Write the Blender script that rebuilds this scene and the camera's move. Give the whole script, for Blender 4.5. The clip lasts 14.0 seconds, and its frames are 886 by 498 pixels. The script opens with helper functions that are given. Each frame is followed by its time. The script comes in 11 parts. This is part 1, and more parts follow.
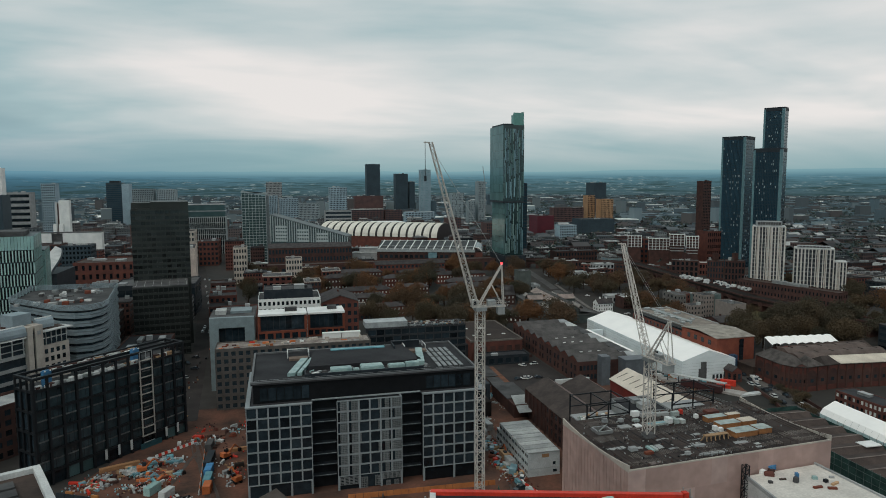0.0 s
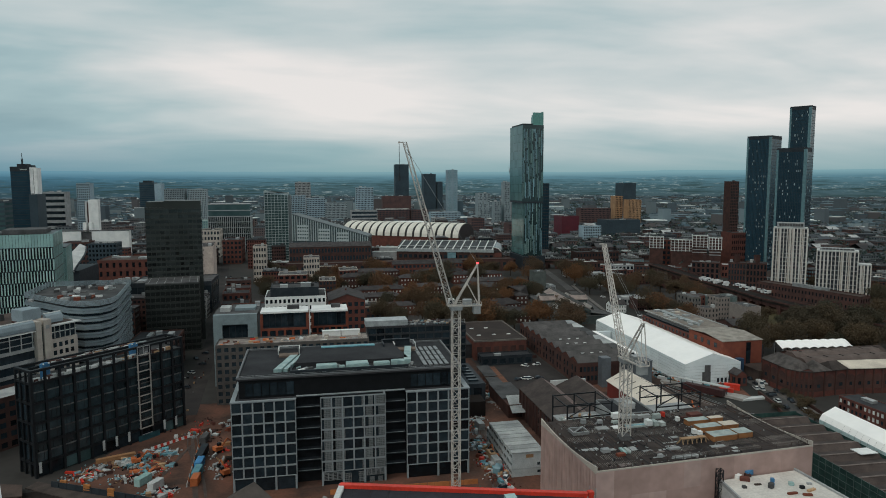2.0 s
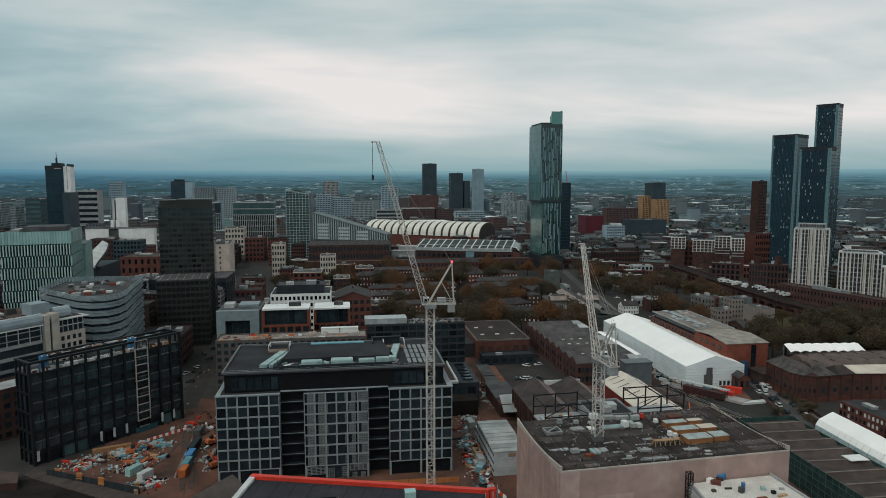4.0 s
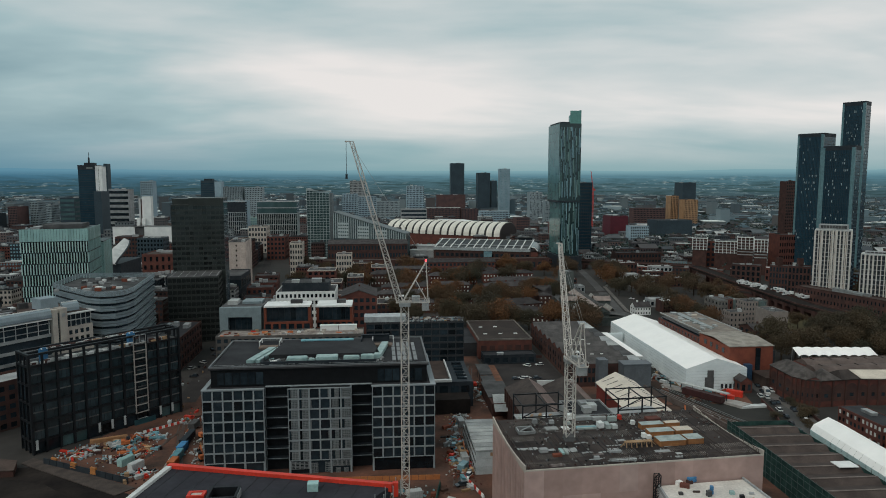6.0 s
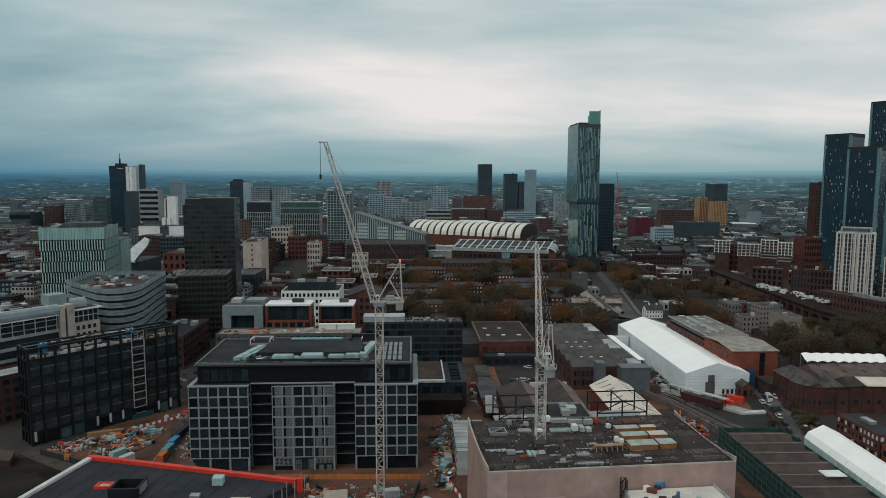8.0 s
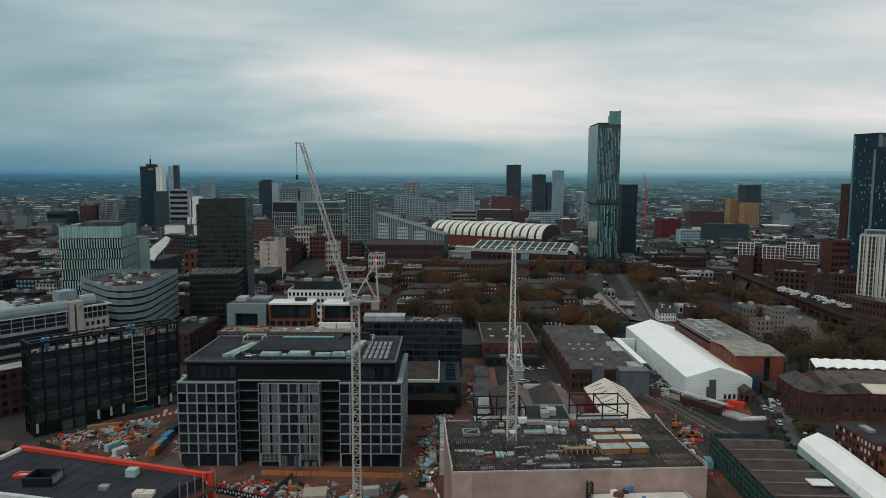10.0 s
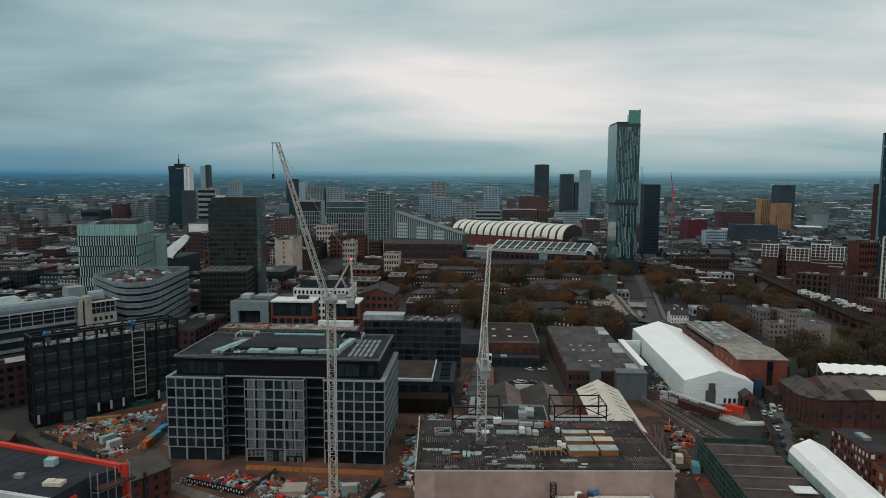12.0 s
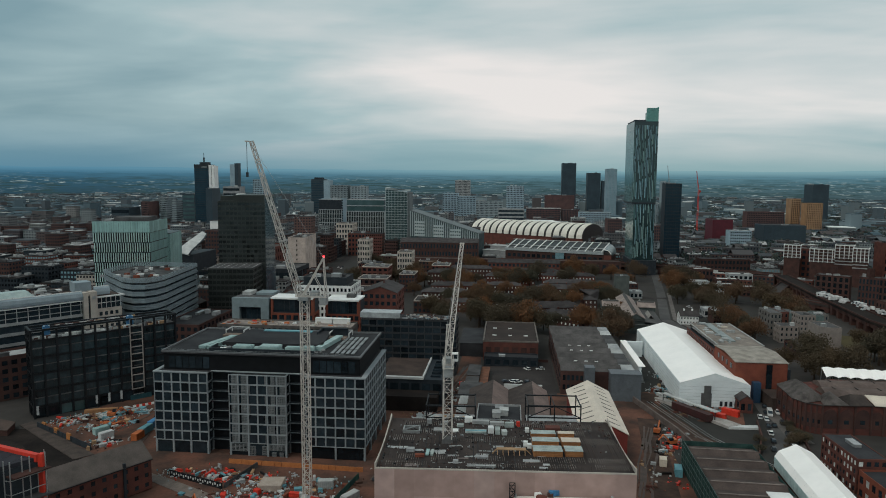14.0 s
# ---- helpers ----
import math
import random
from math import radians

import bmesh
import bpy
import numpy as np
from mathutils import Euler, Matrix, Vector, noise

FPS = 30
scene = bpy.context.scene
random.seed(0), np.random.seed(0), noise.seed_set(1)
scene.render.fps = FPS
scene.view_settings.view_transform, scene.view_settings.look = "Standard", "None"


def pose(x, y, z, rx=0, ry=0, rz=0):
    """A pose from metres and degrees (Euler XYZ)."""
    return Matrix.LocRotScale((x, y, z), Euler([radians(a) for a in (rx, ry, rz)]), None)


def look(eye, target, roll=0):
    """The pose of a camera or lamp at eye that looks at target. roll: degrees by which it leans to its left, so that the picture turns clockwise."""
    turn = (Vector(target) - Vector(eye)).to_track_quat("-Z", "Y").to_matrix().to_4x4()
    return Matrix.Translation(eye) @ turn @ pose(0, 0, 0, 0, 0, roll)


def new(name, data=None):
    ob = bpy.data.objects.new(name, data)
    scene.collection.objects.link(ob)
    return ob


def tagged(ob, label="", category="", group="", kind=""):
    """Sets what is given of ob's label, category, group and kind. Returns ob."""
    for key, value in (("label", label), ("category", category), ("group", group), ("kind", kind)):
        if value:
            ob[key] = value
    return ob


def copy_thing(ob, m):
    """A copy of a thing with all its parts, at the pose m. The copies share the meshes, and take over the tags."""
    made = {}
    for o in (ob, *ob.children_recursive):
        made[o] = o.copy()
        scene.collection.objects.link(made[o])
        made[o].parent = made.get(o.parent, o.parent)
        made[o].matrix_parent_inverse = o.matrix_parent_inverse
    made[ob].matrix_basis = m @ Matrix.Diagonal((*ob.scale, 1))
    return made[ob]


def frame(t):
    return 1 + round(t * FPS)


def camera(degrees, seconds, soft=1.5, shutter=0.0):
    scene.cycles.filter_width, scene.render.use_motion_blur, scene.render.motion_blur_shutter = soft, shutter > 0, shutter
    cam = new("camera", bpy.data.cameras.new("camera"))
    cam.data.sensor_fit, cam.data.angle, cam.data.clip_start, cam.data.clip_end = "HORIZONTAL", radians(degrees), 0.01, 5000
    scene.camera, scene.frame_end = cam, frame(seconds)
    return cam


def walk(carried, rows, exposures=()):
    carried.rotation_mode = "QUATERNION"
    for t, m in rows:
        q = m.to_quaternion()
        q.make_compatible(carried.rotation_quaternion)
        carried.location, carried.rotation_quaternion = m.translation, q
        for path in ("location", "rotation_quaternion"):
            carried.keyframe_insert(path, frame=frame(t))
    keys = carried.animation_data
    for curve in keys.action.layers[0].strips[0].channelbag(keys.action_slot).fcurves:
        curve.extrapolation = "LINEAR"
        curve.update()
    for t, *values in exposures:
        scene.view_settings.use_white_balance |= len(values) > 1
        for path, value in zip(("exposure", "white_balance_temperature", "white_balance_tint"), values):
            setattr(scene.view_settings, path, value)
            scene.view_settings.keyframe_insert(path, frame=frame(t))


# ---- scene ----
cam = camera(68.0, 14.0, soft=0.95)
METRES, EYE, TILT, LEAN, TURN = 117.0, 100.0, 0.0, 0.0, -14.1
ROWS = [
    (0.0, 0.0, 0.0, 0.0, -0.02, -5.83, 0.21),
    (0.5, 0.0344, -0.0029, -0.0004, 0.77, -5.83, 0.2),
    (1.0, 0.0683, -0.005, -0.0007, 1.45, -5.82, 0.18),
    (1.5, 0.1028, -0.0066, -0.0012, 2.15, -5.81, 0.16),
    (2.0, 0.1376, -0.0076, -0.0018, 2.85, -5.8, 0.14),
    (2.5, 0.1725, -0.0085, -0.0019, 3.55, -5.79, 0.14),
    (3.0, 0.2076, -0.0085, -0.0019, 4.26, -5.81, 0.1),
    (5.5, 0.3853, -0.0049, -0.0029, 7.79, -5.9, 0.0),
    (6.0, 0.4205, -0.0016, -0.0034, 8.49, -5.89, -0.03),
    (6.5, 0.456, 0.0023, -0.0037, 9.2, -5.87, -0.06),
    (7.0, 0.4916, 0.0072, -0.0037, 9.91, -5.85, -0.09),
    (7.5, 0.5273, 0.0125, -0.0038, 10.62, -5.82, -0.12),
    (8.0, 0.5629, 0.0182, -0.0041, 11.32, -5.81, -0.14),
    (10.5, 0.7383, 0.0526, -0.0041, 14.94, -5.76, -0.24),
    (11.0, 0.7737, 0.061, -0.0044, 15.66, -5.76, -0.26),
    (11.5, 0.8094, 0.0708, -0.0045, 16.36, -5.76, -0.28),
    (12.0, 0.8428, 0.0805, -0.0045, 17.03, -5.8, -0.3),
    (12.5, 0.8783, 0.0912, -0.0043, 17.72, -5.84, -0.33),
    (13.0, 0.9144, 0.1024, -0.0043, 18.36, -5.87, -0.36),
    (13.5, 0.9491, 0.1141, -0.0041, 18.97, -5.89, -0.37),
    (14.0, 0.9839, 0.1261, -0.0039, 19.72, -5.94, -0.4),
]
walk(cam, [(t, pose(0, 0, EYE, TILT, LEAN, TURN) @ pose(METRES * x, METRES * y, METRES * z, 90 + pitch, roll, yaw)) for t, x, y, z, yaw, pitch, roll in ROWS], exposures=[(0.0, 0.0), (14.0, 0.0)])

# ---------------------------------------------------------------- world and light
SUN_AZ, SUN_EL = -128.0, 48.0   # degrees to the right of +y, and above the horizon


def make_world():
    w = bpy.data.worlds.new("overcast")
    scene.world = w
    w.use_nodes = True
    nt = w.node_tree
    nt.nodes.clear()
    N, L = nt.nodes.new, nt.links.new
    out, bg, add = N("ShaderNodeOutputWorld"), N("ShaderNodeBackground"), N("ShaderNodeMixShader")
    add.inputs[0].default_value = 0.08
    bg2 = N("ShaderNodeBackground")
    sky = N("ShaderNodeTexSky")
    sky.sky_type, sky.sun_disc = "NISHITA", False
    sky.sun_elevation, sky.sun_rotation = radians(SUN_EL), radians(SUN_AZ)
    L(sky.outputs[0], bg2.inputs[0])
    bg2.inputs[1].default_value = 0.05
    tc, sep = N("ShaderNodeTexCoord"), N("ShaderNodeSeparateXYZ")
    L(tc.outputs["Generated"], sep.inputs[0])

    def math_node(op, a, b=None):
        m = N("ShaderNodeMath")
        m.operation = op
        for i, v in enumerate((a, b)):
            if v is None:
                continue
            if isinstance(v, (int, float)):
                m.inputs[i].default_value = v
            else:
                L(v, m.inputs[i])
        return m.outputs[0]

    up = math_node("MAXIMUM", sep.outputs[2], 0.0)
    den = math_node("ADD", up, 0.17)
    comb = N("ShaderNodeCombineXYZ")
    L(math_node("DIVIDE", sep.outputs[0], den), comb.inputs[0])
    L(math_node("DIVIDE", sep.outputs[1], den), comb.inputs[1])
    mp = N("ShaderNodeMapping")
    mp.inputs["Rotation"].default_value = (0, 0, radians(6))
    mp.inputs["Location"].default_value = (2.3, 0.4, 0)
    mp.inputs["Scale"].default_value = (0.62, 1.25, 1)
    L(comb.outputs[0], mp.inputs[0])
    n1 = N("ShaderNodeTexNoise")
    n1.inputs["Scale"].default_value, n1.inputs["Detail"].default_value, n1.inputs["Roughness"].default_value = 1.0, 4.0, 0.5
    n1.inputs["Distortion"].default_value = 0.4
    L(mp.outputs[0], n1.inputs["Vector"])
    # the thin place in the cloud before the sun
    dx = math_node("DIVIDE", math_node("SUBTRACT", sep.outputs[0], 0.03), 0.25)
    dz = math_node("DIVIDE", math_node("SUBTRACT", sep.outputs[2], 0.15), 0.075)
    r2 = math_node("ADD", math_node("MULTIPLY", dx, dx), math_node("MULTIPLY", dz, dz))
    glow = math_node("DIVIDE", 1.0, math_node("ADD", 1.0, r2))
    ahead = math_node("MAXIMUM", sep.outputs[1], 0.0)
    glow = math_node("MULTIPLY", glow, ahead)
    v = math_node("ADD", math_node("ADD", math_node("MULTIPLY", n1.outputs[0], 0.62), 0.135), math_node("MULTIPLY", glow, 0.37))
    v = math_node("ADD", v, math_node("MULTIPLY", sep.outputs[0], 0.24))
    # thin streaks of cloud low in the sky
    mp2, n3 = N("ShaderNodeMapping"), N("ShaderNodeTexNoise")
    mp2.inputs["Scale"].default_value = (2.3, 2.3, 13.0)
    L(tc.outputs["Generated"], mp2.inputs[0])
    L(mp2.outputs[0], n3.inputs["Vector"])
    n3.inputs["Scale"].default_value, n3.inputs["Detail"].default_value = 1.3, 5.0
    v = math_node("ADD", v, math_node("MULTIPLY", math_node("SUBTRACT", n3.outputs[0], 0.5), 0.36))
    ramp = N("ShaderNodeValToRGB")
    els = ramp.color_ramp.elements
    els[0].position, els[0].color = 0.26, (0.225, 0.355, 0.40, 1)
    els[1].position, els[1].color = 0.76, (0.86, 0.825, 0.80, 1)
    e = els.new(0.46)
    e.color = (0.39, 0.525, 0.55, 1)
    L(v, ramp.inputs[0])
    # the teal haze along the horizon
    hz = N("ShaderNodeMapRange")
    hz.inputs["From Min"].default_value, hz.inputs["From Max"].default_value = 0.01, 0.085
    L(sep.outputs[2], hz.inputs["Value"])
    mix = N("ShaderNodeMix")
    mix.data_type = "RGBA"
    L(hz.outputs[0], mix.inputs["Factor"])
    side, blue = N("ShaderNodeMapRange"), N("ShaderNodeMix")
    side.inputs["From Min"].default_value, side.inputs["From Max"].default_value = 0.05, -0.55
    L(sep.outputs[0], side.inputs["Value"])
    blue.data_type = "RGBA"
    L(side.outputs[0], blue.inputs["Factor"])
    blue.inputs["A"].default_value = (0.235, 0.40, 0.435, 1)
    blue.inputs["B"].default_value = (0.10, 0.25, 0.35, 1)
    L(blue.outputs["Result"], mix.inputs["A"])
    L(ramp.outputs[0], mix.inputs["B"])
    L(mix.outputs["Result"], bg.inputs[0])
    bg.inputs[1].default_value = 1.0
    L(bg.outputs[0], add.inputs[1])
    L(bg2.outputs[0], add.inputs[2])
    L(add.outputs[0], out.inputs[0])


make_world()
sun = new("sun", bpy.data.lights.new("sun", "SUN"))
sun.data.energy, sun.data.angle, sun.data.color = 1.38, radians(50), (1.0, 0.92, 0.82)
sa, se = radians(SUN_AZ), radians(SUN_EL)
sun.matrix_world = look((math.sin(sa) * math.cos(se) * 300, math.cos(sa) * math.cos(se) * 300, math.sin(se) * 300), (0, 0, 0))

# ---------------------------------------------------------------- materials
MATS = {}


def mat(name, color, color2=None, rough=0.8, metal=0.0, scale=0.4, fine=3.0, bump=0.15, spec=0.3, rand=0.0, island=False, stretch=(1, 1, 1), coat=0.0, grain=0.28):
    """A surface with large stains and fine grain in world metres; rand varies it from piece to piece."""
    if name in MATS:
        return MATS[name]
    m = bpy.data.materials.new(name)
    m.use_nodes = True
    nt = m.node_tree
    N, L = nt.nodes.new, nt.links.new
    b = nt.nodes["Principled BSDF"]
    b.inputs["Roughness"].default_value, b.inputs["Metallic"].default_value = rough, metal
    b.inputs["Specular IOR Level"].default_value = spec if rough < 0.7 else spec * 0.35
    if coat:
        b.inputs["Coat Weight"].default_value = coat
    geo, mp = N("ShaderNodeNewGeometry"), N("ShaderNodeMapping")
    mp.inputs["Scale"].default_value = stretch
    L(geo.outputs["Position"], mp.inputs[0])
    n1, n2 = N("ShaderNodeTexNoise"), N("ShaderNodeTexNoise")
    n1.inputs["Scale"].default_value, n1.inputs["Detail"].default_value = scale, 5.0
    n2.inputs["Scale"].default_value, n2.inputs["Detail"].default_value = fine, 2.0
    L(mp.outputs[0], n1.inputs["Vector"])
    L(mp.outputs[0], n2.inputs["Vector"])
    ramp = N("ShaderNodeValToRGB")
    c2 = color2 or tuple(c * 0.62 for c in color)
    ramp.color_ramp.elements[0].position, ramp.color_ramp.elements[1].position = 0.32, 0.68
    ramp.color_ramp.elements[0].color, ramp.color_ramp.elements[1].color = (*c2, 1), (*color, 1)
    L(n1.outputs[0], ramp.inputs[0])
    hsv = N("ShaderNodeHueSaturation")
    L(ramp.outputs[0], hsv.inputs["Color"])
    val = N("ShaderNodeMapRange")
    val.inputs["To Min"].default_value, val.inputs["To Max"].default_value = 1 - grain, 1 + grain
    L(n2.outputs[0], val.inputs["Value"])
    last = val.outputs[0]
    if rand:
        inf = N("ShaderNodeObjectInfo")
        rr = N("ShaderNodeMapRange")
        rr.inputs["To Min"].default_value, rr.inputs["To Max"].default_value = 1 - rand, 1 + rand
        L(geo.outputs["Random Per Island"] if island else inf.outputs["Random"], rr.inputs["Value"])
        mul = N("ShaderNodeMath")
        mul.operation = "MULTIPLY"
        L(last, mul.inputs[0])
        L(rr.outputs[0], mul.inputs[1])
        last = mul.outputs[0]
    L(last, hsv.inputs["Value"])
    L(hsv.outputs[0], b.inputs["Base Color"])
    if bump:
        bp = N("ShaderNodeBump")
        bp.inputs["Strength"].default_value, bp.inputs["Distance"].default_value = bump, 0.1
        L(n2.outputs[0], bp.inputs["Height"])
        L(bp.outputs[0], b.inputs["Normal"])
    MATS[name] = m
    return m


def leaf_mat(name, stops):
    m = bpy.data.materials.new(name)
    m.use_nodes = True
    nt = m.node_tree
    N, L = nt.nodes.new, nt.links.new
    b = nt.nodes["Principled BSDF"]
    b.inputs["Roughness"].default_value = 0.8
    b.inputs["Specular IOR Level"].default_value = 0.1
    inf, geo, ramp = N("ShaderNodeObjectInfo"), N("ShaderNodeNewGeometry"), N("ShaderNodeValToRGB")
    add, half = N("ShaderNodeMath"), N("ShaderNodeMath")
    half.operation, half.inputs[1].default_value = "MULTIPLY", 0.12
    L(geo.outputs["Random Per Island"], half.inputs[0])
    L(inf.outputs["Random"], add.inputs[0])
    L(half.outputs[0], add.inputs[1])
    sc = N("ShaderNodeMath")
    sc.operation, sc.inputs[1].default_value = "DIVIDE", 1.12
    L(add.outputs[0], sc.inputs[0])
    L(sc.outputs[0], ramp.inputs[0])
    els = ramp.color_ramp.elements
    els[0].position, els[0].color = 0.0, (*stops[0], 1)
    els[1].position, els[1].color = 1.0, (*stops[-1], 1)
    for i, c in enumerate(stops[1:-1]):
        e = els.new((i + 1) / (len(stops) - 1))
        e.color = (*c, 1)
    L(ramp.outputs[0], b.inputs["Base Color"])
    MATS[name] = m
    return m


BRICK = mat("red_brick", (0.142, 0.054, 0.042), (0.088, 0.039, 0.033), scale=0.25, fine=6, rand=0.12)
BRICK_D = mat("sooty_brick", (0.086, 0.044, 0.037), (0.048, 0.029, 0.027), scale=0.2, fine=6, rand=0.15)
BRICK_O = mat("orange_brick", (0.20, 0.064, 0.040), (0.14, 0.046, 0.032), scale=0.3, fine=6)
STONE = mat("pale_stone", (0.52, 0.47, 0.41), (0.36, 0.32, 0.29), scale=0.2, fine=4, rand=0.1)
CREAM = mat("cream_render", (0.62, 0.55, 0.46), (0.45, 0.39, 0.33), scale=0.15, fine=3)
CONC = mat("grey_concrete", (0.34, 0.35, 0.35), (0.22, 0.23, 0.235), scale=0.2, fine=3, rand=0.12)
CONC_L = mat("light_concrete", (0.55, 0.56, 0.55), (0.40, 0.41, 0.41), scale=0.2, fine=3, rand=0.08)
WHITE = mat("white_cladding", (0.78, 0.78, 0.76), (0.62, 0.63, 0.62), scale=0.15, fine=2, rough=0.5, grain=0.1, bump=0.05)
TENT = mat("white_membrane", (0.96, 0.93, 0.90), (0.90, 0.875, 0.85), scale=0.1, fine=0.5, rough=0.5, bump=0.02, grain=0.04)
TENT_S = mat("white_wall_sheet", (0.72, 0.77, 0.78), (0.60, 0.655, 0.665), scale=0.12, fine=0.8, rough=0.5, bump=0.03, grain=0.07, stretch=(1, 1, 2.5))
CLAD_D = mat("charcoal_cladding", (0.031, 0.038, 0.045), (0.019, 0.024, 0.030), spec=0.15, rough=0.55, scale=0.3)
BLACK = mat("black_steel", (0.016, 0.018, 0.021), (0.010, 0.011, 0.013), spec=0.15, rough=0.5, scale=0.5)
GREYPANEL = mat("grey_precast", (0.285, 0.315, 0.33), (0.23, 0.258, 0.272), rough=0.7, scale=0.3, rand=0.08)
PINK = mat("pinkish_cladding_board", (0.40, 0.275, 0.245), (0.34, 0.23, 0.205), rough=0.6, scale=0.10, fine=0.35, bump=0.03, rand=0.10)
ROOF_D = mat("dark_roof_felt", (0.040, 0.041, 0.044), (0.022, 0.022, 0.025), scale=0.12, fine=1.5, rand=0.2)
ROOF_G = mat("grey_roof_sheet", (0.095, 0.095, 0.096), (0.045, 0.045, 0.047), scale=0.15, fine=1.5, rand=0.2)
ROOF_B = mat("brown_roof_sheet", (0.080, 0.058, 0.050), (0.042, 0.032, 0.029), scale=0.15, fine=1.5, rand=0.15)
SLATE = mat("slate_roof", (0.066, 0.060, 0.060), (0.034, 0.031, 0.032), scale=0.25, fine=4, rand=0.25)
ROOF_L = mat("pale_roof_membrane", (0.46, 0.47, 0.46), (0.26, 0.27, 0.27), scale=0.12, fine=1.5, rand=0.15)
GLASS = mat("dark_window_glass", (0.019, 0.029, 0.037), (0.010, 0.016, 0.021), rough=0.15, spec=0.38, scale=0.5, bump=0.02, rand=0.6)
GLASS_T = mat("teal_curtain_glass", (0.075, 0.13, 0.135), (0.045, 0.09, 0.095), rough=0.10, spec=0.7, scale=0.08, bump=0.02, rand=0.35)
GLASS_A = mat("pale_aqua_glass", (0.36, 0.52, 0.50), (0.27, 0.42, 0.41), rough=0.15, spec=0.6, scale=0.2, bump=0.02, rand=0.12)
GLASS_B = mat("blue_window_glass", (0.20, 0.33, 0.37), (0.12, 0.22, 0.26), rough=0.1, spec=0.6, scale=0.3, bump=0.02, rand=0.3)
GLASS_N = mat("navy_tower_glass", (0.018, 0.046, 0.066), (0.011, 0.030, 0.046), rough=0.2, spec=0.3, scale=0.1, bump=0.02, rand=0.3)
LIT = mat("pale_window_blind", (0.55, 0.58, 0.56), (0.40, 0.43, 0.42), rough=0.3, rand=0.3)
STEEL = mat("white_painted_steel", (0.58, 0.54, 0.50), (0.38, 0.35, 0.32), rough=0.5, scale=0.6)
GALV = mat("galvanised_steel", (0.42, 0.43, 0.43), (0.3, 0.31, 0.31), rough=0.4, metal=0.6, scale=0.5)
RED = mat("red_paint", (0.62, 0.045, 0.025), (0.45, 0.035, 0.02), rough=0.5)
ORANGE = mat("orange_plastic", (0.46, 0.13, 0.045), (0.32, 0.09, 0.03), rough=0.6, rand=0.3)
BLUE = mat("blue_paint", (0.06, 0.22, 0.42), (0.04, 0.14, 0.28), rough=0.5, rand=0.3)
CYAN = mat("cyan_sheet", (0.14, 0.33, 0.38), (0.09, 0.23, 0.28), rough=0.5, rand=0.3)
TIMBER = mat("raw_timber", (0.42, 0.27, 0.16), (0.30, 0.19, 0.11), rough=0.85, rand=0.3)
MAROON = mat("maroon_cladding", (0.105, 0.018, 0.028), (0.075, 0.014, 0.022), rough=0.5, scale=0.1)
YELLOW = mat("amber_cladding", (0.40, 0.235, 0.125), (0.27, 0.155, 0.085), rough=0.6, scale=0.1)
NET = mat("green_debris_netting", (0.035, 0.075, 0.068), (0.018, 0.040, 0.038), rough=0.9, scale=0.4, fine=8)
ASPH = mat("asphalt", (0.053, 0.046, 0.044), (0.030, 0.027, 0.027), rough=0.85, scale=0.08, fine=2)
PAVE = mat("paving", (0.16, 0.145, 0.135), (0.11, 0.10, 0.095), rough=0.9, scale=0.2, fine=2)
EARTH = mat("red_brown_earth", (0.162, 0.076, 0.054), (0.054, 0.038, 0.032), rough=0.95, scale=0.085, fine=0.9, bump=0.5)
SOIL = mat("dark_soil", (0.030, 0.024, 0.021), (0.012, 0.010, 0.010), rough=0.95, scale=0.08, fine=0.8, bump=0.4)
BARK = mat("bark", (0.06, 0.045, 0.035), rough=0.95)
PAINTW = mat("white_car_paint", (0.75, 0.75, 0.74), rough=0.25, spec=0.5, rand=0.1)
PAINTD = mat("dark_car_paint", (0.05, 0.055, 0.065), rough=0.25, spec=0.5, rand=0.5)
RUBBER = mat("tyre_rubber", (0.02, 0.02, 0.02), rough=0.9)
LEAF_A = leaf_mat("autumn_leaves", [(0.078, 0.056, 0.036), (0.105, 0.062, 0.036), (0.150, 0.072, 0.034), (0.112, 0.062, 0.036), (0.080, 0.056, 0.037), (0.066, 0.055, 0.038), (0.072, 0.056, 0.038)])
LEAF_G = leaf_mat("dull_green_leaves", [(0.046, 0.048, 0.034), (0.060, 0.052, 0.035), (0.086, 0.060, 0.036), (0.052, 0.048, 0.036)])
def varied(name, stops, rough=0.85, scale=0.02):
    """Walls or roofs that differ from one small building to the next."""
    m = leaf_mat(name, stops)
    nt = m.node_tree
    b = nt.nodes["Principled BSDF"]
    b.inputs["Roughness"].default_value = rough
    for nd in nt.nodes:
        if nd.type == "MATH" and nd.operation == "MULTIPLY":
            nd.inputs[1].default_value = 1.0
        elif nd.type == "MATH" and nd.operation == "ADD":
            for l in list(nd.inputs[0].links):
                nt.links.remove(l)
            nd.inputs[0].default_value = 0.0
        elif nd.type == "MATH" and nd.operation == "DIVIDE":
            nd.inputs[1].default_value = 1.0
    return m


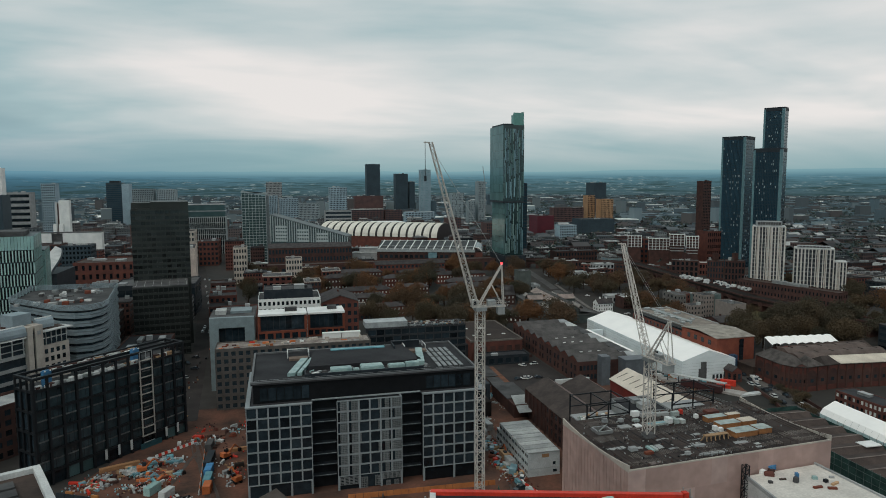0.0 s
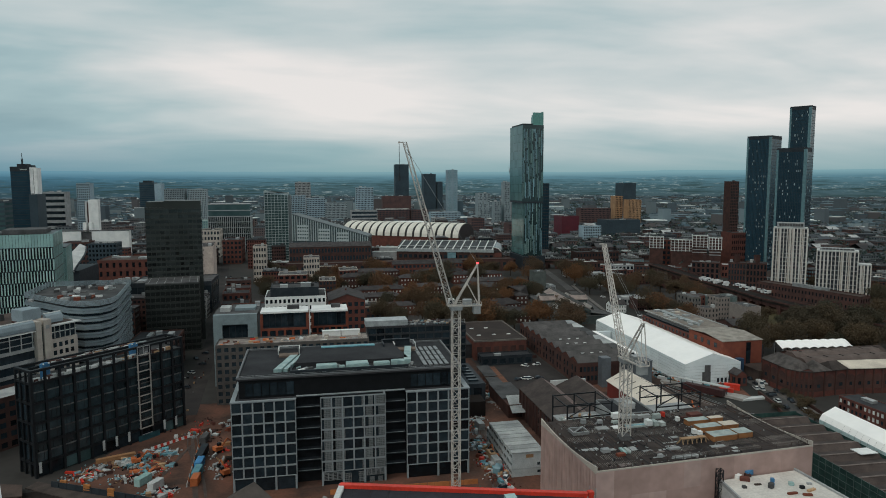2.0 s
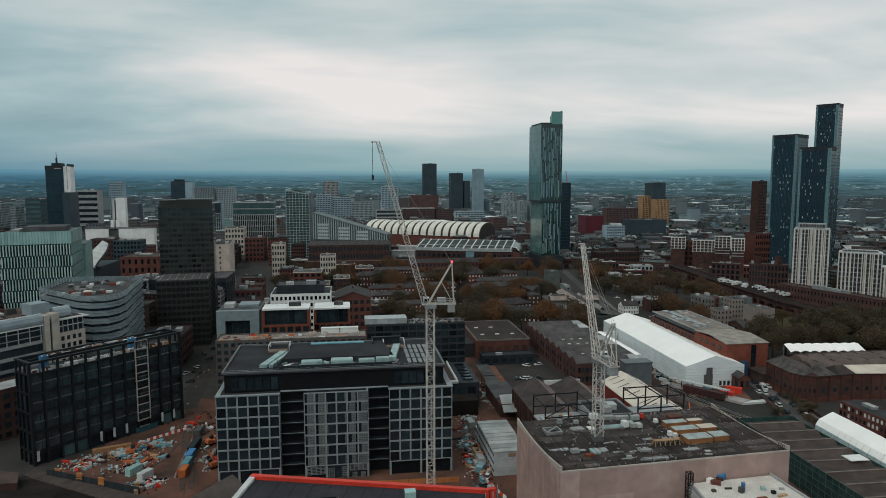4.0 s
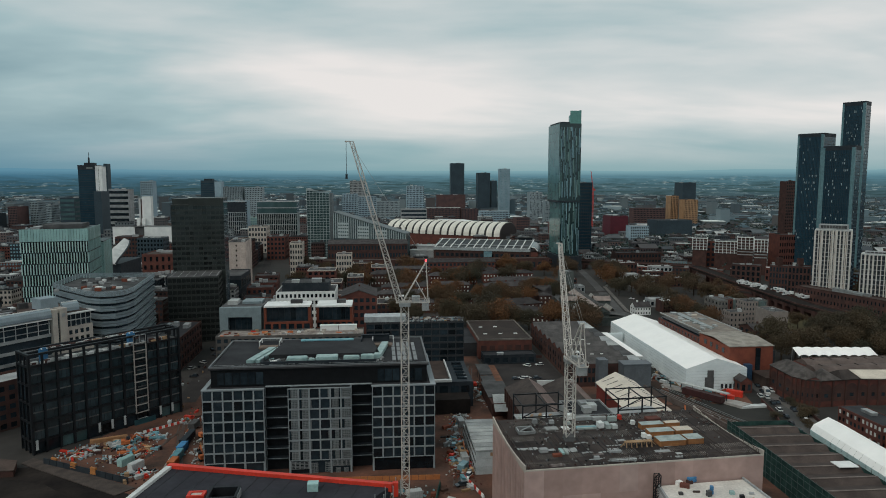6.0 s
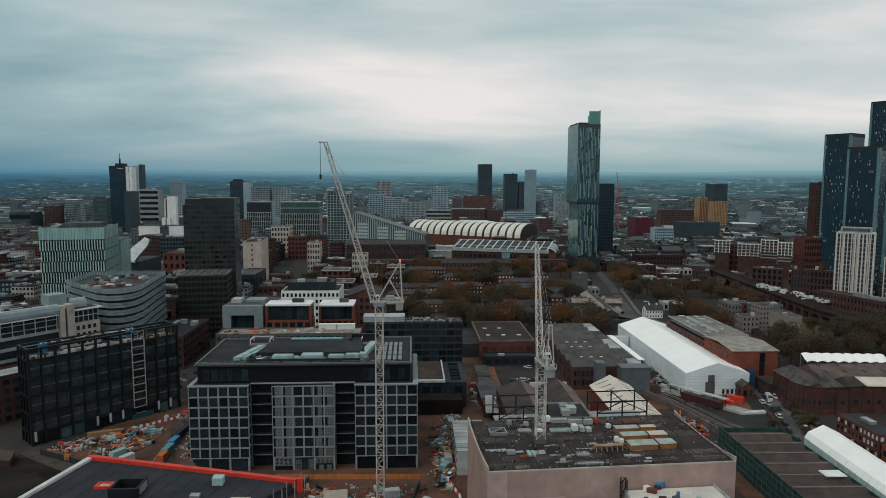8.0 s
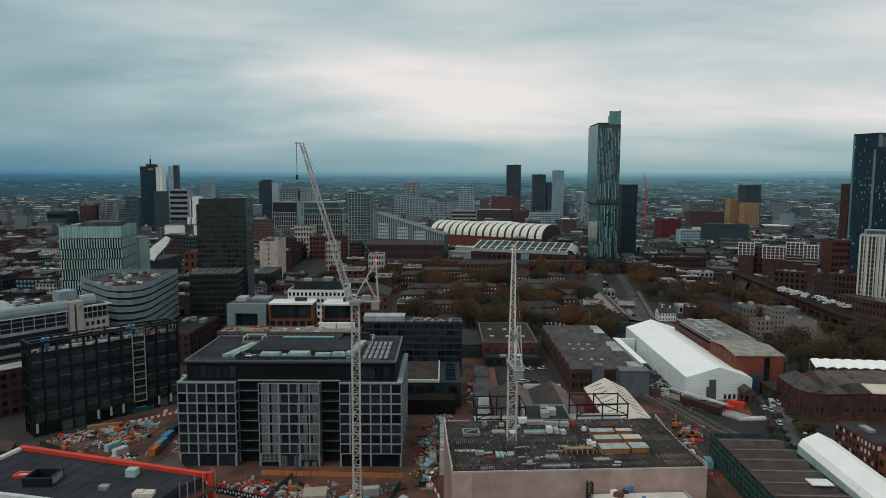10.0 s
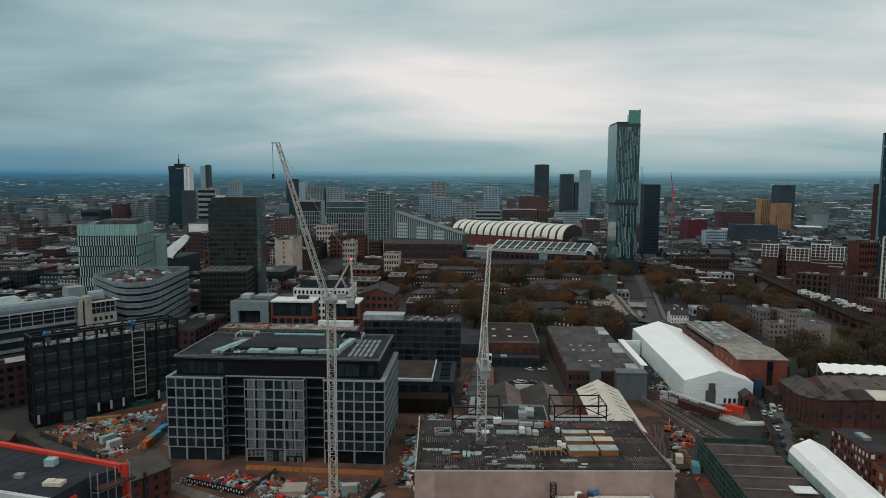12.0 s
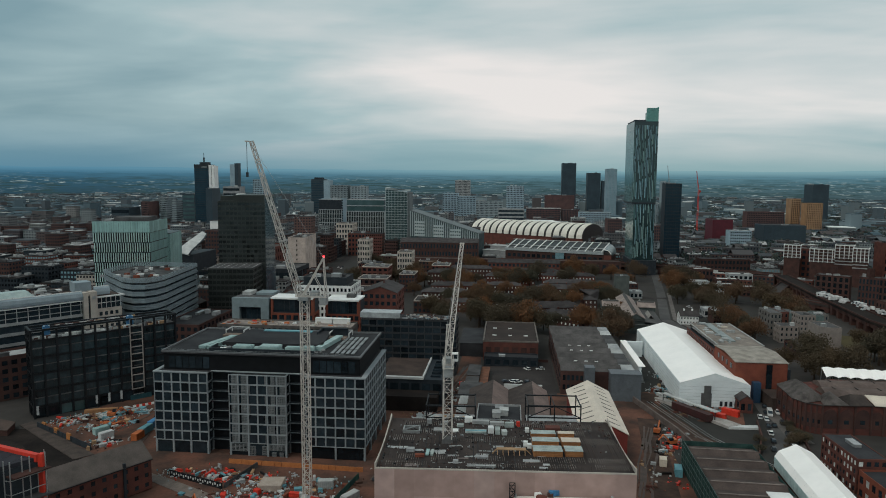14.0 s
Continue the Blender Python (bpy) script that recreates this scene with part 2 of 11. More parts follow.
# Far materials: haze is mixed into the base colours, bluer and flatter.
CLAD_F = mat("hazed_dark_cladding", (0.040, 0.060, 0.074), (0.030, 0.046, 0.058), rough=0.5, spec=0.2, scale=0.05, fine=0.5)
BRICK_F = mat("hazed_far_brick", (0.115, 0.066, 0.062), (0.078, 0.052, 0.052), scale=0.1, fine=1.0)
FARW = mat("hazed_pale_concrete", (0.288, 0.377, 0.429), (0.216, 0.289, 0.330), scale=0.05, fine=0.5, rand=0.15)
FARS = mat("hazed_pale_stone", (0.264, 0.314, 0.330), (0.200, 0.240, 0.259), scale=0.05, fine=0.5, rand=0.15)
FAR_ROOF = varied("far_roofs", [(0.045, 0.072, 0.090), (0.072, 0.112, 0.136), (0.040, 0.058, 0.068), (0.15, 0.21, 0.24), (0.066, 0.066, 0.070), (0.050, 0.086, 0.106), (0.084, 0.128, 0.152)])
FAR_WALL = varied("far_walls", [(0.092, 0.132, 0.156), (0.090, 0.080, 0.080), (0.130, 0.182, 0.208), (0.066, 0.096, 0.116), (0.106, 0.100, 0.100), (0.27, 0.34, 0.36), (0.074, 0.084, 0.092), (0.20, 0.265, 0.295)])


# ---------------------------------------------------------------- mesh helpers
class Geo:
    """Vertices and faces of one mesh."""

    def __init__(self):
        self.v, self.f = [], []

    def add(self, pts, faces):
        n = len(self.v)
        self.v += [tuple(p) for p in pts]
        self.f += [tuple(i + n for i in q) for q in faces]
        return self

    def box(self, x0, y0, z0, x1, y1, z1):
        return self.add([(x0, y0, z0), (x1, y0, z0), (x1, y1, z0), (x0, y1, z0), (x0, y0, z1), (x1, y0, z1), (x1, y1, z1), (x0, y1, z1)],
                        [(3, 2, 1, 0), (4, 5, 6, 7), (0, 1, 5, 4), (1, 2, 6, 5), (2, 3, 7, 6), (3, 0, 4, 7)])

    def bar(self, p, q, r, r2=None):
        p, q = Vector(p), Vector(q)
        a = (q - p).normalized()
        s = a.cross(Vector((0, 0, 1)))
        s = s.normalized() if s.length > 1e-4 else Vector((1, 0, 0))
        u = s.cross(a)
        r2 = r if r2 is None else r2
        pts = [p + s * i * r + u * j * r for i, j in ((-1, -1), (1, -1), (1, 1), (-1, 1))] + [q + s * i * r2 + u * j * r2 for i, j in ((-1, -1), (1, -1), (1, 1), (-1, 1))]
        return self.add(pts, [(3, 2, 1, 0), (4, 5, 6, 7), (0, 1, 5, 4), (1, 2, 6, 5), (2, 3, 7, 6), (3, 0, 4, 7)])

    def prism(self, poly, z0, z1):
        n = len(poly)
        z1 = z1 if isinstance(z1, (list, tuple)) else [z1] * n
        pts = [(x, y, z0) for x, y in poly] + [(p[0], p[1], z) for p, z in zip(poly, z1)]
        return self.add(pts, [tuple(range(n - 1, -1, -1)), tuple(range(n, 2 * n))] + [(i, (i + 1) % n, (i + 1) % n + n, i + n) for i in range(n)])

    def gable(self, x0, y0, x1, y1, z0, z1, along="y", t=0.25):
        """A pitched roof of two slabs over a rectangle, with its ridge along x or y."""
        if along == "y":
            m = (x0 + x1) / 2
            sec = [(x0, z0), (m, z1), (x1, z0), (x1, z0 + t), (m, z1 + t), (x0, z0 + t)]
            pts = [(a, y0, b) for a, b in sec] + [(a, y1, b) for a, b in sec]
        else:
            m = (y0 + y1) / 2
            sec = [(y0, z0), (m, z1), (y1, z0), (y1, z0 + t), (m, z1 + t), (y0, z0 + t)]
            pts = [(x0, a, b) for a, b in sec] + [(x1, a, b) for a, b in sec]
        return self.add(pts, [(0, 1, 4, 5), (1, 2, 3, 4), (11, 10, 7, 6), (10, 9, 8, 7)] + [(i, i + 6, (i + 1) % 6 + 6, (i + 1) % 6) for i in range(6)])

    def gable_wall(self, x0, y0, x1, y1, z0, z1, along="y", end=0):
        """The triangle of wall under one end of a pitched roof."""
        if along == "y":
            m = (x0 + x1) / 2
            for y in ((y0, y1 - 0.3)[end],):
                self.add([(x0, y, z0), (x1, y, z0), (m, y, z1), (x0, y + 0.3, z0), (x1, y + 0.3, z0), (m, y + 0.3, z1)], [(0, 1, 2), (5, 4, 3), (0, 3, 4, 1), (1, 4, 5, 2), (2, 5, 3, 0)])
        else:
            m = (y0 + y1) / 2
            for x in ((x0, x1 - 0.3)[end],):
                self.add([(x, y0, z0), (x, y1, z0), (x, m, z1), (x + 0.3, y0, z0), (x + 0.3, y1, z0), (x + 0.3, m, z1)], [(2, 1, 0), (3, 4, 5), (1, 4, 3, 0), (2, 5, 4, 1), (0, 3, 5, 2)])
        return self

    def mesh(self, name, material):
        me = bpy.data.meshes.new(name)
        me.from_pydata(self.v, [], self.f)
        bm = bmesh.new()
        bm.from_mesh(me)
        bmesh.ops.recalc_face_normals(bm, faces=bm.faces)
        bm.to_mesh(me)
        bm.free()
        if material:
            me.materials.append(material)
        return me


def part(name, geo, material, parent, label=""):
    ob = new(name, geo.mesh(name, material))
    ob.parent = parent
    return tagged(ob, label)


def thing(name, label, category, m=None, group="", kind=""):
    ob = new(name)
    ob.empty_display_size = 0.5
    if m is not None:
        ob.matrix_world = m
    return tagged(ob, label, category, group, kind)


def solo(name, geo, material, label, category, m=None, group="", kind=""):
    ob = new(name, geo.mesh(name, material))
    if m is not None:
        ob.matrix_world = m
    return tagged(ob, label, category, group, kind)


UNIT = {}


def piece(name, material, parent, loc, size, turn=0.0, kind="pane"):
    """One small box-like piece, on a mesh shared by all pieces of its kind and material."""
    key = (kind, material.name)
    if key not in UNIT:
        g = Geo().box(-0.5, -0.5, -0.5, 0.5, 0.5, 0.5)
        UNIT[key] = g.mesh(kind, material)
    ob = new(name, UNIT[key])
    ob.parent = parent
    ob.location, ob.scale, ob.rotation_euler = loc, size, (0, 0, turn)
    return ob


def facade(walls, parent, p0, p1, z0, z1, rows, cols, glass, pier=0.35, band=0.4, t=0.35, pane="window", drop=0.0, lit=0.0, rng=random, joined=None):
    """A wall of piers and bands from p0 to p1 (outside to the right hand of the way), with one recessed window a cell."""
    p0, p1 = Vector((*p0, 0)), Vector((*p1, 0))
    u = (p1 - p0)
    W = u.length
    u.normalize()
    n = Vector((u.y, -u.x, 0))
    cw, ch = W / cols, (z1 - z0) / rows
    pw, bh = cw * pier, ch * band

    def slab(a, b, za, zb):
        o = p0 + u * a
        q = p0 + u * b
        i = -n * t
        walls.prism([(o.x, o.y), (q.x, q.y), ((q + i).x, (q + i).y), ((o + i).x, (o + i).y)], za, zb)

    for r in range(rows + 1):
        za = z0 + r * ch - (bh / 2 if r else 0)
        zb = z0 + r * ch + (bh / 2 if r < rows else 0)
        slab(0, W, za, zb)
    for r in range(rows):
        za, zb = z0 + r * ch + bh / 2, z0 + (r + 1) * ch - bh / 2
        for c in range(cols + 1):
            a = c * cw - (pw / 2 if c else 0)
            b = c * cw + (pw / 2 if c < cols else 0)
            slab(a, b, za, zb)
    ang = math.atan2(u.y, u.x)
    for r in range(rows):
        for c in range(cols):
            if drop and rng.random() < drop:
                continue
            o = p0 + u * ((c + 0.5) * cw) - n * (t * 0.6)
            if joined is not None:
                a, b, n2 = u * (cw - pw) / 2, -n * 0.08, o
                joined.prism([((n2 - a).x, (n2 - a).y), ((n2 + a).x, (n2 + a).y), ((n2 + a + b).x, (n2 + a + b).y), ((n2 - a + b).x, (n2 - a + b).y)], z0 + r * ch + bh / 2, z0 + (r + 1) * ch - bh / 2)
                continue
            g = LIT if lit and rng.random() < lit else glass
            piece(pane, g, parent, (o.x, o.y, z0 + (r + 0.5) * ch), (cw - pw, 0.08, ch - bh), ang)


def block(name, label, x0, x1, y0, d, h, wall=BRICK, glass=GLASS, roof=ROOF_D, rows=4, cols=8, sides=4, z0=0.0, base=0.0, pier=0.4, band=0.45, parapet=0.7, plant=2, rot=0.0, category="building", roof_kind="flat", rise=3.0, along="x", lit=0.0, seed=None, group="", trim=None, drop=0.0):
    """A building on a rectangle: recessed windows in the walls that face the way, a roof with parapet and plant, or a pitched roof."""
    rng = random.Random(seed if seed is not None else int(x0 * 7 + y0 * 13))
    w = x1 - x0
    e = thing(name, label, category, pose((x0 + x1) / 2, y0 + d / 2, z0, 0, 0, rot), group)
    hx, hy, t = w / 2, d / 2, 0.35
    far = Geo() if y0 > 290 else None
    g = Geo()
    facing_left = (x0 + x1) / 2 > 60
    xl, xr = (-hx + t, hx) if facing_left else (-hx, hx - t)
    if not sides or not rows:
        xl, xr = -hx, hx
    g.box(xl, -hy + (t if rows else 0), 0, xr, hy, h - 0.02)
    if rows:
        if base:
            g.box(-hx, -hy, 0, hx, -hy + t, base)
        facade(g, e, (-hx, -hy), (hx, -hy), base, h, rows, cols, glass, pier, band, t, lit=lit, rng=rng, drop=drop, joined=far)
        if sides:
            if facing_left:
                if base:
                    g.box(-hx, -hy + t, 0, -hx + t, hy, base)
                facade(g, e, (-hx, hy), (-hx, -hy + t), base, h, rows, sides, glass, pier, band, t, lit=lit, rng=rng, drop=drop, joined=far)
            else:
                if base:
                    g.box(hx - t, -hy + t, 0, hx, hy, base)
                facade(g, e, (hx, -hy + t), (hx, hy), base, h, rows, sides, glass, pier, band, t, lit=lit, rng=rng, drop=drop, joined=far)
    wp = part("wall", g, wall, e)
    for c in [c for c in e.children if c.name.startswith("window")]:
        c.parent = wp
    if far is not None and far.v:
        tagged(part("glazing", far, glass, e), kind="stuff")
    r = Geo()
    if roof_kind == "flat":
        r.box(-hx + 0.3, -hy + 0.3, h, hx - 0.3, hy - 0.3, h + 0.12)
        part("roof", r, roof, e)
        if parapet:
            c = Geo()
            for a in ((-hx, -hy, hx, -hy + 0.3), (-hx, hy - 0.3, hx, hy), (-hx, -hy + 0.3, -hx + 0.3, hy - 0.3), (hx - 0.3, -hy + 0.3, hx, hy - 0.3)):
                c.box(a[0], a[1], h, a[2], a[3], h + parapet)
            part("parapet", c, trim or wall, e)
        for i in range(plant):
            pw, pd, ph = rng.uniform(2, max(2.5, w * 0.22)), rng.uniform(2, max(2.5, d * 0.25)), rng.uniform(1.0, 2.6)
            px, py = rng.uniform(-hx + pw, hx - pw) if hx > pw else 0, rng.uniform(-hy + pd, hy - pd) if hy > pd else 0
            k = Geo().box(px - pw / 2, py - pd / 2, h + 0.12, px + pw / 2, py + pd / 2, h + ph)
            k.box(px - pw / 2 - 0.1, py - pd / 2 - 0.1, h + ph, px + pw / 2 + 0.1, py + pd / 2 + 0.1, h + ph + 0.12)
            part("roof_plant", k, rng.choice((GALV, ROOF_L, CONC, ROOF_G)), e)
    else:
        o = 0.35
        if along == "x":
            r.gable(-hx - o, -hy - o, hx + o, hy + o, h - 0.1, h + rise, "x")
            gws = [Geo().gable_wall(-hx, -hy, hx, hy, h - 0.02, h + rise - 0.25, "x", k) for k in (0, 1)]
        else:
            r.gable(-hx - o, -hy - o, hx + o, hy + o, h - 0.1, h + rise, "y")
            gws = [Geo().gable_wall(-hx, -hy, hx, hy, h - 0.02, h + rise - 0.25, "y", k) for k in (0, 1)]
        part("roof", r, roof, e)
        for gw in gws:
            part("gable", gw, wall, e)
        for i in range(plant):
            a = (i + 0.5) / plant * 2 - 1
            cx, cy = (a * hx * 0.9, 0) if along == "x" else (0, a * hy * 0.9)
            k = Geo().box(cx - 0.5, cy - 0.5, h + rise * 0.6, cx + 0.5, cy + 0.5, h + rise + 1.3)
            part("chimney", k, wall, e)
    return e


# ---------------------------------------------------------------- ground, roads, distance
g = Geo()
g.add([(-5200, -600, 0), (5200, -600, 0), (5200, 5200, 0), (-5200, 5200, 0)], [(0, 1, 2, 3)])
solo("ground", g, mat("city_ground", (0.056, 0.050, 0.047), (0.030, 0.030, 0.028), scale=0.012, fine=0.15, bump=0.0), "dark mixed ground of streets, yards and grass", "ground", kind="structure")


MUD = mat("brown_trackbed", (0.082, 0.052, 0.041), (0.038, 0.027, 0.023), rough=0.95, scale=0.15, fine=0.8, bump=0.4)


def road(name, pts, width, material=ASPH, z=0.06, label="dark asphalt road between the buildings"):
    g = Geo()
    for (x0, y0), (x1, y1) in zip(pts, pts[1:]):
        a = Vector((x1 - x0, y1 - y0, 0)).normalized()
        s = Vector((a.y, -a.x, 0)) * width / 2
        g.prism([(x0 - s.x, y0 - s.y), (x0 + s.x, y0 + s.y), (x1 + s.x, y1 + s.y), (x1 - s.x, y1 - s.y)], -0.3, z)
    return solo(name, g, material, label, "road", kind="structure")


solo("ground_site", Geo().prism([(-72, 222), (-30, 196), (0, 150), (80, 120), (176, 120), (178, 262), (192, 300), (140, 292), (103, 300), (100, 425), (92, 425), (90, 300), (-38, 300), (-60, 250)], -0.4, 0.04), EARTH, "churned red-brown earth of the building site", "ground", kind="structure")
solo("ground_yard", Geo().prism([(-140, 215), (-72, 222), (-30, 196), (-5, 160), (-20, 90), (-160, 90)], -0.4, 0.03), SOIL, "dark worn yard beside the building site", "ground", kind="structure")
for pts_, z_, nm, lab, m_ in (([(-93, 226), (-79, 222), (-76, 214), (-90, 214)], 2.2, "shed", "low derelict shed with a grey-brown roof", ROOF_B), ([(-80, 208), (-60, 201), (-42, 186), (-70, 176)], 2.4, "shed", "wide low shed with a dark flat roof", SOIL)):
    e_ = thing(nm, lab, "shed", pose(0, 0, 0))
    part("wall", Geo().prism(pts_, 0, z_), BRICK_D, e_)
    cx_, cy_ = sum(p[0] for p in pts_) / 4, sum(p[1] for p in pts_) / 4
    part("roof", Geo().prism([(cx_ + (x - cx_) * 1.04, cy_ + (y - cy_) * 1.04) for x, y in pts_], z_, z_ + 0.3), m_, e_)
solo("pavement_hoarding", Geo().prism([(-77, 229), (-79, 224.5), (-36.5, 196.5), (-32, 201.5)], -0.3, 0.3), mat("worn_brown_paving", (0.085, 0.068, 0.060), (0.050, 0.041, 0.038), scale=0.3), "worn brown footway along the site hoarding", "pavement", kind="structure")
solo("pavement_front", Geo().prism([(-5, 190), (-1, 184), (27, 170), (29, 174.5), (4, 186.5)], -0.3, 0.2), mat("dusty_pale_paving", (0.20, 0.165, 0.145), (0.13, 0.105, 0.092), scale=0.3), "dusty pale footway before the printed barrier", "pavement", kind="structure")
road("road_quay", [(-40, 286), (-49, 440), (-75, 700), (-110, 980), (-150, 1400)], 9)
# The wet road's reflection is put into this paler base colour.
STREET = mat("grey_sheen_street", (0.100, 0.096, 0.094), (0.060, 0.058, 0.058), rough=0.7, scale=0.08, fine=1.5)
road("road_market", [(205, 190), (226, 250), (246, 384), (231, 470), (236, 496), (254, 588), (268, 668), (275, 710)], 7.5, STREET, label="grey street along the market, coloured paler for its wet sheen")
road("road_cross", [(-260, 545), (-40, 560), (262, 560)], 8, z=0.10)
kw = thing("street_wall", "low dark brick walls along the street", "wall")
for (xa, ya), (xb, yb) in (((207, 224), (216, 246)), ((216, 246), (220, 262)), ((219, 196), (229, 236)), ((229, 236), (231, 244))):
    d_ = Vector((xb - xa, yb - ya, 0)).normalized()
    n_ = Vector((d_.y, -d_.x, 0)) * 0.25
    part("wall_length", Geo().prism([(xa - n_.x, ya - n_.y), (xa + n_.x, ya + n_.y), (xb + n_.x, yb + n_.y), (xb - n_.x, yb - n_.y)], 0, 1.6), BRICK_D, kw)
solo("pavement_yard", Geo().prism([(196, 262), (214, 258), (219, 276), (214, 277), (200, 276)], -0.3, 0.05), EARTH, "worn brown yard before the tent", "ground", kind="structure")
solo("pavement_apron", Geo().prism([(226, 244), (234, 242), (233, 258), (232, 276), (228, 276)], -0.3, 0.2), PAVE, "brown paved apron round the brick building", "pavement", kind="structure")
road("road_castle", [(262, 560), (420, 520), (640, 470)], 9, z=0.14)
road("pavement_market", [(212, 190), (233, 250), (253, 384), (238, 470), (243, 496), (261, 588)], 3, PAVE, z=0.18, label="grey paved footway beside the street")
road("track", [(158, 120), (170, 215), (176, 262)], 9, MUD, z=0.10, label="worn dark service road along the hall")
road("railway", [(184, 296), (178, 284), (190, 243), (206, 215)], 9, MUD, z=0.16, label="old dark railway trackbed")


# glowing backdrop sheet of the far plain and its low hills, 4.5 km off
def far_backdrop():
    m = bpy.data.materials.new("painted_haze")
    m.use_nodes = True
    nt = m.node_tree
    nt.nodes.clear()
    N, L = nt.nodes.new, nt.links.new
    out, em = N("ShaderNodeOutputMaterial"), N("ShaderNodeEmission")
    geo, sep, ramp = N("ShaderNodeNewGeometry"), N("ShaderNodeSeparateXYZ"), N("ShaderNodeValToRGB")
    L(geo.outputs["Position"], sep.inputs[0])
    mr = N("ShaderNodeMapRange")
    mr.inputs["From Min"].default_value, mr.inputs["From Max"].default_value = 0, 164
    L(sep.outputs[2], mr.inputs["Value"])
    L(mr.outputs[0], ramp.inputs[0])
    # Haze painted by height: dark teal low down, sky-pale at the top.
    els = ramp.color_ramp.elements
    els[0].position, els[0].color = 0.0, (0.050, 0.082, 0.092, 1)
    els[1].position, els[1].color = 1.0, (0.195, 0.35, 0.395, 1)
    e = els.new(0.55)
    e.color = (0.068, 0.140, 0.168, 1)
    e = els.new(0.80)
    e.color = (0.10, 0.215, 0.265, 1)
    def noise_at(sc, scale, lo, hi, rough=0.6):
        n, mp, r2 = N("ShaderNodeTexNoise"), N("ShaderNodeMapping"), N("ShaderNodeMapRange")
        mp.inputs["Scale"].default_value = sc
        L(geo.outputs["Position"], mp.inputs[0])
        L(mp.outputs[0], n.inputs["Vector"])
        n.inputs["Scale"].default_value, n.inputs["Detail"].default_value, n.inputs["Roughness"].default_value = scale, 6.0, rough
        r2.inputs["From Min"].default_value, r2.inputs["From Max"].default_value = lo, hi
        L(n.outputs[0], r2.inputs["Value"])
        return r2.outputs[0]

    def mixed(fac, a, b):
        mx = N("ShaderNodeMix")
        mx.data_type = "RGBA"
        L(fac, mx.inputs["Factor"])
        L(a, mx.inputs["A"])
        mx.inputs["B"].default_value = b
        return mx.outputs["Result"]

    def times(a, b):
        m_ = N("ShaderNodeMath")
        m_.operation = "MULTIPLY"
        L(a, m_.inputs[0])
        L(b, m_.inputs[1])
        return m_.outputs[0]

    # Painted haze turns bluer and darker to the left, to meet the sky.
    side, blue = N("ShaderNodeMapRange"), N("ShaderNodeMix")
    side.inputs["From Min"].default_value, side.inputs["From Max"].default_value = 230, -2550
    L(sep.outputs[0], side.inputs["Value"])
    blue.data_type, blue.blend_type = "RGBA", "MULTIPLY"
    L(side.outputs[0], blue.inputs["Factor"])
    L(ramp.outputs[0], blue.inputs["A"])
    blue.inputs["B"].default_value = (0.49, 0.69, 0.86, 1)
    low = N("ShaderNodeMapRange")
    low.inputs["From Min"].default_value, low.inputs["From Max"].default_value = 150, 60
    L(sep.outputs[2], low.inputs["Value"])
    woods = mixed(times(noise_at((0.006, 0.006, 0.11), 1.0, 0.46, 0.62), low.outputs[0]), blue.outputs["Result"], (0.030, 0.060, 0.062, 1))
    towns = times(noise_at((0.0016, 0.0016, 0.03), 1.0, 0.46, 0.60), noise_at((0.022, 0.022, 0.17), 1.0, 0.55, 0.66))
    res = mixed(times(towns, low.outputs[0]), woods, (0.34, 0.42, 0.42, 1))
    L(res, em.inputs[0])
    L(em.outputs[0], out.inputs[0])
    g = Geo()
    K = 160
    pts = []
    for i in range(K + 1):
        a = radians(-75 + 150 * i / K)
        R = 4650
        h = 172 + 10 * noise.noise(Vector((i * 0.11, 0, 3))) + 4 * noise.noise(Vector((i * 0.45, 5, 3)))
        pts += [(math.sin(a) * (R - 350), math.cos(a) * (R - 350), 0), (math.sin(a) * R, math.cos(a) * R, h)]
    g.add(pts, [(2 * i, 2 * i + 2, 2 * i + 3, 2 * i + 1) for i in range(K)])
    solo("backdrop", g, m, "glowing backdrop of blue-green plain and low hills with painted haze", "distance", kind="structure")


far_backdrop()


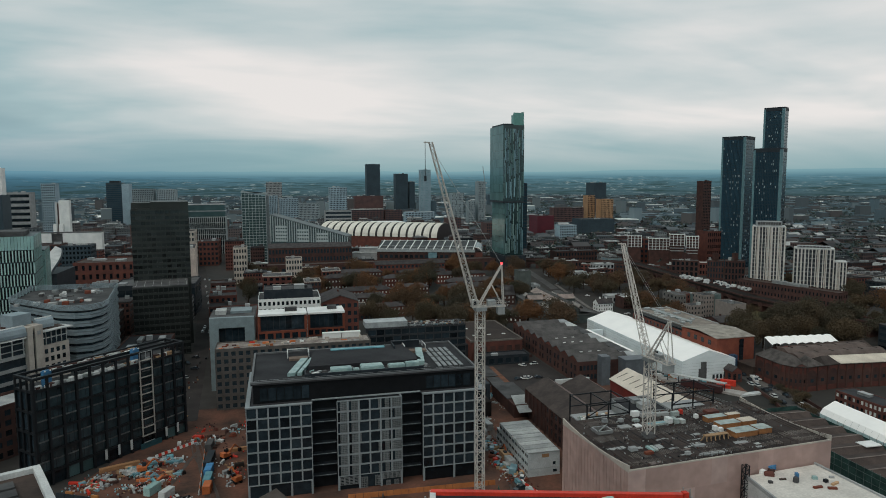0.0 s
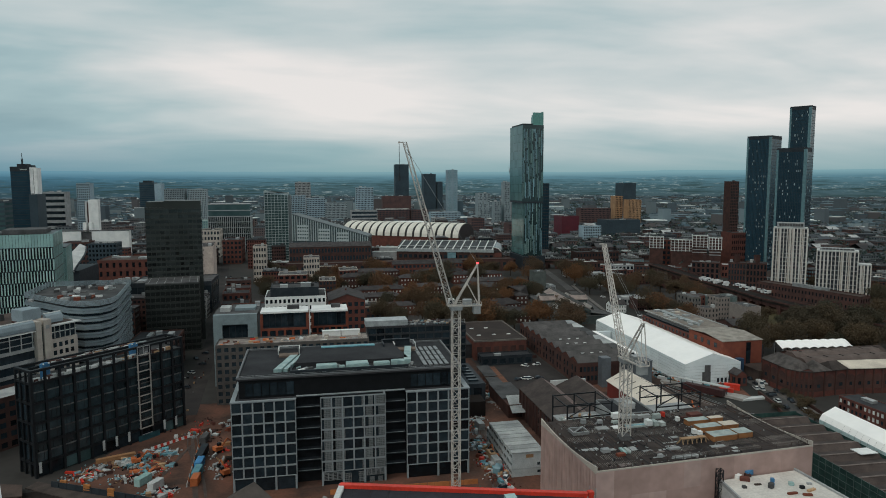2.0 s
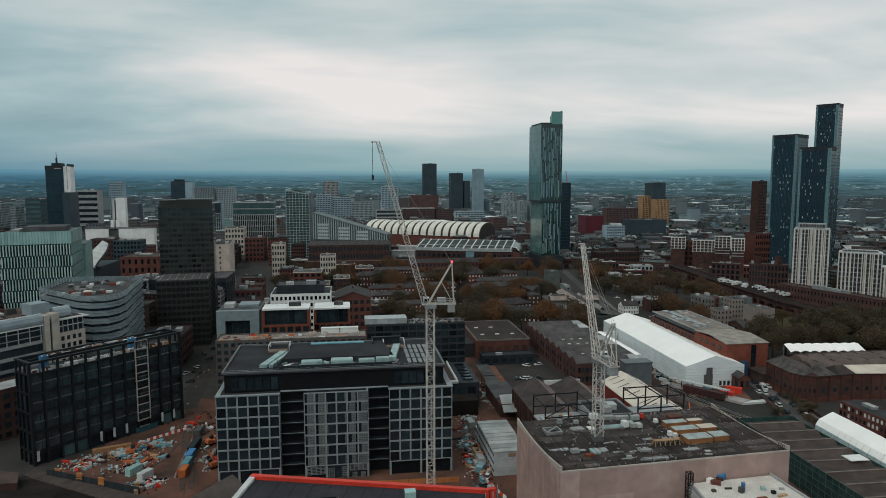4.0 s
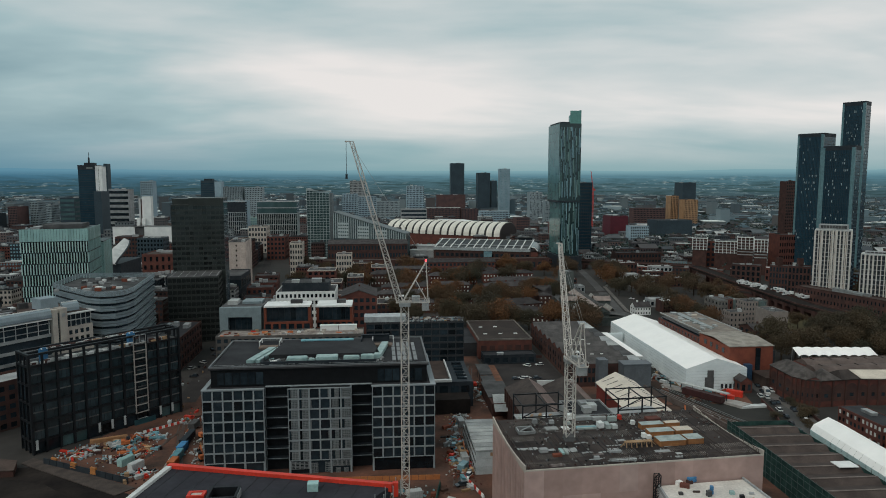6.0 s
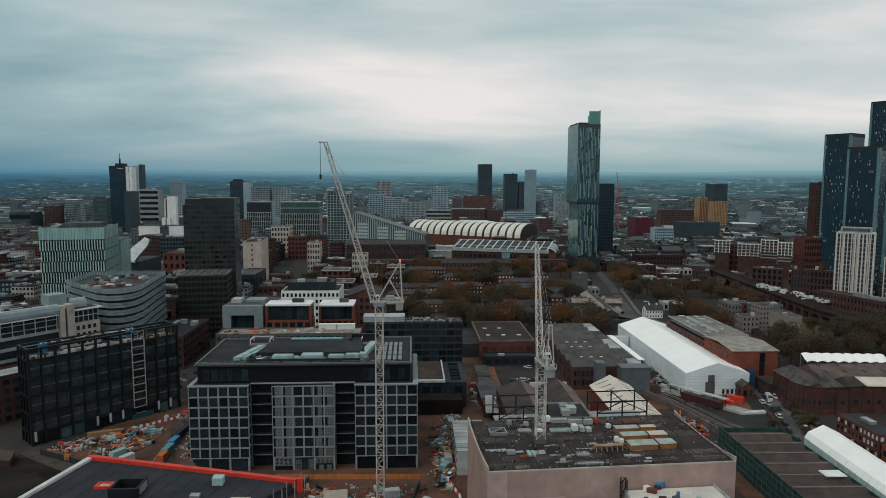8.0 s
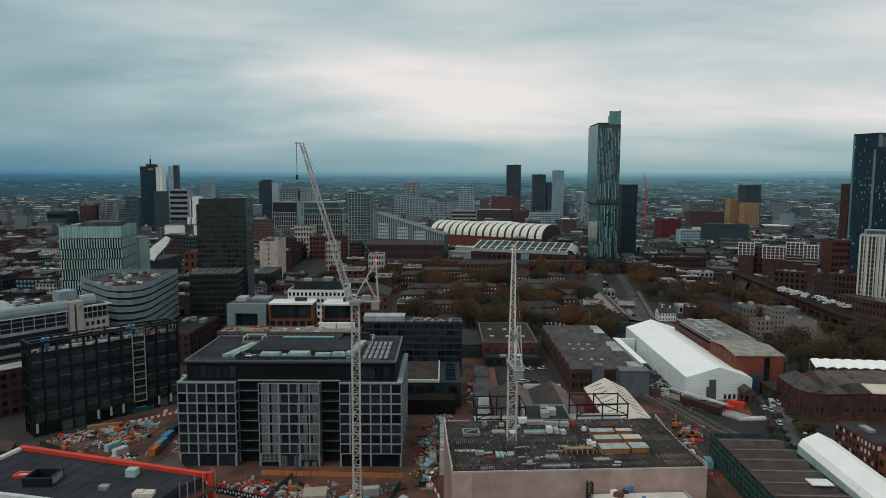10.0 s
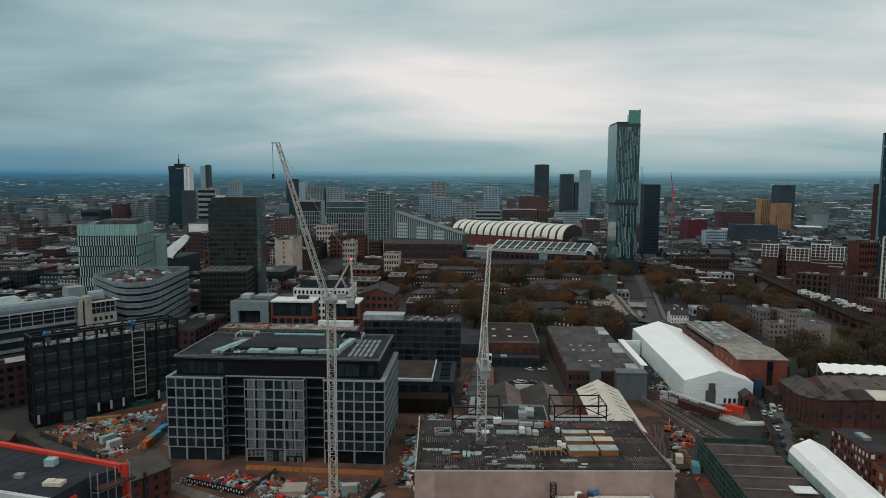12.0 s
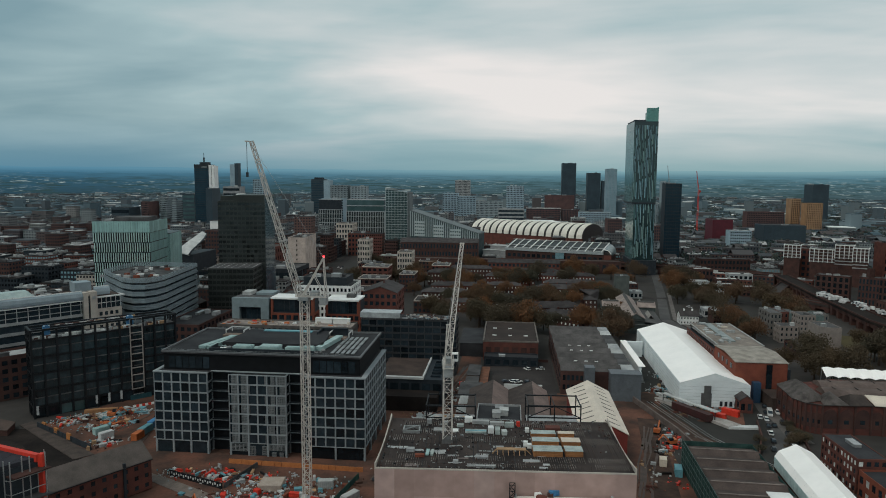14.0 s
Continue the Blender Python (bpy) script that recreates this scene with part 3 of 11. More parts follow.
# ---------------------------------------------------------------- the landmark skyscraper
def glass_skyscraper():
    e = thing("glass_skyscraper", "slender teal glass skyscraper with striped front and overhanging top", "skyscraper", pose(260.5, 705, 0))
    rng = random.Random(4)
    step, top = 78.0, 163.0
    core = mat("deep_teal_glass", (0.022, 0.040, 0.042), (0.014, 0.028, 0.03), rough=0.12, spec=0.6, scale=0.05, bump=0.02)
    part("podium", Geo().box(-12.5, -2, 0, 14, 48, 16), CLAD_D, e)
    part("lower_shaft", Geo().box(-11, 0, 16, 11, 45, step), core, e)
    part("upper_shaft", Geo().box(-13.5, -1.2, step, 11, 46, top), core, e)
    # Dark band set slightly proud of both shafts.
    part("belt", Geo().box(-13.7, -1.4, step - 1.6, 11.2, 46.2, step), CLAD_D, e, "dark belt under the overhang")
    # The sky's reflection is painted into this paler pane colour.
    side = mat("sky_bright_glass", (0.095, 0.175, 0.17), (0.06, 0.125, 0.125), rough=0.10, spec=0.5, scale=0.04, bump=0.01, rand=0.16)
    # flush panes of the long side
    for lo, hi, x, y0, y1 in ((17, step - 2, -11.0, 0, 45), (step + 0.5, top, -13.5, -1.2, 46)):
        n, rows = 9, 9
        for i in range(n):
            for r in range(rows):
                a, b = y0 + (y1 - y0) * i / n, y0 + (y1 - y0) * (i + 1) / n
                za, zb = lo + (hi - lo) * r / rows, lo + (hi - lo) * (r + 1) / rows
                piece("side_pane", side, e, (x - 0.06, (a + b) / 2, (za + zb) / 2), (0.2, b - a - 0.25, zb - za - 0.25))
    # staggered pale fins of the front
    for lo, hi, x0, x1, y in ((17, step - 2, -11, 11, 0.0), (step + 0.5, top - 4, -13.5, 11, -1.2)):
        n = int((x1 - x0) / 1.5)
        for i in range(n):
            x = x0 + (i + 0.5) * (x1 - x0) / n
            z = lo + rng.uniform(0, 6)
            while z < hi - 4:
                ln = rng.uniform(10, 30)
                z2 = min(hi, z + ln)
                if rng.random() < 0.88:
                    piece("front_fin", rng.choice((mat("pale_teal_fin", (0.20, 0.31, 0.30), (0.15, 0.245, 0.24), rough=0.25), GLASS_B, side)), e, (x, y - 0.2, (z + z2) / 2), (rng.choice((0.7, 1.0, 0.55)), 0.5, z2 - z))
                z = z2 + rng.uniform(0.8, 3.5)
    part("glass_blade", Geo().box(-1.5, 0, top, 11, 0.5, 177).box(10.5, 0.5, top, 11, 40, 178).box(-1.5, 0.5, top, -1.0, 6, 172), mat("green_glass_blade", (0.10, 0.27, 0.235), (0.07, 0.2, 0.18), rough=0.12, spec=0.6, bump=0.01), e, "green glass blade above the roof")
    part("roof_rail", Geo().box(-13.3, -1, top, -2, 40, top + 1.6), CLAD_D, e)
    return e


glass_skyscraper()


DOT = mat("pale_blue_blind", (0.36, 0.43, 0.44), (0.24, 0.30, 0.31), rough=0.3, rand=0.4)


def dotted_tower(x, y, w, d, h, rot, label, seed, rows=40, cols=18, lit=0.10, strip=True):
    rng = random.Random(seed)
    e = thing("residential_tower", label, "skyscraper", pose(x, y, 0, 0, 0, rot), "dark towers")
    hx, hy = w / 2, d / 2
    part("shaft", Geo().box(-hx, -hy, 0, hx, hy, h), GLASS_N, e)
    part("crown", Geo().box(-hx - 0.15, -hy - 0.15, h - 3.2, hx + 0.15, hy + 0.15, h + 0.6), CLAD_D, e)
    g = Geo()
    for i in range(cols + 1):
        a = -hx + w * i / cols
        g.box(a - 0.14, -hy - 0.28, 6, a + 0.14, -hy, h - 3.3)
    part("mullions", g, mat("slate_mullion", (0.022, 0.046, 0.064), rough=0.5), e)
    g = Geo()
    for i in range(1, rows):
        z = 6 + (h - 10) * i / rows
        g.box(-hx - 0.12, -hy - 0.12, z - 0.2, hx + 0.12, hy, z + 0.2)
    part("floor_edges", g, mat("slate_edge", (0.016, 0.034, 0.046), rough=0.5), e)
    if strip:
        part("corner_glazing", Geo().box(-hx - 0.3, -hy - 0.3, 5, -hx + 1.6, -hy + 1.6, h - 1), mat("blue_corner_glass", (0.13, 0.23, 0.25), (0.09, 0.16, 0.18), rough=0.2), e, "pale blue glazed corner strip")
        part("corner_glazing", Geo().box(hx - 2.4, -hy - 0.3, 5, hx + 0.3, -hy + 1.2, h - 1), mat("blue_corner_glass", (0.09, 0.16, 0.18), (0.06, 0.11, 0.13), rough=0.2), e, "pale blue glazed corner strip")
    for r in range(rows):
        for c in range(cols):
            if rng.random() < lit:
                z = 6 + (h - 10) * (r + 0.5) / rows
                piece("window", DOT, e, (-hx + w * (c + 0.5) / cols, -hy - 0.08, z), (w / cols * 0.40, 0.2, (h - 10) / rows * 0.6))
        for c in range(8):
            if rng.random() < lit * 0.7:
                z = 6 + (h - 10) * (r + 0.5) / rows
                piece("window", DOT, e, (hx + 0.08, -hy + d * (c + 0.5) / 8, z), (0.2, d / 8 * 0.4, (h - 10) / rows * 0.62))
    return e


dotted_tower(516.5, 658, 26, 28, 149.6, -59, "dark navy glass residential tower with scattered pale windows", 1)
dotted_tower(449.8, 528.3, 25, 14, 129.6, -56, "shorter near-black residential tower with a pale corner strip", 2)
dotted_tower(514.6, 598.4, 20, 14, 176, -56, "tallest blue-black residential tower with scattered pale windows", 3, rows=50, lit=0.11)


# ---------------------------------------------------------------- the grid-fronted office in the middle
def grid_office():
    e = thing("office_building", "new office of pale grey grid bays under a black top storey", "office building", pose(-11.5, 207, 0))
    rng = random.Random(7)
    W, D, H, gz = 78.0, 40.0, 30.0, 4.6
    core = Geo()
    core.box(0.6, 4.6, 0, W - 0.6, D, H - 0.2)
    for a, b in ((0.6, 19.6), (28.7, 48.8), (57.0, W - 0.6)):
        core.box(a, 0.6, 0, b, 4.6, H - 0.2)
    part("core", core, BLACK, e)
    grid = Geo()
    panel = mat("pale_grid_panel", (0.19, 0.205, 0.21), (0.14, 0.152, 0.158), rough=0.5, rand=0.15)

    def bay(p0, p1, cols, ground, tag):
        facade(grid, e, p0, p1, gz, H, 7, cols, GLASS, 0.14, 0.13, 0.55)
        u = (Vector((*p1, 0)) - Vector((*p0, 0)))
        L, u = u.length, u.normalized()
        n = Vector((u.y, -u.x, 0))
        for i in range(ground + 1):
            s = min(max(i * L / ground, 0.3), L - 0.3)
            c = Vector((*p0, 0)) + u * s - n * 0.3
            grid.box(c.x - 0.32, c.y - 0.32, 0, c.x + 0.32, c.y + 0.32, gz)
        ang = math.atan2(u.y, u.x)
        for i in range(ground):
            c = Vector((*p0, 0)) + u * ((i + 0.5) * L / ground) - n * 0.45
            piece("shopfront", GLASS, e, (c.x, c.y, gz * 0.5), (L / ground - 0.7, 0.1, gz - 0.3), ang)

    bay((0, 0), (20.2, 0), 6, 3, "left")
    bay((28.1, 0), (49.4, 0), 6, 3, "mid")
    bay((56.4, 0), (78, 0), 6, 2, "right")
    bay((78, 0.6), (78, D), 11, 4, "side")
    bay((20.2, 0.6), (20.2, 4.6), 1, 1, "return")
    bay((49.4, 0.6), (49.4, 4.6), 1, 1, "return")
    part("grid", grid, GREYPANEL, e, "pale grey precast grid")
    # latticed infill panels of the middle bay
    back = mat("shaded_infill", (0.085, 0.098, 0.102), (0.065, 0.075, 0.08), rough=0.6)
    us = [-0.5, -0.43, -0.27, -0.20, -0.035, 0.035, 0.20, 0.27, 0.43, 0.5]
    vs = [-0.5, -0.45, -0.32, -0.27, -0.135, -0.085, 0.085, 0.135, 0.27, 0.32, 0.45, 0.5]
    lat, nu, nv = Geo(), len(us), len(vs)
    solid = [[(i % 2 == 0) or (j % 2 == 0) for j in range(nv - 1)] for i in range(nu - 1)]
    fs = []
    for i in range(nu - 1):
        for j in range(nv - 1):
            if not solid[i][j]:
                continue
            p, q, r, t = i * nv + j, (i + 1) * nv + j, (i + 1) * nv + j + 1, i * nv + j + 1
            fs.append((p, q, r, t))
            for (m, n_), (x, y) in (((p, q), (i, j - 1)), ((q, r), (i + 1, j)), ((r, t), (i, j + 1)), ((t, p), (i - 1, j))):
                if not (0 <= x < nu - 1 and 0 <= y < nv - 1 and solid[x][y]):
                    fs.append((n_, m, m + nu * nv, n_ + nu * nv))
    lat.add([(u, -0.5, v) for u in us for v in vs] + [(u, 0.5, v) for u in us for v in vs], fs)
    UNIT[("lattice", panel.name)] = lat.mesh("lattice", panel)
    cw, ch = 21.3 / 6, (H - gz) / 7
    shapes = {0: ((0.10, 0.62),), 1: ((0.12, 0.60),), 2: (), 3: (), 4: ((0.10, 0.40),), 5: ((0.0, 0.78),)}
    for r in range(7):
        for c in range(6):
            x, z = 28.1 + (c + 0.5) * cw, gz + (r + 0.5) * ch
            put = list(shapes[c])
            if c == 2 and r in (1, 3, 5):
                put = [(-0.36, 0.14)]
            elif c == 3 and r % 2 == 0:
                put = [(0.34, 0.14)]
            elif c == 4 and r % 2:
                put = [(-0.05, 0.62)]
            elif c == 5 and r % 2:
                put = [(0.12, 0.58)]
            for dx, w in put:
                piece("infill_panel", panel, e, (x + dx * cw, 0.14, z), (cw * w, 0.16, ch * 0.82), 0.0, "lattice")
                piece("infill_back", back, e, (x + dx * cw, 0.27, z), (cw * w, 0.06, ch * 0.82))
    for x, w, z, h in ((31.7, 6.4, 3.0, 2.6), (36.6, 2.4, 1.9, 3.6), (41.2, 2.0, 2.2, 3.4), (45.9, 6.2, 3.4, 2.0), (44.6, 1.6, 0.9, 1.7), (47.4, 1.6, 0.9, 1.7)):
        piece("infill_panel", panel, e, (x, 0.1, z), (w, 0.2, h), 0.0, "lattice")
    # slab edges in the recesses
    for a, b in ((20.3, 28.0), (49.5, 56.3)):
        for r in range(0, 8):
            z = gz + (H - gz) * r / 7
            piece("slab_edge", CLAD_D, e, ((a + b) / 2, 3.6, z), (b - a, 2.0, 0.5))
            piece("slab_nosing", GREYPANEL, e, ((a + b) / 2, 2.56, z + 0.16), (b - a, 0.08, 0.14))
    part("cornice", Geo().box(-0.2, -0.2, H, 20.4, 0.9, H + 0.35).box(20.4, 2.6, H, 56.2, 3.3, H + 0.35).box(56.2, -0.2, H, W + 0.2, 0.9, H + 0.35).box(W - 1.6, 0.9, H, W + 0.2, D, H + 0.35).box(-0.2, 0.9, H, 1.2, D, H + 0.35), GREYPANEL, e)
    part("terrace", Geo().box(-0.1, 0.7, H - 0.1, 20.3, D, H + 0.1).box(20.3, 3.3, H - 0.1, 56.3, D, H + 0.1).box(56.3, 0.7, H - 0.1, W, D, H + 0.1), ROOF_D, e)
    # black setback storey
    up = Geo().box(2.3, 3.5, H, W - 2.6, D + 0.4, 36.2)
    part("top_storey", up, mat("black_cladding", (0.011, 0.012, 0.014), (0.008, 0.009, 0.010), rough=0.5, spec=0.1), e, "black glazed setback top storey")
    for i in range(6):
        piece("dark_window", GLASS, e, (5.5 + i * 2.6, 3.4, 33), (2.3, 0.2, 4.2))
        piece("dark_window", GLASS, e, (W - 5.5 - i * 2.6, 3.4, 33), (2.3, 0.2, 4.2))
    roof = Geo().box(1.6, 2.9, 36.2, W - 2.0, D + 0.8, 36.7)
    part("roof", roof, ROOF_D, e, "dark grey felt roof")
    rim = Geo()
    for a in ((1.6, 2.9, 76, 3.5), (1.6, D + 0.2, 76, D + 0.8), (1.6, 3.5, 2.2, D + 0.2), (75.4, 3.5, 76, D + 0.2)):
        rim.box(a[0], a[1], 36.7, a[2], a[3], 37.3)
    part("roof_rim", rim, mat("dark_rim", (0.13, 0.135, 0.14), (0.09, 0.093, 0.097), rough=0.5), e)
    # raised plateau and the sunken plant well before it
    part("roof_plateau", Geo().prism([(20, 14), (59, 14), (56, 36), (23, 36)], 36.7, 38.2), ROOF_D, e)
    part("skylight", Geo().box(29, 33.0, 38.2, 49, 35.0, 38.55), CYAN, e, "long pale blue rooflight")
    aq = mat("pale_aqua_duct", (0.34, 0.45, 0.44), (0.20, 0.30, 0.30), rough=0.45)
    for x0, y0, x1, y1, h in ((27, 7, 34, 10.5, 1.8), (37, 6.5, 44.5, 11, 2.0), (46.5, 8, 52, 10.5, 1.6), (52.5, 8.5, 57, 11, 1.8), (34.5, 8, 36.5, 9.5, 1.2)):
        part("air_handler", Geo().box(x0, y0, 36.7, x1, y1, 36.7 + h).box(x0 + 0.3, y0 + 0.3, 36.7 + h, x1 - 0.3, y1 - 0.3, 36.9 + h), aq, e, "pale aqua roof plant unit")
    part("plant_screen", Geo().box(18.5, 5.6, 36.7, 58, 6.0, 38.0).box(18.5, 6.0, 36.7, 18.9, 13, 38.0), CLAD_D, e)
    for x0, x1 in ((13, 15.5), (16.2, 17.6)):
        part("roof_duct", Geo().prism([(x0, 9), (x1, 9), (x1 + 5, 27), (x0 + 5, 27)], 36.7, 37.8), aq, e, "pale aqua duct across the roof")
    part("roof_duct", Geo().prism([(57, 11), (59.5, 11), (62.5, 30), (60, 30)], 36.7, 38.2), aq, e, "pale aqua duct across the roof")
    for i in range(5):
        for j in range(4):
            piece("solar_panel", mat("grey_slatted_panel", (0.20, 0.215, 0.22), rough=0.4, rand=0.1), e, (64.2 + i * 1.9, 10 + j * 6.5, 36.95), (1.2, 5.6, 0.25))
    for i in range(46):
        x, y = rng.uniform(21, 62), rng.uniform(6.5, 13.2)
        piece("stored_pack", rng.choice((ROOF_L, ROOF_G, aq, CONC, GALV, WHITE, BLACK)), e, (x, y, 36.95), (rng.uniform(0.4, 2.6), rng.uniform(0.3, 1.2), rng.uniform(0.3, 0.7)), rng.uniform(0, 1))
    for i in range(7):
        piece("safety_rail", GALV, e, (6 + i * 10, 3.0, 37.8), (8.6, 0.06, 0.08))
    for x0, x1 in ((13.5, 21.0), (56.5, 64.5)):
        fr_ = Geo()
        for x in (x0, x1):
            fr_.box(x - 0.18, 32.0, 36.7, x + 0.18, 32.36, 38.6).box(x - 0.18, 38.0, 36.7, x + 0.18, 38.36, 38.6).box(x - 0.18, 32.36, 38.24, x + 0.18, 38.0, 38.6)
        fr_.box(x0 + 0.18, 38.0, 38.24, x1 - 0.18, 38.36, 38.6)
        part("roof_frame", fr_, CONC_L, e, "open pale steel frame on the roof")
        part("timber_deck", Geo().box(x0 + 0.4, 28, 36.7, x1 - 0.4, 31.6, 37.4), mat("weathered_boards", (0.20, 0.15, 0.12), (0.12, 0.09, 0.075)), e, "weathered timber boards")
    part("stair_head", Geo().box(52, 37, 36.7, 63, 37.5, 39.2).box(52, 30, 36.7, 52.4, 37, 39.2).box(52, 36.4, 39.2, 63, 37.5, 39.5), CLAD_D, e)
    return e


grid_office()


# ---------------------------------------------------------------- black steel-framed block under construction
KGLASS = mat("smoky_teal_glass", (0.038, 0.062, 0.072), (0.017, 0.028, 0.033), rough=0.25, spec=0.6, scale=0.35, fine=2.5, bump=0.02, rand=0.45)


def black_block():
    e = thing("office_building", "black steel-framed block under construction with a hoist on its front", "office building", pose(-78.2, 231.6, 0, 0, 0, 46.5))
    rng = random.Random(11)
    W, D, H, top = 58.7, 11.0, 36.6, 32.8
    part("core", Geo().box(0.6, 0.9, 0, W - 0.6, D - 0.2, top - 0.5), mat("soot_glass", (0.03, 0.033, 0.035), (0.018, 0.02, 0.021), rough=0.2, spec=0.5, scale=0.3), e)
    fr = Geo()
    cols, mods, mh = 12, 4, 7.0
    for i in range(cols + 1):
        x = min(max(i * W / cols, 0.4), W - 0.4)
        fr.box(x - 0.4, 0, 0, x + 0.4, 0.7, H)
    for i in range(4):
        y = min(max(i * D / 3, 1.0), D - 0.4)
        fr.box(0, y - 0.3, 0, 0.6, y + 0.3, H)
        fr.box(W - 0.6, y - 0.3, 0, W, y + 0.3, H)
    for r in range(mods + 1):
        z = top - r * mh
        fr.box(0.8, 0.05, z - 0.45, W - 0.8, 0.6, z + 0.35)
        fr.box(0.05, 0.7, z - 0.45, 0.55, D, z + 0.35)
        fr.box(W - 0.55, 0.7, z - 0.45, W - 0.05, D, z + 0.35)
    for (a, b, c, d) in ((0, -0.1, W, 0.9), (0, 0.9, 0.9, D), (W - 0.9, 0.9, W, D), (0.9, D - 0.9, W - 0.9, D)):
        fr.box(a, b, H, c, d, H + 0.8)
    part("frame", fr, BLACK, e, "black steel frame")
    sp = mat("dusty_spandrel", (0.135, 0.14, 0.14), (0.06, 0.062, 0.063), rough=0.6, scale=0.5, rand=0.35)
    cw = W / cols
    for c in range(cols):
        x = (c + 0.5) * cw
        for r in range(mods):
            z = top - r * mh
            piece("window", KGLASS, e, (x, 0.84, z - 1.75), (cw - 0.9, 0.1, 2.6))
            piece("window", KGLASS, e, (x, 0.84, z - 5.05), (cw - 0.9, 0.1, 2.9))
            piece("spandrel", sp, e, (x, 0.66, z - 3.3), (cw - 0.85, 0.3, 0.42))
            for k in (-1, 1):
                if rng.random() < 0.75:
                    piece("mullion", CLAD_D, e, (x + k * cw * 0.17, 0.72, z - 3.5), (0.12, 0.12, mh - 1.0))
        piece("lower_window", GLASS_T if rng.random() < 0.3 else GLASS, e, (x, 0.84, 2.2), (cw - 0.9, 0.1, 4.0))
    for c in range(3):
        for r in range(mods):
            z = top - (r + 0.5) * mh
            for xs in (0.62, W - 0.62):
                piece("window", GLASS, e, (xs, (c + 0.5) * D / 3, z), (0.1, D / 3 - 0.9, 5.6))
    part("deck", Geo().box(0.6, 0.8, top - 0.5, W - 0.6, D - 0.2, top + 0.1), ROOF_G, e, "bare concrete top deck")
    # wrapped materials on the open top deck, seen between the posts
    for i in range(64):
        x, y = rng.uniform(1.6, W - 1.6), rng.uniform(1.1, 2.6)
        piece("stored_pallet", rng.choice((WHITE, LIT, CONC_L, LIT, ROOF_L, CONC, CONC, BRICK_D) if x < 30 else (CONC, TIMBER, BRICK_D, ROOF_L, CONC_L, BRICK_O)), e, (x, y, top + 0.75), (rng.uniform(0.8, 2.9), rng.uniform(0.6, 1.6), rng.uniform(0.5, 1.5)))
    for x0, x1 in ((5.4, 8.6), (38.1, 41.4)):
        part("hoist_cabin", Geo().box(x0, 2.9, top, x1 - 0.6, 4.6, H + 1.3).box(x0 + 0.3, 3.1, H + 1.3, x1 - 0.9, 4.3, H + 1.6), BLUE, e, "blue wrapped hoist head")
        for k in (0, 1):
            part("work_light", Geo().box(x0 + 0.2 + k * 1.8, 2.6, H + 1.3, x0 + 0.6 + k * 1.8, 2.9, H + 1.7), WHITE, e, "white work light")
    part("roof_deck", Geo().box(9, 5.6, H - 0.6, W - 14, D - 0.9, H - 0.1), ROOF_D, e, "dark boarded roof deck")
    for i in range(44):
        x, y = rng.uniform(10, W - 16), rng.uniform(6.2, D - 1.6)
        piece("roof_pack", rng.choice((WHITE, CONC_L, ROOF_L, BRICK_D, TIMBER, CONC, BRICK_D)), e, (x, y, H + 0.2), (rng.uniform(0.8, 4.2), rng.uniform(0.3, 1.0), rng.uniform(0.3, 0.8)), rng.uniform(-0.15, 0.15))
    part("mid_beam", Geo().box(0.9, 5.1, H - 0.2, W - 0.9, 5.6, H + 0.6), BLACK, e)
    ho = Geo()
    for x in (38.2, 43.3):
        ho.box(x - 0.17, -0.9, 5.0, x + 0.17, -0.5, 34.2)
    for i in range(10):
        z = 5.2 + i * 28.9 / 9
        ho.box(38.2, -0.9, z - 0.17, 43.3, -0.5, z + 0.17)
        ho.box(38.1, -0.5, z - 0.1, 38.3, 0.1, z + 0.1).box(43.2, -0.5, z - 0.1, 43.4, 0.1, z + 0.1)
    part("hoist_mast", ho, mat("worn_white_steel", (0.42, 0.39, 0.36), (0.30, 0.27, 0.25), rough=0.6), e, "pale ladder-like hoist mast")
    hf = Geo()
    for x in (38.2, 40.7, 43.3):
        hf.box(x - 0.08, -0.9, 34.2, x + 0.08, -0.7, 37.4)
    hf.box(38.2, -0.9, 37.2, 43.3, -0.7, 37.4).box(38.6, -0.9, 2.6, 43.0, -0.7, 2.8)
    part("hoist_gate", hf, CONC, e, "grey rails at the head of the hoist")
    for x in (1.4, 23.7, 28.7, 33.7, 48.8, 54.1):
        part("door_panel", Geo().box(x - 0.45, -0.12, 1.6, x + 0.45, -0.02, 5.4), CONC_L, e, "pale door panel")
    part("blue_sheet", Geo().box(37.4, -0.3, 0, 46.4, -0.1, 2.2), mat("deep_teal_sheet", (0.03, 0.10, 0.12), rough=0.5), e)
    return e


black_block()


# ---------------------------------------------------------------- the pink-clad hall with its roof yard
PINK2 = mat("paler_pinkish_board", (0.45, 0.325, 0.295), (0.39, 0.275, 0.25), rough=0.6, scale=0.10, fine=0.35, bump=0.03, rand=0.10)


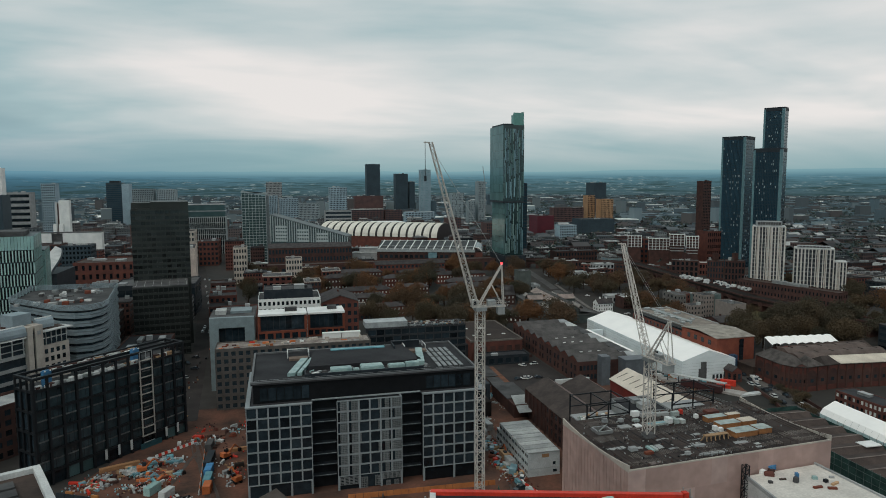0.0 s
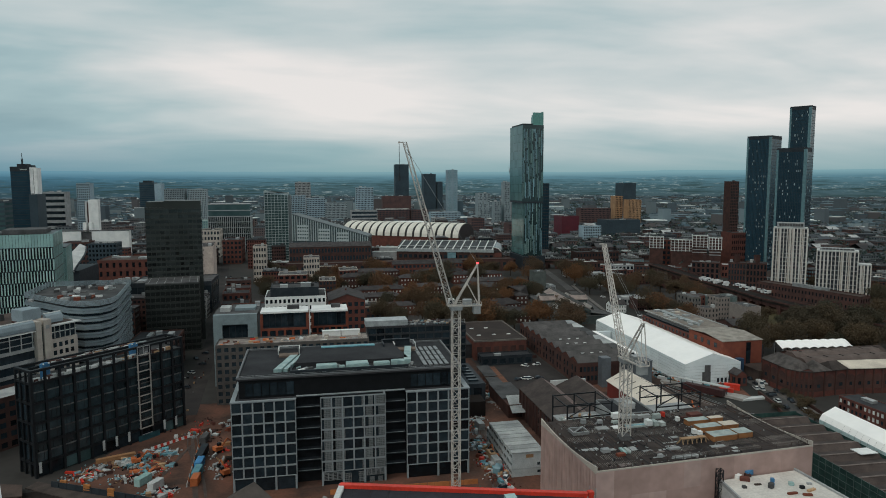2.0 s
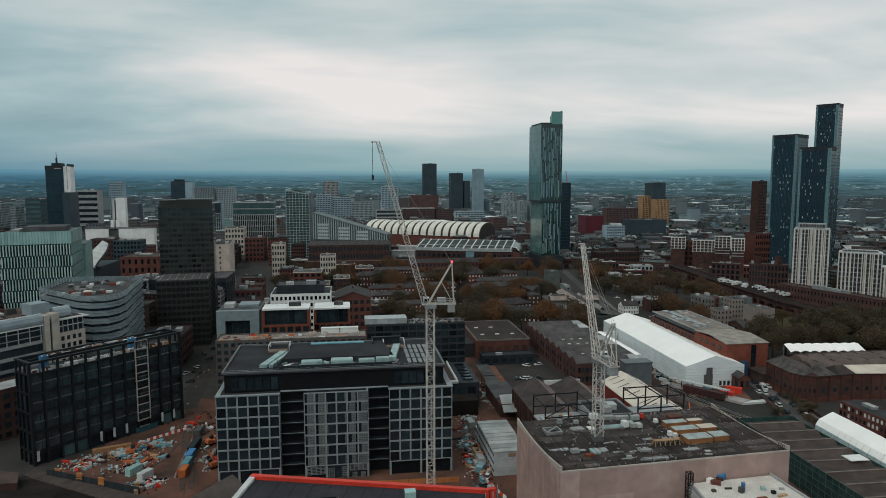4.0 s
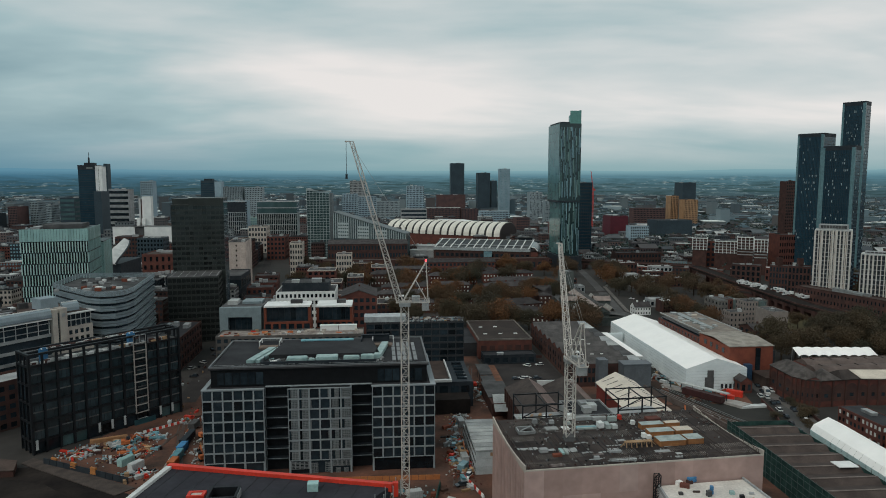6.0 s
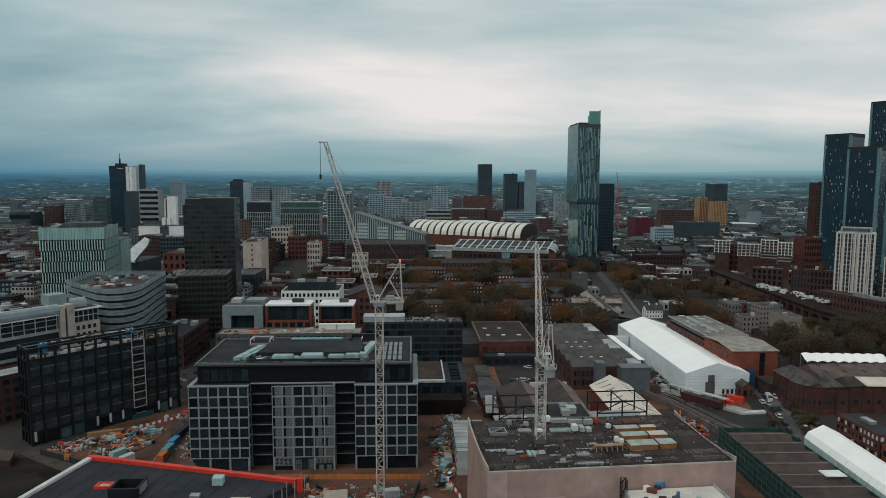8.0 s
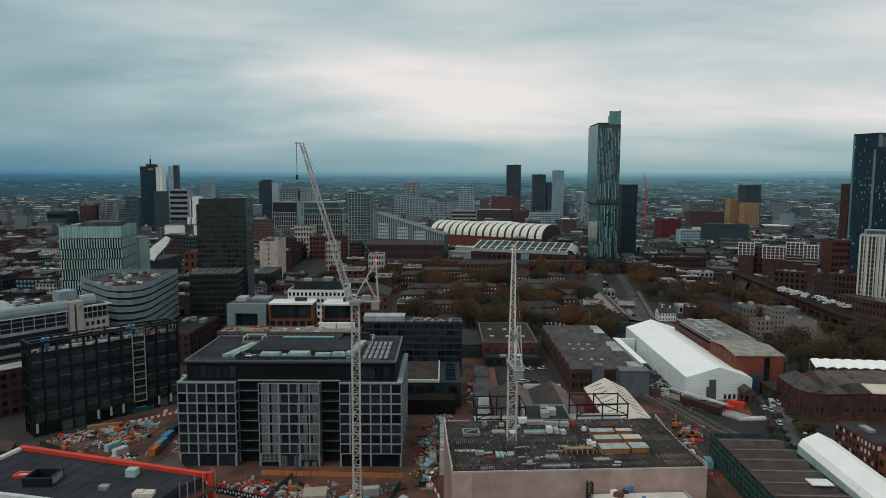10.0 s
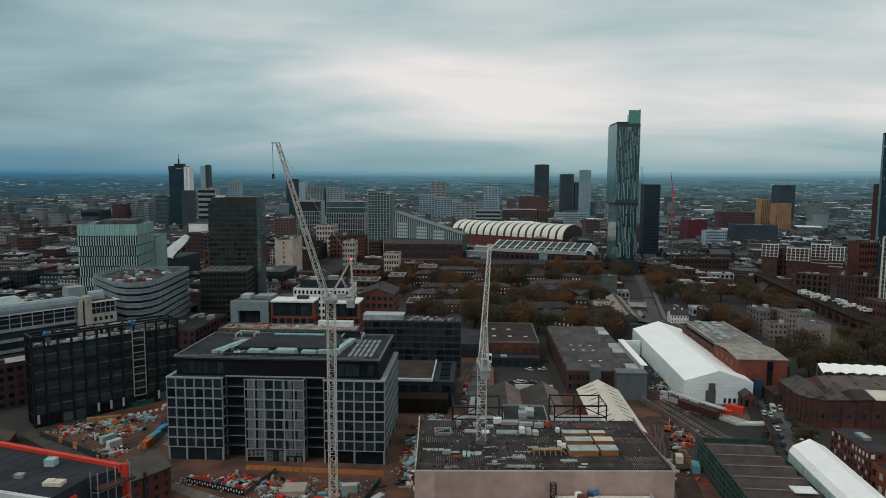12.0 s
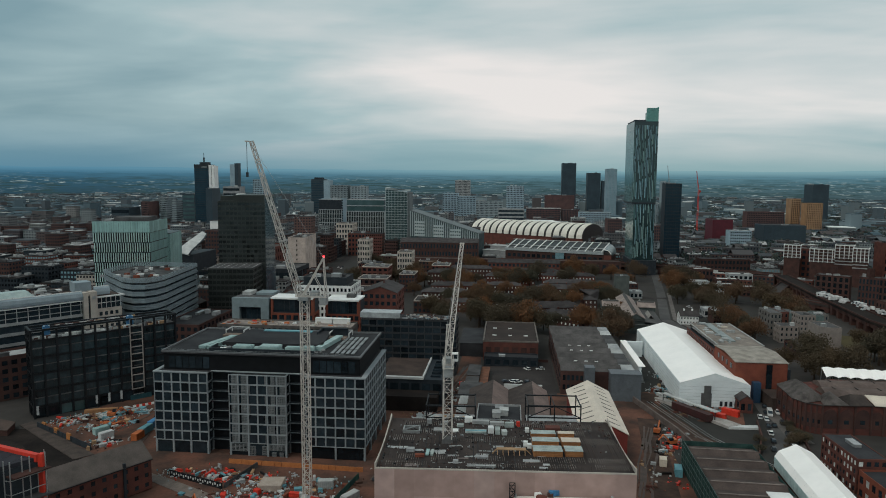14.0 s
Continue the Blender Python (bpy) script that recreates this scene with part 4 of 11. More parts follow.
def pink_hall():
    e = thing("concert_hall", "large windowless hall clad in pinkish boards, its roof a working deck", "hall", pose(83.2, 141.6, 0, 0, 0, 3.2))
    rng = random.Random(5)
    W, D, H = 65.0, 35.0, 28.0
    part("core", Geo().box(0.3, 0.3, 0, W - 0.3, D, H - 0.6), CONC, e)
    # large boards of the front
    n, rows = 13, 4
    for i in range(n):
        for r in range(rows):
            a, b = W * i / n, W * (i + 1) / n
            za, zb = (H - 0.24) * r / rows, (H - 0.24) * (r + 1) / rows
            piece("front_board", rng.choice((PINK, PINK, PINK2)), e, ((a + b) / 2, 0.15 - 0.02 * (rng.random()), (za + zb) / 2), (b - a - 0.012, 0.3, zb - za - 0.012))
    # narrow upright boards of the sides
    m = 42
    for s, x in ((0, 0.15), (1, W - 0.15)):
        for i in range(m):
            a, b = 0.35 + (D - 0.35) * i / m, 0.35 + (D - 0.35) * (i + 1) / m
            piece("side_board", PINK, e, (x + (0.06 if i % 2 else 0) * (1 if s == 0 else -1), (a + b) / 2, (H - 0.6) / 2), (0.3, b - a - 0.12, H - 0.6))
    deck = mat("dark_stained_deck", (0.060, 0.047, 0.043), (0.018, 0.015, 0.015), rough=0.75, scale=0.10, fine=1.2, bump=0.2)
    part("roof", Geo().box(0.3, 0.3, H - 0.6, W - 0.3, D, H), deck, e, "dark stained ribbed metal roof deck")
    # pale sagging edge of the sides, straight along the front
    edge = Geo()
    K = 14
    for x in (0.0, W - 0.35):
        for i in range(K):
            t0, t1 = i / K, (i + 1) / K
            z0 = H + 1.3 * (2 * t0 - 1) ** 2
            z1 = H + 1.3 * (2 * t1 - 1) ** 2
            edge.add([(x, D * t0, H - 0.6), (x + 0.35, D * t0, H - 0.6), (x + 0.35, D * t1, H - 0.6), (x, D * t1, H - 0.6), (x, D * t0, z0), (x + 0.35, D * t0, z0), (x + 0.35, D * t1, z1), (x, D * t1, z1)],
                     [(3, 2, 1, 0), (4, 5, 6, 7), (0, 1, 5, 4), (1, 2, 6, 5), (2, 3, 7, 6), (3, 0, 4, 7)])
    edge.box(0.35, -0.02, H - 0.22, W - 0.35, 0.35, H + 0.12)
    part("parapet", edge, STONE, e, "pale curved parapet edge")
    # ribs of the deck
    for i in range(54):
        x = 1.2 + i * (W - 2.4) / 53
        if rng.random() < 0.85:
            a = rng.choice((1.0, 1.0, 6.0, 16.0))
            b = rng.choice((9.0, 20.0, 33.5))
            if b > a:
                piece("deck_rib", rng.choice((ROOF_B, ROOF_D, deck)), e, (x, (a + b) / 2, H + 0.06), (0.22, b - a, 0.12))
    for i in range(26):
        x, y = rng.uniform(3, W - 18), rng.uniform(2, 17)
        piece("screed_patch", rng.choice((CONC, ROOF_L, mat("pink_grey_screed", (0.22, 0.18, 0.17), (0.12, 0.10, 0.095)))), e, (x, y, H + 0.045 + 0.003 * i), (rng.uniform(1, 5), rng.uniform(0.4, 1.6), 0.03), rng.uniform(-0.2, 0.2))
    rail = Geo()
    for i in range(27):
        x = 1.5 + i * (W - 3) / 26
        rail.box(x - 0.04, 0.9, H, x + 0.04, 1.0, H + 1.2)
    rail.box(1.5, 0.9, H + 1.12, W - 1.5, 0.96, H + 1.18).box(1.5, 0.9, H + 0.6, W - 1.5, 0.94, H + 0.64)
    for i in range(16):
        y = 1 + i * (D - 2) / 15
        rail.box(0.9, y - 0.04, H, 1.0, y + 0.04, H + 1.2).box(W - 1.0, y - 0.04, H, W - 0.9, y + 0.04, H + 1.2)
    rail.box(0.9, 1, H + 1.1, 1.0, D - 1, H + 1.2).box(W - 1.0, 1, H + 1.1, W - 0.9, D - 1, H + 1.2)
    part("guard_rail", rail, ROOF_B, e)
    seams = Geo()
    for row, (ya, yb) in enumerate(((1.6, 4.6), (5.4, 9.0), (17.5, 22.0), (23.0, 27.5), (28.5, 33.0))):
        for i in range(110):
            x = 1.4 + i * (W - 2.8) / 109
            if noise.noise(Vector((x * 0.12, row * 3.1, 1.7))) > -0.12:
                seams.box(x - 0.05, ya + rng.uniform(0, 0.8), H, x + 0.05, yb - rng.uniform(0, 0.8), H + 0.13)
    tagged(part("deck_seam", seams, mat("dusty_deck_seam", (0.24, 0.215, 0.20), (0.10, 0.088, 0.082), scale=0.3), e, "dusty raised deck seams"), kind="stuff")
    dirt = {m.name: (m, Geo()) for m in (CONC, ROOF_G, ROOF_B, BRICK_D, BLACK, GALV)}
    for i in range(620):
        m, g = dirt[rng.choice(list(dirt))]
        cl = rng.choice(((14, 8), (30, 6), (22, 26), (40, 20), (50, 28), (10, 22), (34, 30)))
        x, y = min(max(rng.gauss(cl[0], 9), 1.5), W - 2), min(max(rng.gauss(cl[1], 6), 1.3), D - 1)
        a, w, d = rng.uniform(0, 3.14), rng.uniform(0.05, 0.38), rng.uniform(0.03, 0.13)
        c, s_ = math.cos(a), math.sin(a)
        g.prism([(x + c * p - s_ * q, y + s_ * p + c * q) for p, q in ((-w, -d), (w, -d), (w, d), (-w, d))], H, H + rng.uniform(0.05, 0.45))
    for m, g in dirt.values():
        tagged(part("roof_litter", g, m, e), kind="stuff")
    return e


pink_hall()


def lower_hall():
    e = thing("foyer_building", "lower white-roofed building under construction before the pink hall", "building")
    part("wall", Geo().prism([(112, 96), (144.5, 96), (142.2, 144.5), (118.2, 143.1)], 0, 21.5), CONC_L, e)
    part("roof", Geo().prism([(112.4, 96.4), (144.1, 96.4), (141.8, 144.2), (118.6, 142.8)], 21.5, 22.0), mat("dusty_white_roof", (0.66, 0.62, 0.57), (0.50, 0.465, 0.43), scale=0.15, fine=1.5, rough=0.7), e, "dusty white roof membrane")
    part("parapet", Geo().prism([(112.0, 96), (112.5, 96), (118.7, 143.0), (118.2, 143.0)], 21.5, 22.5), CONC, e)
    part("parapet", Geo().prism([(144.0, 96), (144.5, 96), (142.3, 144.5), (141.8, 144.5)], 21.5, 22.5), CONC, e)
    return e


lower_hall()


# ---------------------------------------------------------------- tower cranes
def lattice(g, p, q, w0, w1, n, r=0.09, rb=0.05, side=None):
    """A square lattice beam from p to q."""
    p, q = Vector(p), Vector(q)
    a = (q - p).normalized()
    s = Vector(side).normalized() if side else (Vector((1, 0, 0)) if abs(a.z) > 0.95 else a.cross(Vector((0, 0, 1))).normalized())
    u = s.cross(a).normalized()

    def corner(t, k):
        w = (w0 + (w1 - w0) * t) / 2
        i, j = ((-1, -1), (1, -1), (1, 1), (-1, 1))[k]
        return p + (q - p) * t + s * i * w + u * j * w

    for k in range(4):
        g.bar(corner(0, k), corner(1, k), r)
    for i in range(n):
        t0, t1 = i / n, (i + 1) / n
        for k in range(4):
            m = (k + 1) % 4
            g.bar(corner(t0, k), corner(t0, m), rb)
            a0, b0 = (corner(t0, k), corner(t1, m)) if (i + k) % 2 else (corner(t0, m), corner(t1, k))
            g.bar(a0, b0, rb)
    for k in range(4):
        g.bar(corner(1, k), corner(1, (k + 1) % 4), rb)
    return g


def luffing_crane(label, base, top, tip, apex, tail, lamp=True, hook=14.0, mast_w=2.2):
    bx, by, bz = base
    e = thing("tower_crane", label, "crane", pose(bx, by, bz), "tower cranes")
    T, A, C, H = (Vector(v) - Vector(base) for v in (tip, apex, tail, (bx, by, top)))
    bs = 2.6 if bz < 1 else 1.5
    part("base_block", Geo().box(-bs, -bs, 0, bs, bs, 0.5 * bs / 1.5).box(-1.3, -1.3, 0.5 * bs / 1.5, 1.3, 1.3, 1.3), CONC if bz < 1 else ROOF_G, e, "grey foundation block")
    part("mast", lattice(Geo(), (0, 0, 1.2), H, mast_w, mast_w, int(H.z / 2.6), 0.13, 0.06), STEEL, e, "dirty white lattice mast")
    part("slew_ring", Geo().box(-1.6, -1.6, H.z - 0.2, 1.6, 1.6, H.z + 0.9), GALV, e)
    back = Vector((C.x - H.x, C.y - H.y, 0))
    bl = back.length
    back.normalize()
    sd = Vector((-back.y, back.x, 0))
    pl = Geo()
    z = H.z + 1.0
    for s in (-1.1, 1.1):
        pl.bar(H * 0 + Vector((0, 0, z)) + sd * s - back * 2.5, Vector((0, 0, z)) + sd * s + back * bl, 0.18)
        pl.bar(Vector((0, 0, z + 1.1)) + sd * s * 1.3, Vector((0, 0, z + 1.1)) + sd * s * 1.3 + back * bl, 0.05)
    for i in range(6):
        o = Vector((0, 0, z)) + back * (i * bl / 5)
        pl.bar(o - sd * 1.4, o + sd * 1.4, 0.1)
        pl.bar(o + sd * 1.43, o + sd * 1.43 + Vector((0, 0, 1.1)), 0.05)
        pl.bar(o - sd * 1.43, o - sd * 1.43 + Vector((0, 0, 1.1)), 0.05)
    part("counter_platform", pl, STEEL, e)
    o = Vector((0, 0, z)) + back * (bl - 1.2)
    part("counterweight", Geo().prism([tuple((o + sd * a + back * b)[:2]) for a, b in ((-1.2, -1), (1.2, -1), (1.2, 1), (-1.2, 1))], z - 2.4, z + 0.2), CONC, e, "stacked grey counterweight slabs")
    o = Vector((0, 0, z)) + back * (bl * 0.45)
    part("winch_house", Geo().prism([tuple((o + sd * a + back * b)[:2]) for a, b in ((-0.9, -1.2), (0.9, -1.2), (0.9, 1.2), (-0.9, 1.2))], z + 0.2, z + 1.7), GALV, e, "grey winch housing")
    o = Vector((0, 0, z)) + sd * 1.9 - back * 1.0
    cab = part("cab", Geo().box(o.x - 0.8, o.y - 0.8, z - 0.6, o.x + 0.8, o.y + 0.8, z + 1.6), WHITE, e, "white operator cab")
    part("window", Geo().box(o.x - 0.7, o.y - 0.86, z + 0.2, o.x + 0.7, o.y - 0.81, z + 1.3), GLASS, cab)
    af = Geo()
    foot = Vector((0, 0, z)) - back * 0.6
    for s in (-0.9, 0.9):
        af.bar(foot + sd * s, A + sd * s * 0.4, 0.16)
        af.bar(Vector((0, 0, z)) + back * (bl - 0.4) + sd * s, A + sd * s * 0.4, 0.11)
        af.bar(Vector((0, 0, z)) + back * (bl - 0.6) + sd * s, foot + (A - foot) * 0.55 + sd * s * 0.6, 0.08)
    for i in range(1, 5):
        q = foot + (A - foot) * (i / 5)
        af.bar(q - sd * 0.75, q + sd * 0.75, 0.07)
    af.bar(A - sd * 0.6, A + sd * 0.6, 0.14)
    part("a_frame", af, STEEL, e, "white A-frame behind the jib")
    root = Vector((0, 0, z)) - back * 1.4
    part("jib", lattice(Geo(), root, T, 1.7, 0.9, int((T - root).length / 2.0), 0.10, 0.05, sd), STEEL, e, "white raised lattice jib")
    rp = Geo()
    for s in (-0.35, 0.35):
        rp.bar(A + sd * s, root + (T - root) * 0.96 + sd * s, 0.022)
    part("pendant_ropes", rp, GALV, e)
    part("jib_head", Geo().bar(T - back * 0.4 - sd * 0.6, T - back * 1.6 - sd * 0.6, 0.12).bar(T - back * 0.4 + sd * 0.6, T - back * 1.6 + sd * 0.6, 0.12).bar(T - back * 1.6 - sd * 0.6, T - back * 1.6 + sd * 0.6, 0.2), STEEL, e)
    if hook:
        h0 = T - back * 1.5
        part("hoist_rope", Geo().bar(h0, h0 - Vector((0, 0, hook)), 0.06), BLACK, e)
        part("hook_block", Geo().box(h0.x - 0.3, h0.y - 0.25, h0.z - hook - 1.4, h0.x + 0.3, h0.y + 0.25, h0.z - hook), CLAD_D, e, "small dark hook block")
    if lamp:
        m = bpy.data.materials.new("red_warning_light")
        m.use_nodes = True
        b = m.node_tree.nodes["Principled BSDF"]
        b.inputs["Base Color"].default_value = (0.8, 0.02, 0.03, 1)
        b.inputs["Emission Color"].default_value = (1.0, 0.05, 0.06, 1)
        b.inputs["Emission Strength"].default_value = 3.5
        part("warning_lamp", Geo().box(A.x - 0.24, A.y - 0.24, A.z + 0.1, A.x + 0.24, A.y + 0.24, A.z + 0.55), m, e, "lit red warning lamp")
    return e


luffing_crane("tall white luffing crane standing on the site with a red lamp", (55, 176, 0), 63.8, (40.4, 174.1, 110.6), (61.2, 175.4, 76.6), (62.2, 175.6, 65), hook=9.0)
luffing_crane("white luffing crane standing on the roof of the pink hall", (99.9, 160, 28), 50.2, (102.0, 180.2, 80.9), (100.6, 152.5, 62.5), (100.7, 151.2, 51), lamp=False, hook=0, mast_w=2.4)


# ---------------------------------------------------------------- glass and stone blocks on the other side of the street
def dark_tower():
    e = thing("office_tower", "dark bronze glass office tower with a lower front block", "office tower", pose(-69.4, 428.4, 0, 0, 0, 8))
    w2 = mat("bronze_grey_cladding", (0.040, 0.045, 0.042), (0.026, 0.030, 0.028), spec=0.2, rough=0.45, scale=0.1)
    gl = mat("bronze_glass", (0.026, 0.03, 0.03), (0.016, 0.019, 0.019), rough=0.15, spec=0.5, scale=0.2, bump=0.02, rand=0.7)
    g = Geo()
    part("core", Geo().box(-15.9, 0.5, 0, 15.9, 32, 84.5), w2, e)
    facade(g, e, (-16.2, 0), (16.2, 0), 41, 84, 13, 12, gl, 0.12, 0.42, 0.5)
    part("front_wall", g, w2, e)
    part("front_lower_wall", Geo().box(-16.2, 0, 0, 16.2, 0.5, 41), w2, e)
    part("top_box", Geo().box(-5.4, 0.4, 84, 16.1, 32, 88.6).box(-16.1, 7, 84, -5.4, 32, 88.0), w2, e)
    blue = mat("blue_reflecting_glass", (0.06, 0.10, 0.125), (0.045, 0.075, 0.095), rough=0.06, spec=0.9, scale=0.05, bump=0.01, rand=0.2)
    for r in range(20):
        for c in range(5):
            piece("side_pane", blue, e, (16.0, 0.6 + (c + 0.5) * 6.3, 2 + (r + 0.5) * 4.25), (0.3, 6.15, 4.1))
    g = Geo()
    part("front_block_core", Geo().box(-15.2, -27, 0, 13.6, -0.1, 40.6), w2, e)
    jw = Geo()
    facade(g, e, (-15.6, -27.5), (14.0, -27.5), 0, 40.6, 11, 11, gl, 0.10, 0.36, 0.5, joined=jw)
    facade(g, e, (14.0, -27.0), (14.0, -0.1), 0, 40.6, 11, 7, gl, 0.10, 0.36, 0.4, joined=jw)
    tagged(part("glazing", jw, gl, e), kind="stuff")
    part("front_block_wall", g, w2, e)
    part("front_block_roof", Geo().box(-15.6, -27.5, 40.6, 14, -0.1, 41.2), ROOF_G, e, "grey terrace roof")
    for i in range(7):
        piece("roof_seam", ROOF_L, e, (-14 + i * 4.5, -13.5, 41.25), (0.15, 26, 0.1))
    return e


dark_tower()


def aqua_office():
    e = thing("office_building", "office block veiled in pale aqua glass fins over five tiers", "office building", pose(-160.0, 430.9, 0, 0, 0, 12))
    gl = mat("dark_green_glass", (0.010, 0.020, 0.021), rough=0.35, spec=0.12, rand=0.4)
    pane = mat("aqua_crown_glass", (0.30, 0.47, 0.45), (0.24, 0.39, 0.375), rough=0.2, spec=0.5, scale=0.2, bump=0.02, rand=0.14)
    fin = mat("bright_aqua_fin", (0.47, 0.64, 0.61), (0.36, 0.52, 0.50), rough=0.2, spec=0.5, scale=0.2, bump=0.02, rand=0.16)
    hw, D, H = 19.6, 42.0, 69.0
    part("core", Geo().box(-hw + 0.6, 0.6, 0, hw - 0.6, D, H - 0.5), gl, e)
    part("crown_frame", Geo().box(-hw + 0.1, 0.15, H - 8.2, hw - 0.1, 0.6, H - 0.1).box(hw - 0.6, 0.6, H - 8.2, hw - 0.15, D, H - 0.1), CLAD_D, e)
    n = 24
    for i in range(n):
        piece("crown_pane", pane, e, (-hw + (i + 0.5) * 2 * hw / n, 0.05, H - 4.05), (2 * hw / n - 0.16, 0.4, 8.0), 0.06 if i % 2 else -0.06)
    for i in range(22):
        piece("crown_pane", pane, e, (hw - 0.05, 0.6 + (i + 0.5) * (D - 0.6) / 22, H - 4.05), (0.4, (D - 0.6) / 22 - 0.16, 8.0))
    for r in range(7):
        z1 = H - 8.5 - r * 7.15
        z0 = z1 - 6.55
        if z0 < 0:
            break
        part("floor_band", Geo().box(-hw, 0.1, z0 - 0.7, hw, 0.6, z0).box(hw - 0.6, 0.6, z0 - 0.7, hw - 0.1, D, z0), CLAD_D, e)
        for i in range(n):
            x = -hw + (i + 0.32 + 0.36 * (r % 2)) * 2 * hw / n
            piece("glass_fin", fin, e, (x, 0.0, (z0 + z1) / 2), (0.62, 0.4, z1 - z0), 0.3 if r % 2 else -0.3)
        for i in range(22):
            y = 0.6 + (i + 0.5) * (D - 0.6) / 22
            piece("glass_fin", pane, e, (hw - 0.1, y, (z0 + z1) / 2), (0.4, 0.85, z1 - z0))
    part("roof", Geo().box(-hw + 0.6, 0.6, H - 1.2, hw - 0.6, D, H - 0.9), ROOF_G, e)
    part("roof_plant", Geo().box(-9, 12, H - 0.9, 14, 36, H + 2.2), ROOF_G, e, "grey rooftop plant enclosure")
    part("roof_plant", Geo().box(-15, 10, H - 0.9, -10.5, 26, H + 0.8), CONC, e)
    wing = part("rear_wing", Geo().box(hw - 9, D, 0, hw + 1.5, D + 32, 57), gl, e, "lower rear wing in the same aqua glass")
    for i in range(11):
        piece("glass_fin", pane, wing, (hw + 1.55, D + 1.5 + i * 2.9, 42), (0.3, 2.2, 29))
    for i in range(3):
        piece("glass_fin", pane, wing, (hw + 0.1 + i * 0.6, D - 0.1, 42), (0.45, 0.35, 29))
    return e


aqua_office()


def banded_block():
    e = thing("office_building", "silver office with rounded corner and horizontal metal bands", "office building", pose(0, 0, 0))
    raw = [(-130, 362), (-100, 332.5), (-92, 328.5), (-85, 330), (-81.5, 336), (-81, 345), (-88.5, 400), (-132, 400)]
    cx, cy = -105, 370

    def ring(s):
        return [(cx + (x - cx) * s, cy + (y - cy) * s) for x, y in raw]

    silver = mat("silver_louvre", (0.265, 0.325, 0.355), (0.195, 0.242, 0.266), rough=0.45, metal=0.3, scale=0.2)
    part("core", Geo().prism(ring(0.955), 0, 41), GLASS, e)
    n = 10
    for r in range(n):
        z = 3 + r * 3.9
        part("metal_band", Geo().prism(ring(1.0), z, z + 1.2), silver, e)
        part("metal_band", Geo().prism(ring(0.985), z + 1.4, z + 2.4), silver, e)
    for r in range(5):
        lo = Geo()
        a, b = ring(1.0), ring(0.988)
        for i in range(len(a)):
            j = (i + 1) % len(a)
            lo.prism([a[i], a[j], b[j], b[i]], 41.7 + r * 0.55, 42.0 + r * 0.55)
        part("top_louvre", lo, silver, e)
    part("roof", Geo().prism(ring(0.97), 41, 41.6), ROOF_G, e)
    rng = random.Random(9)
    for i in range(34):
        x, y = rng.uniform(-122, -92), rng.uniform(345, 394)
        part("roof_plant", Geo().box(x - 1, y - 0.8, 41.6, x + rng.uniform(0.4, 3), y + rng.uniform(0.4, 2.4), 41.6 + rng.uniform(0.5, 1.9)), rng.choice((ROOF_L, GALV, CONC, BRICK_O, ROOF_G, WHITE)) if i else BRICK_O, e)
    return e


banded_block()


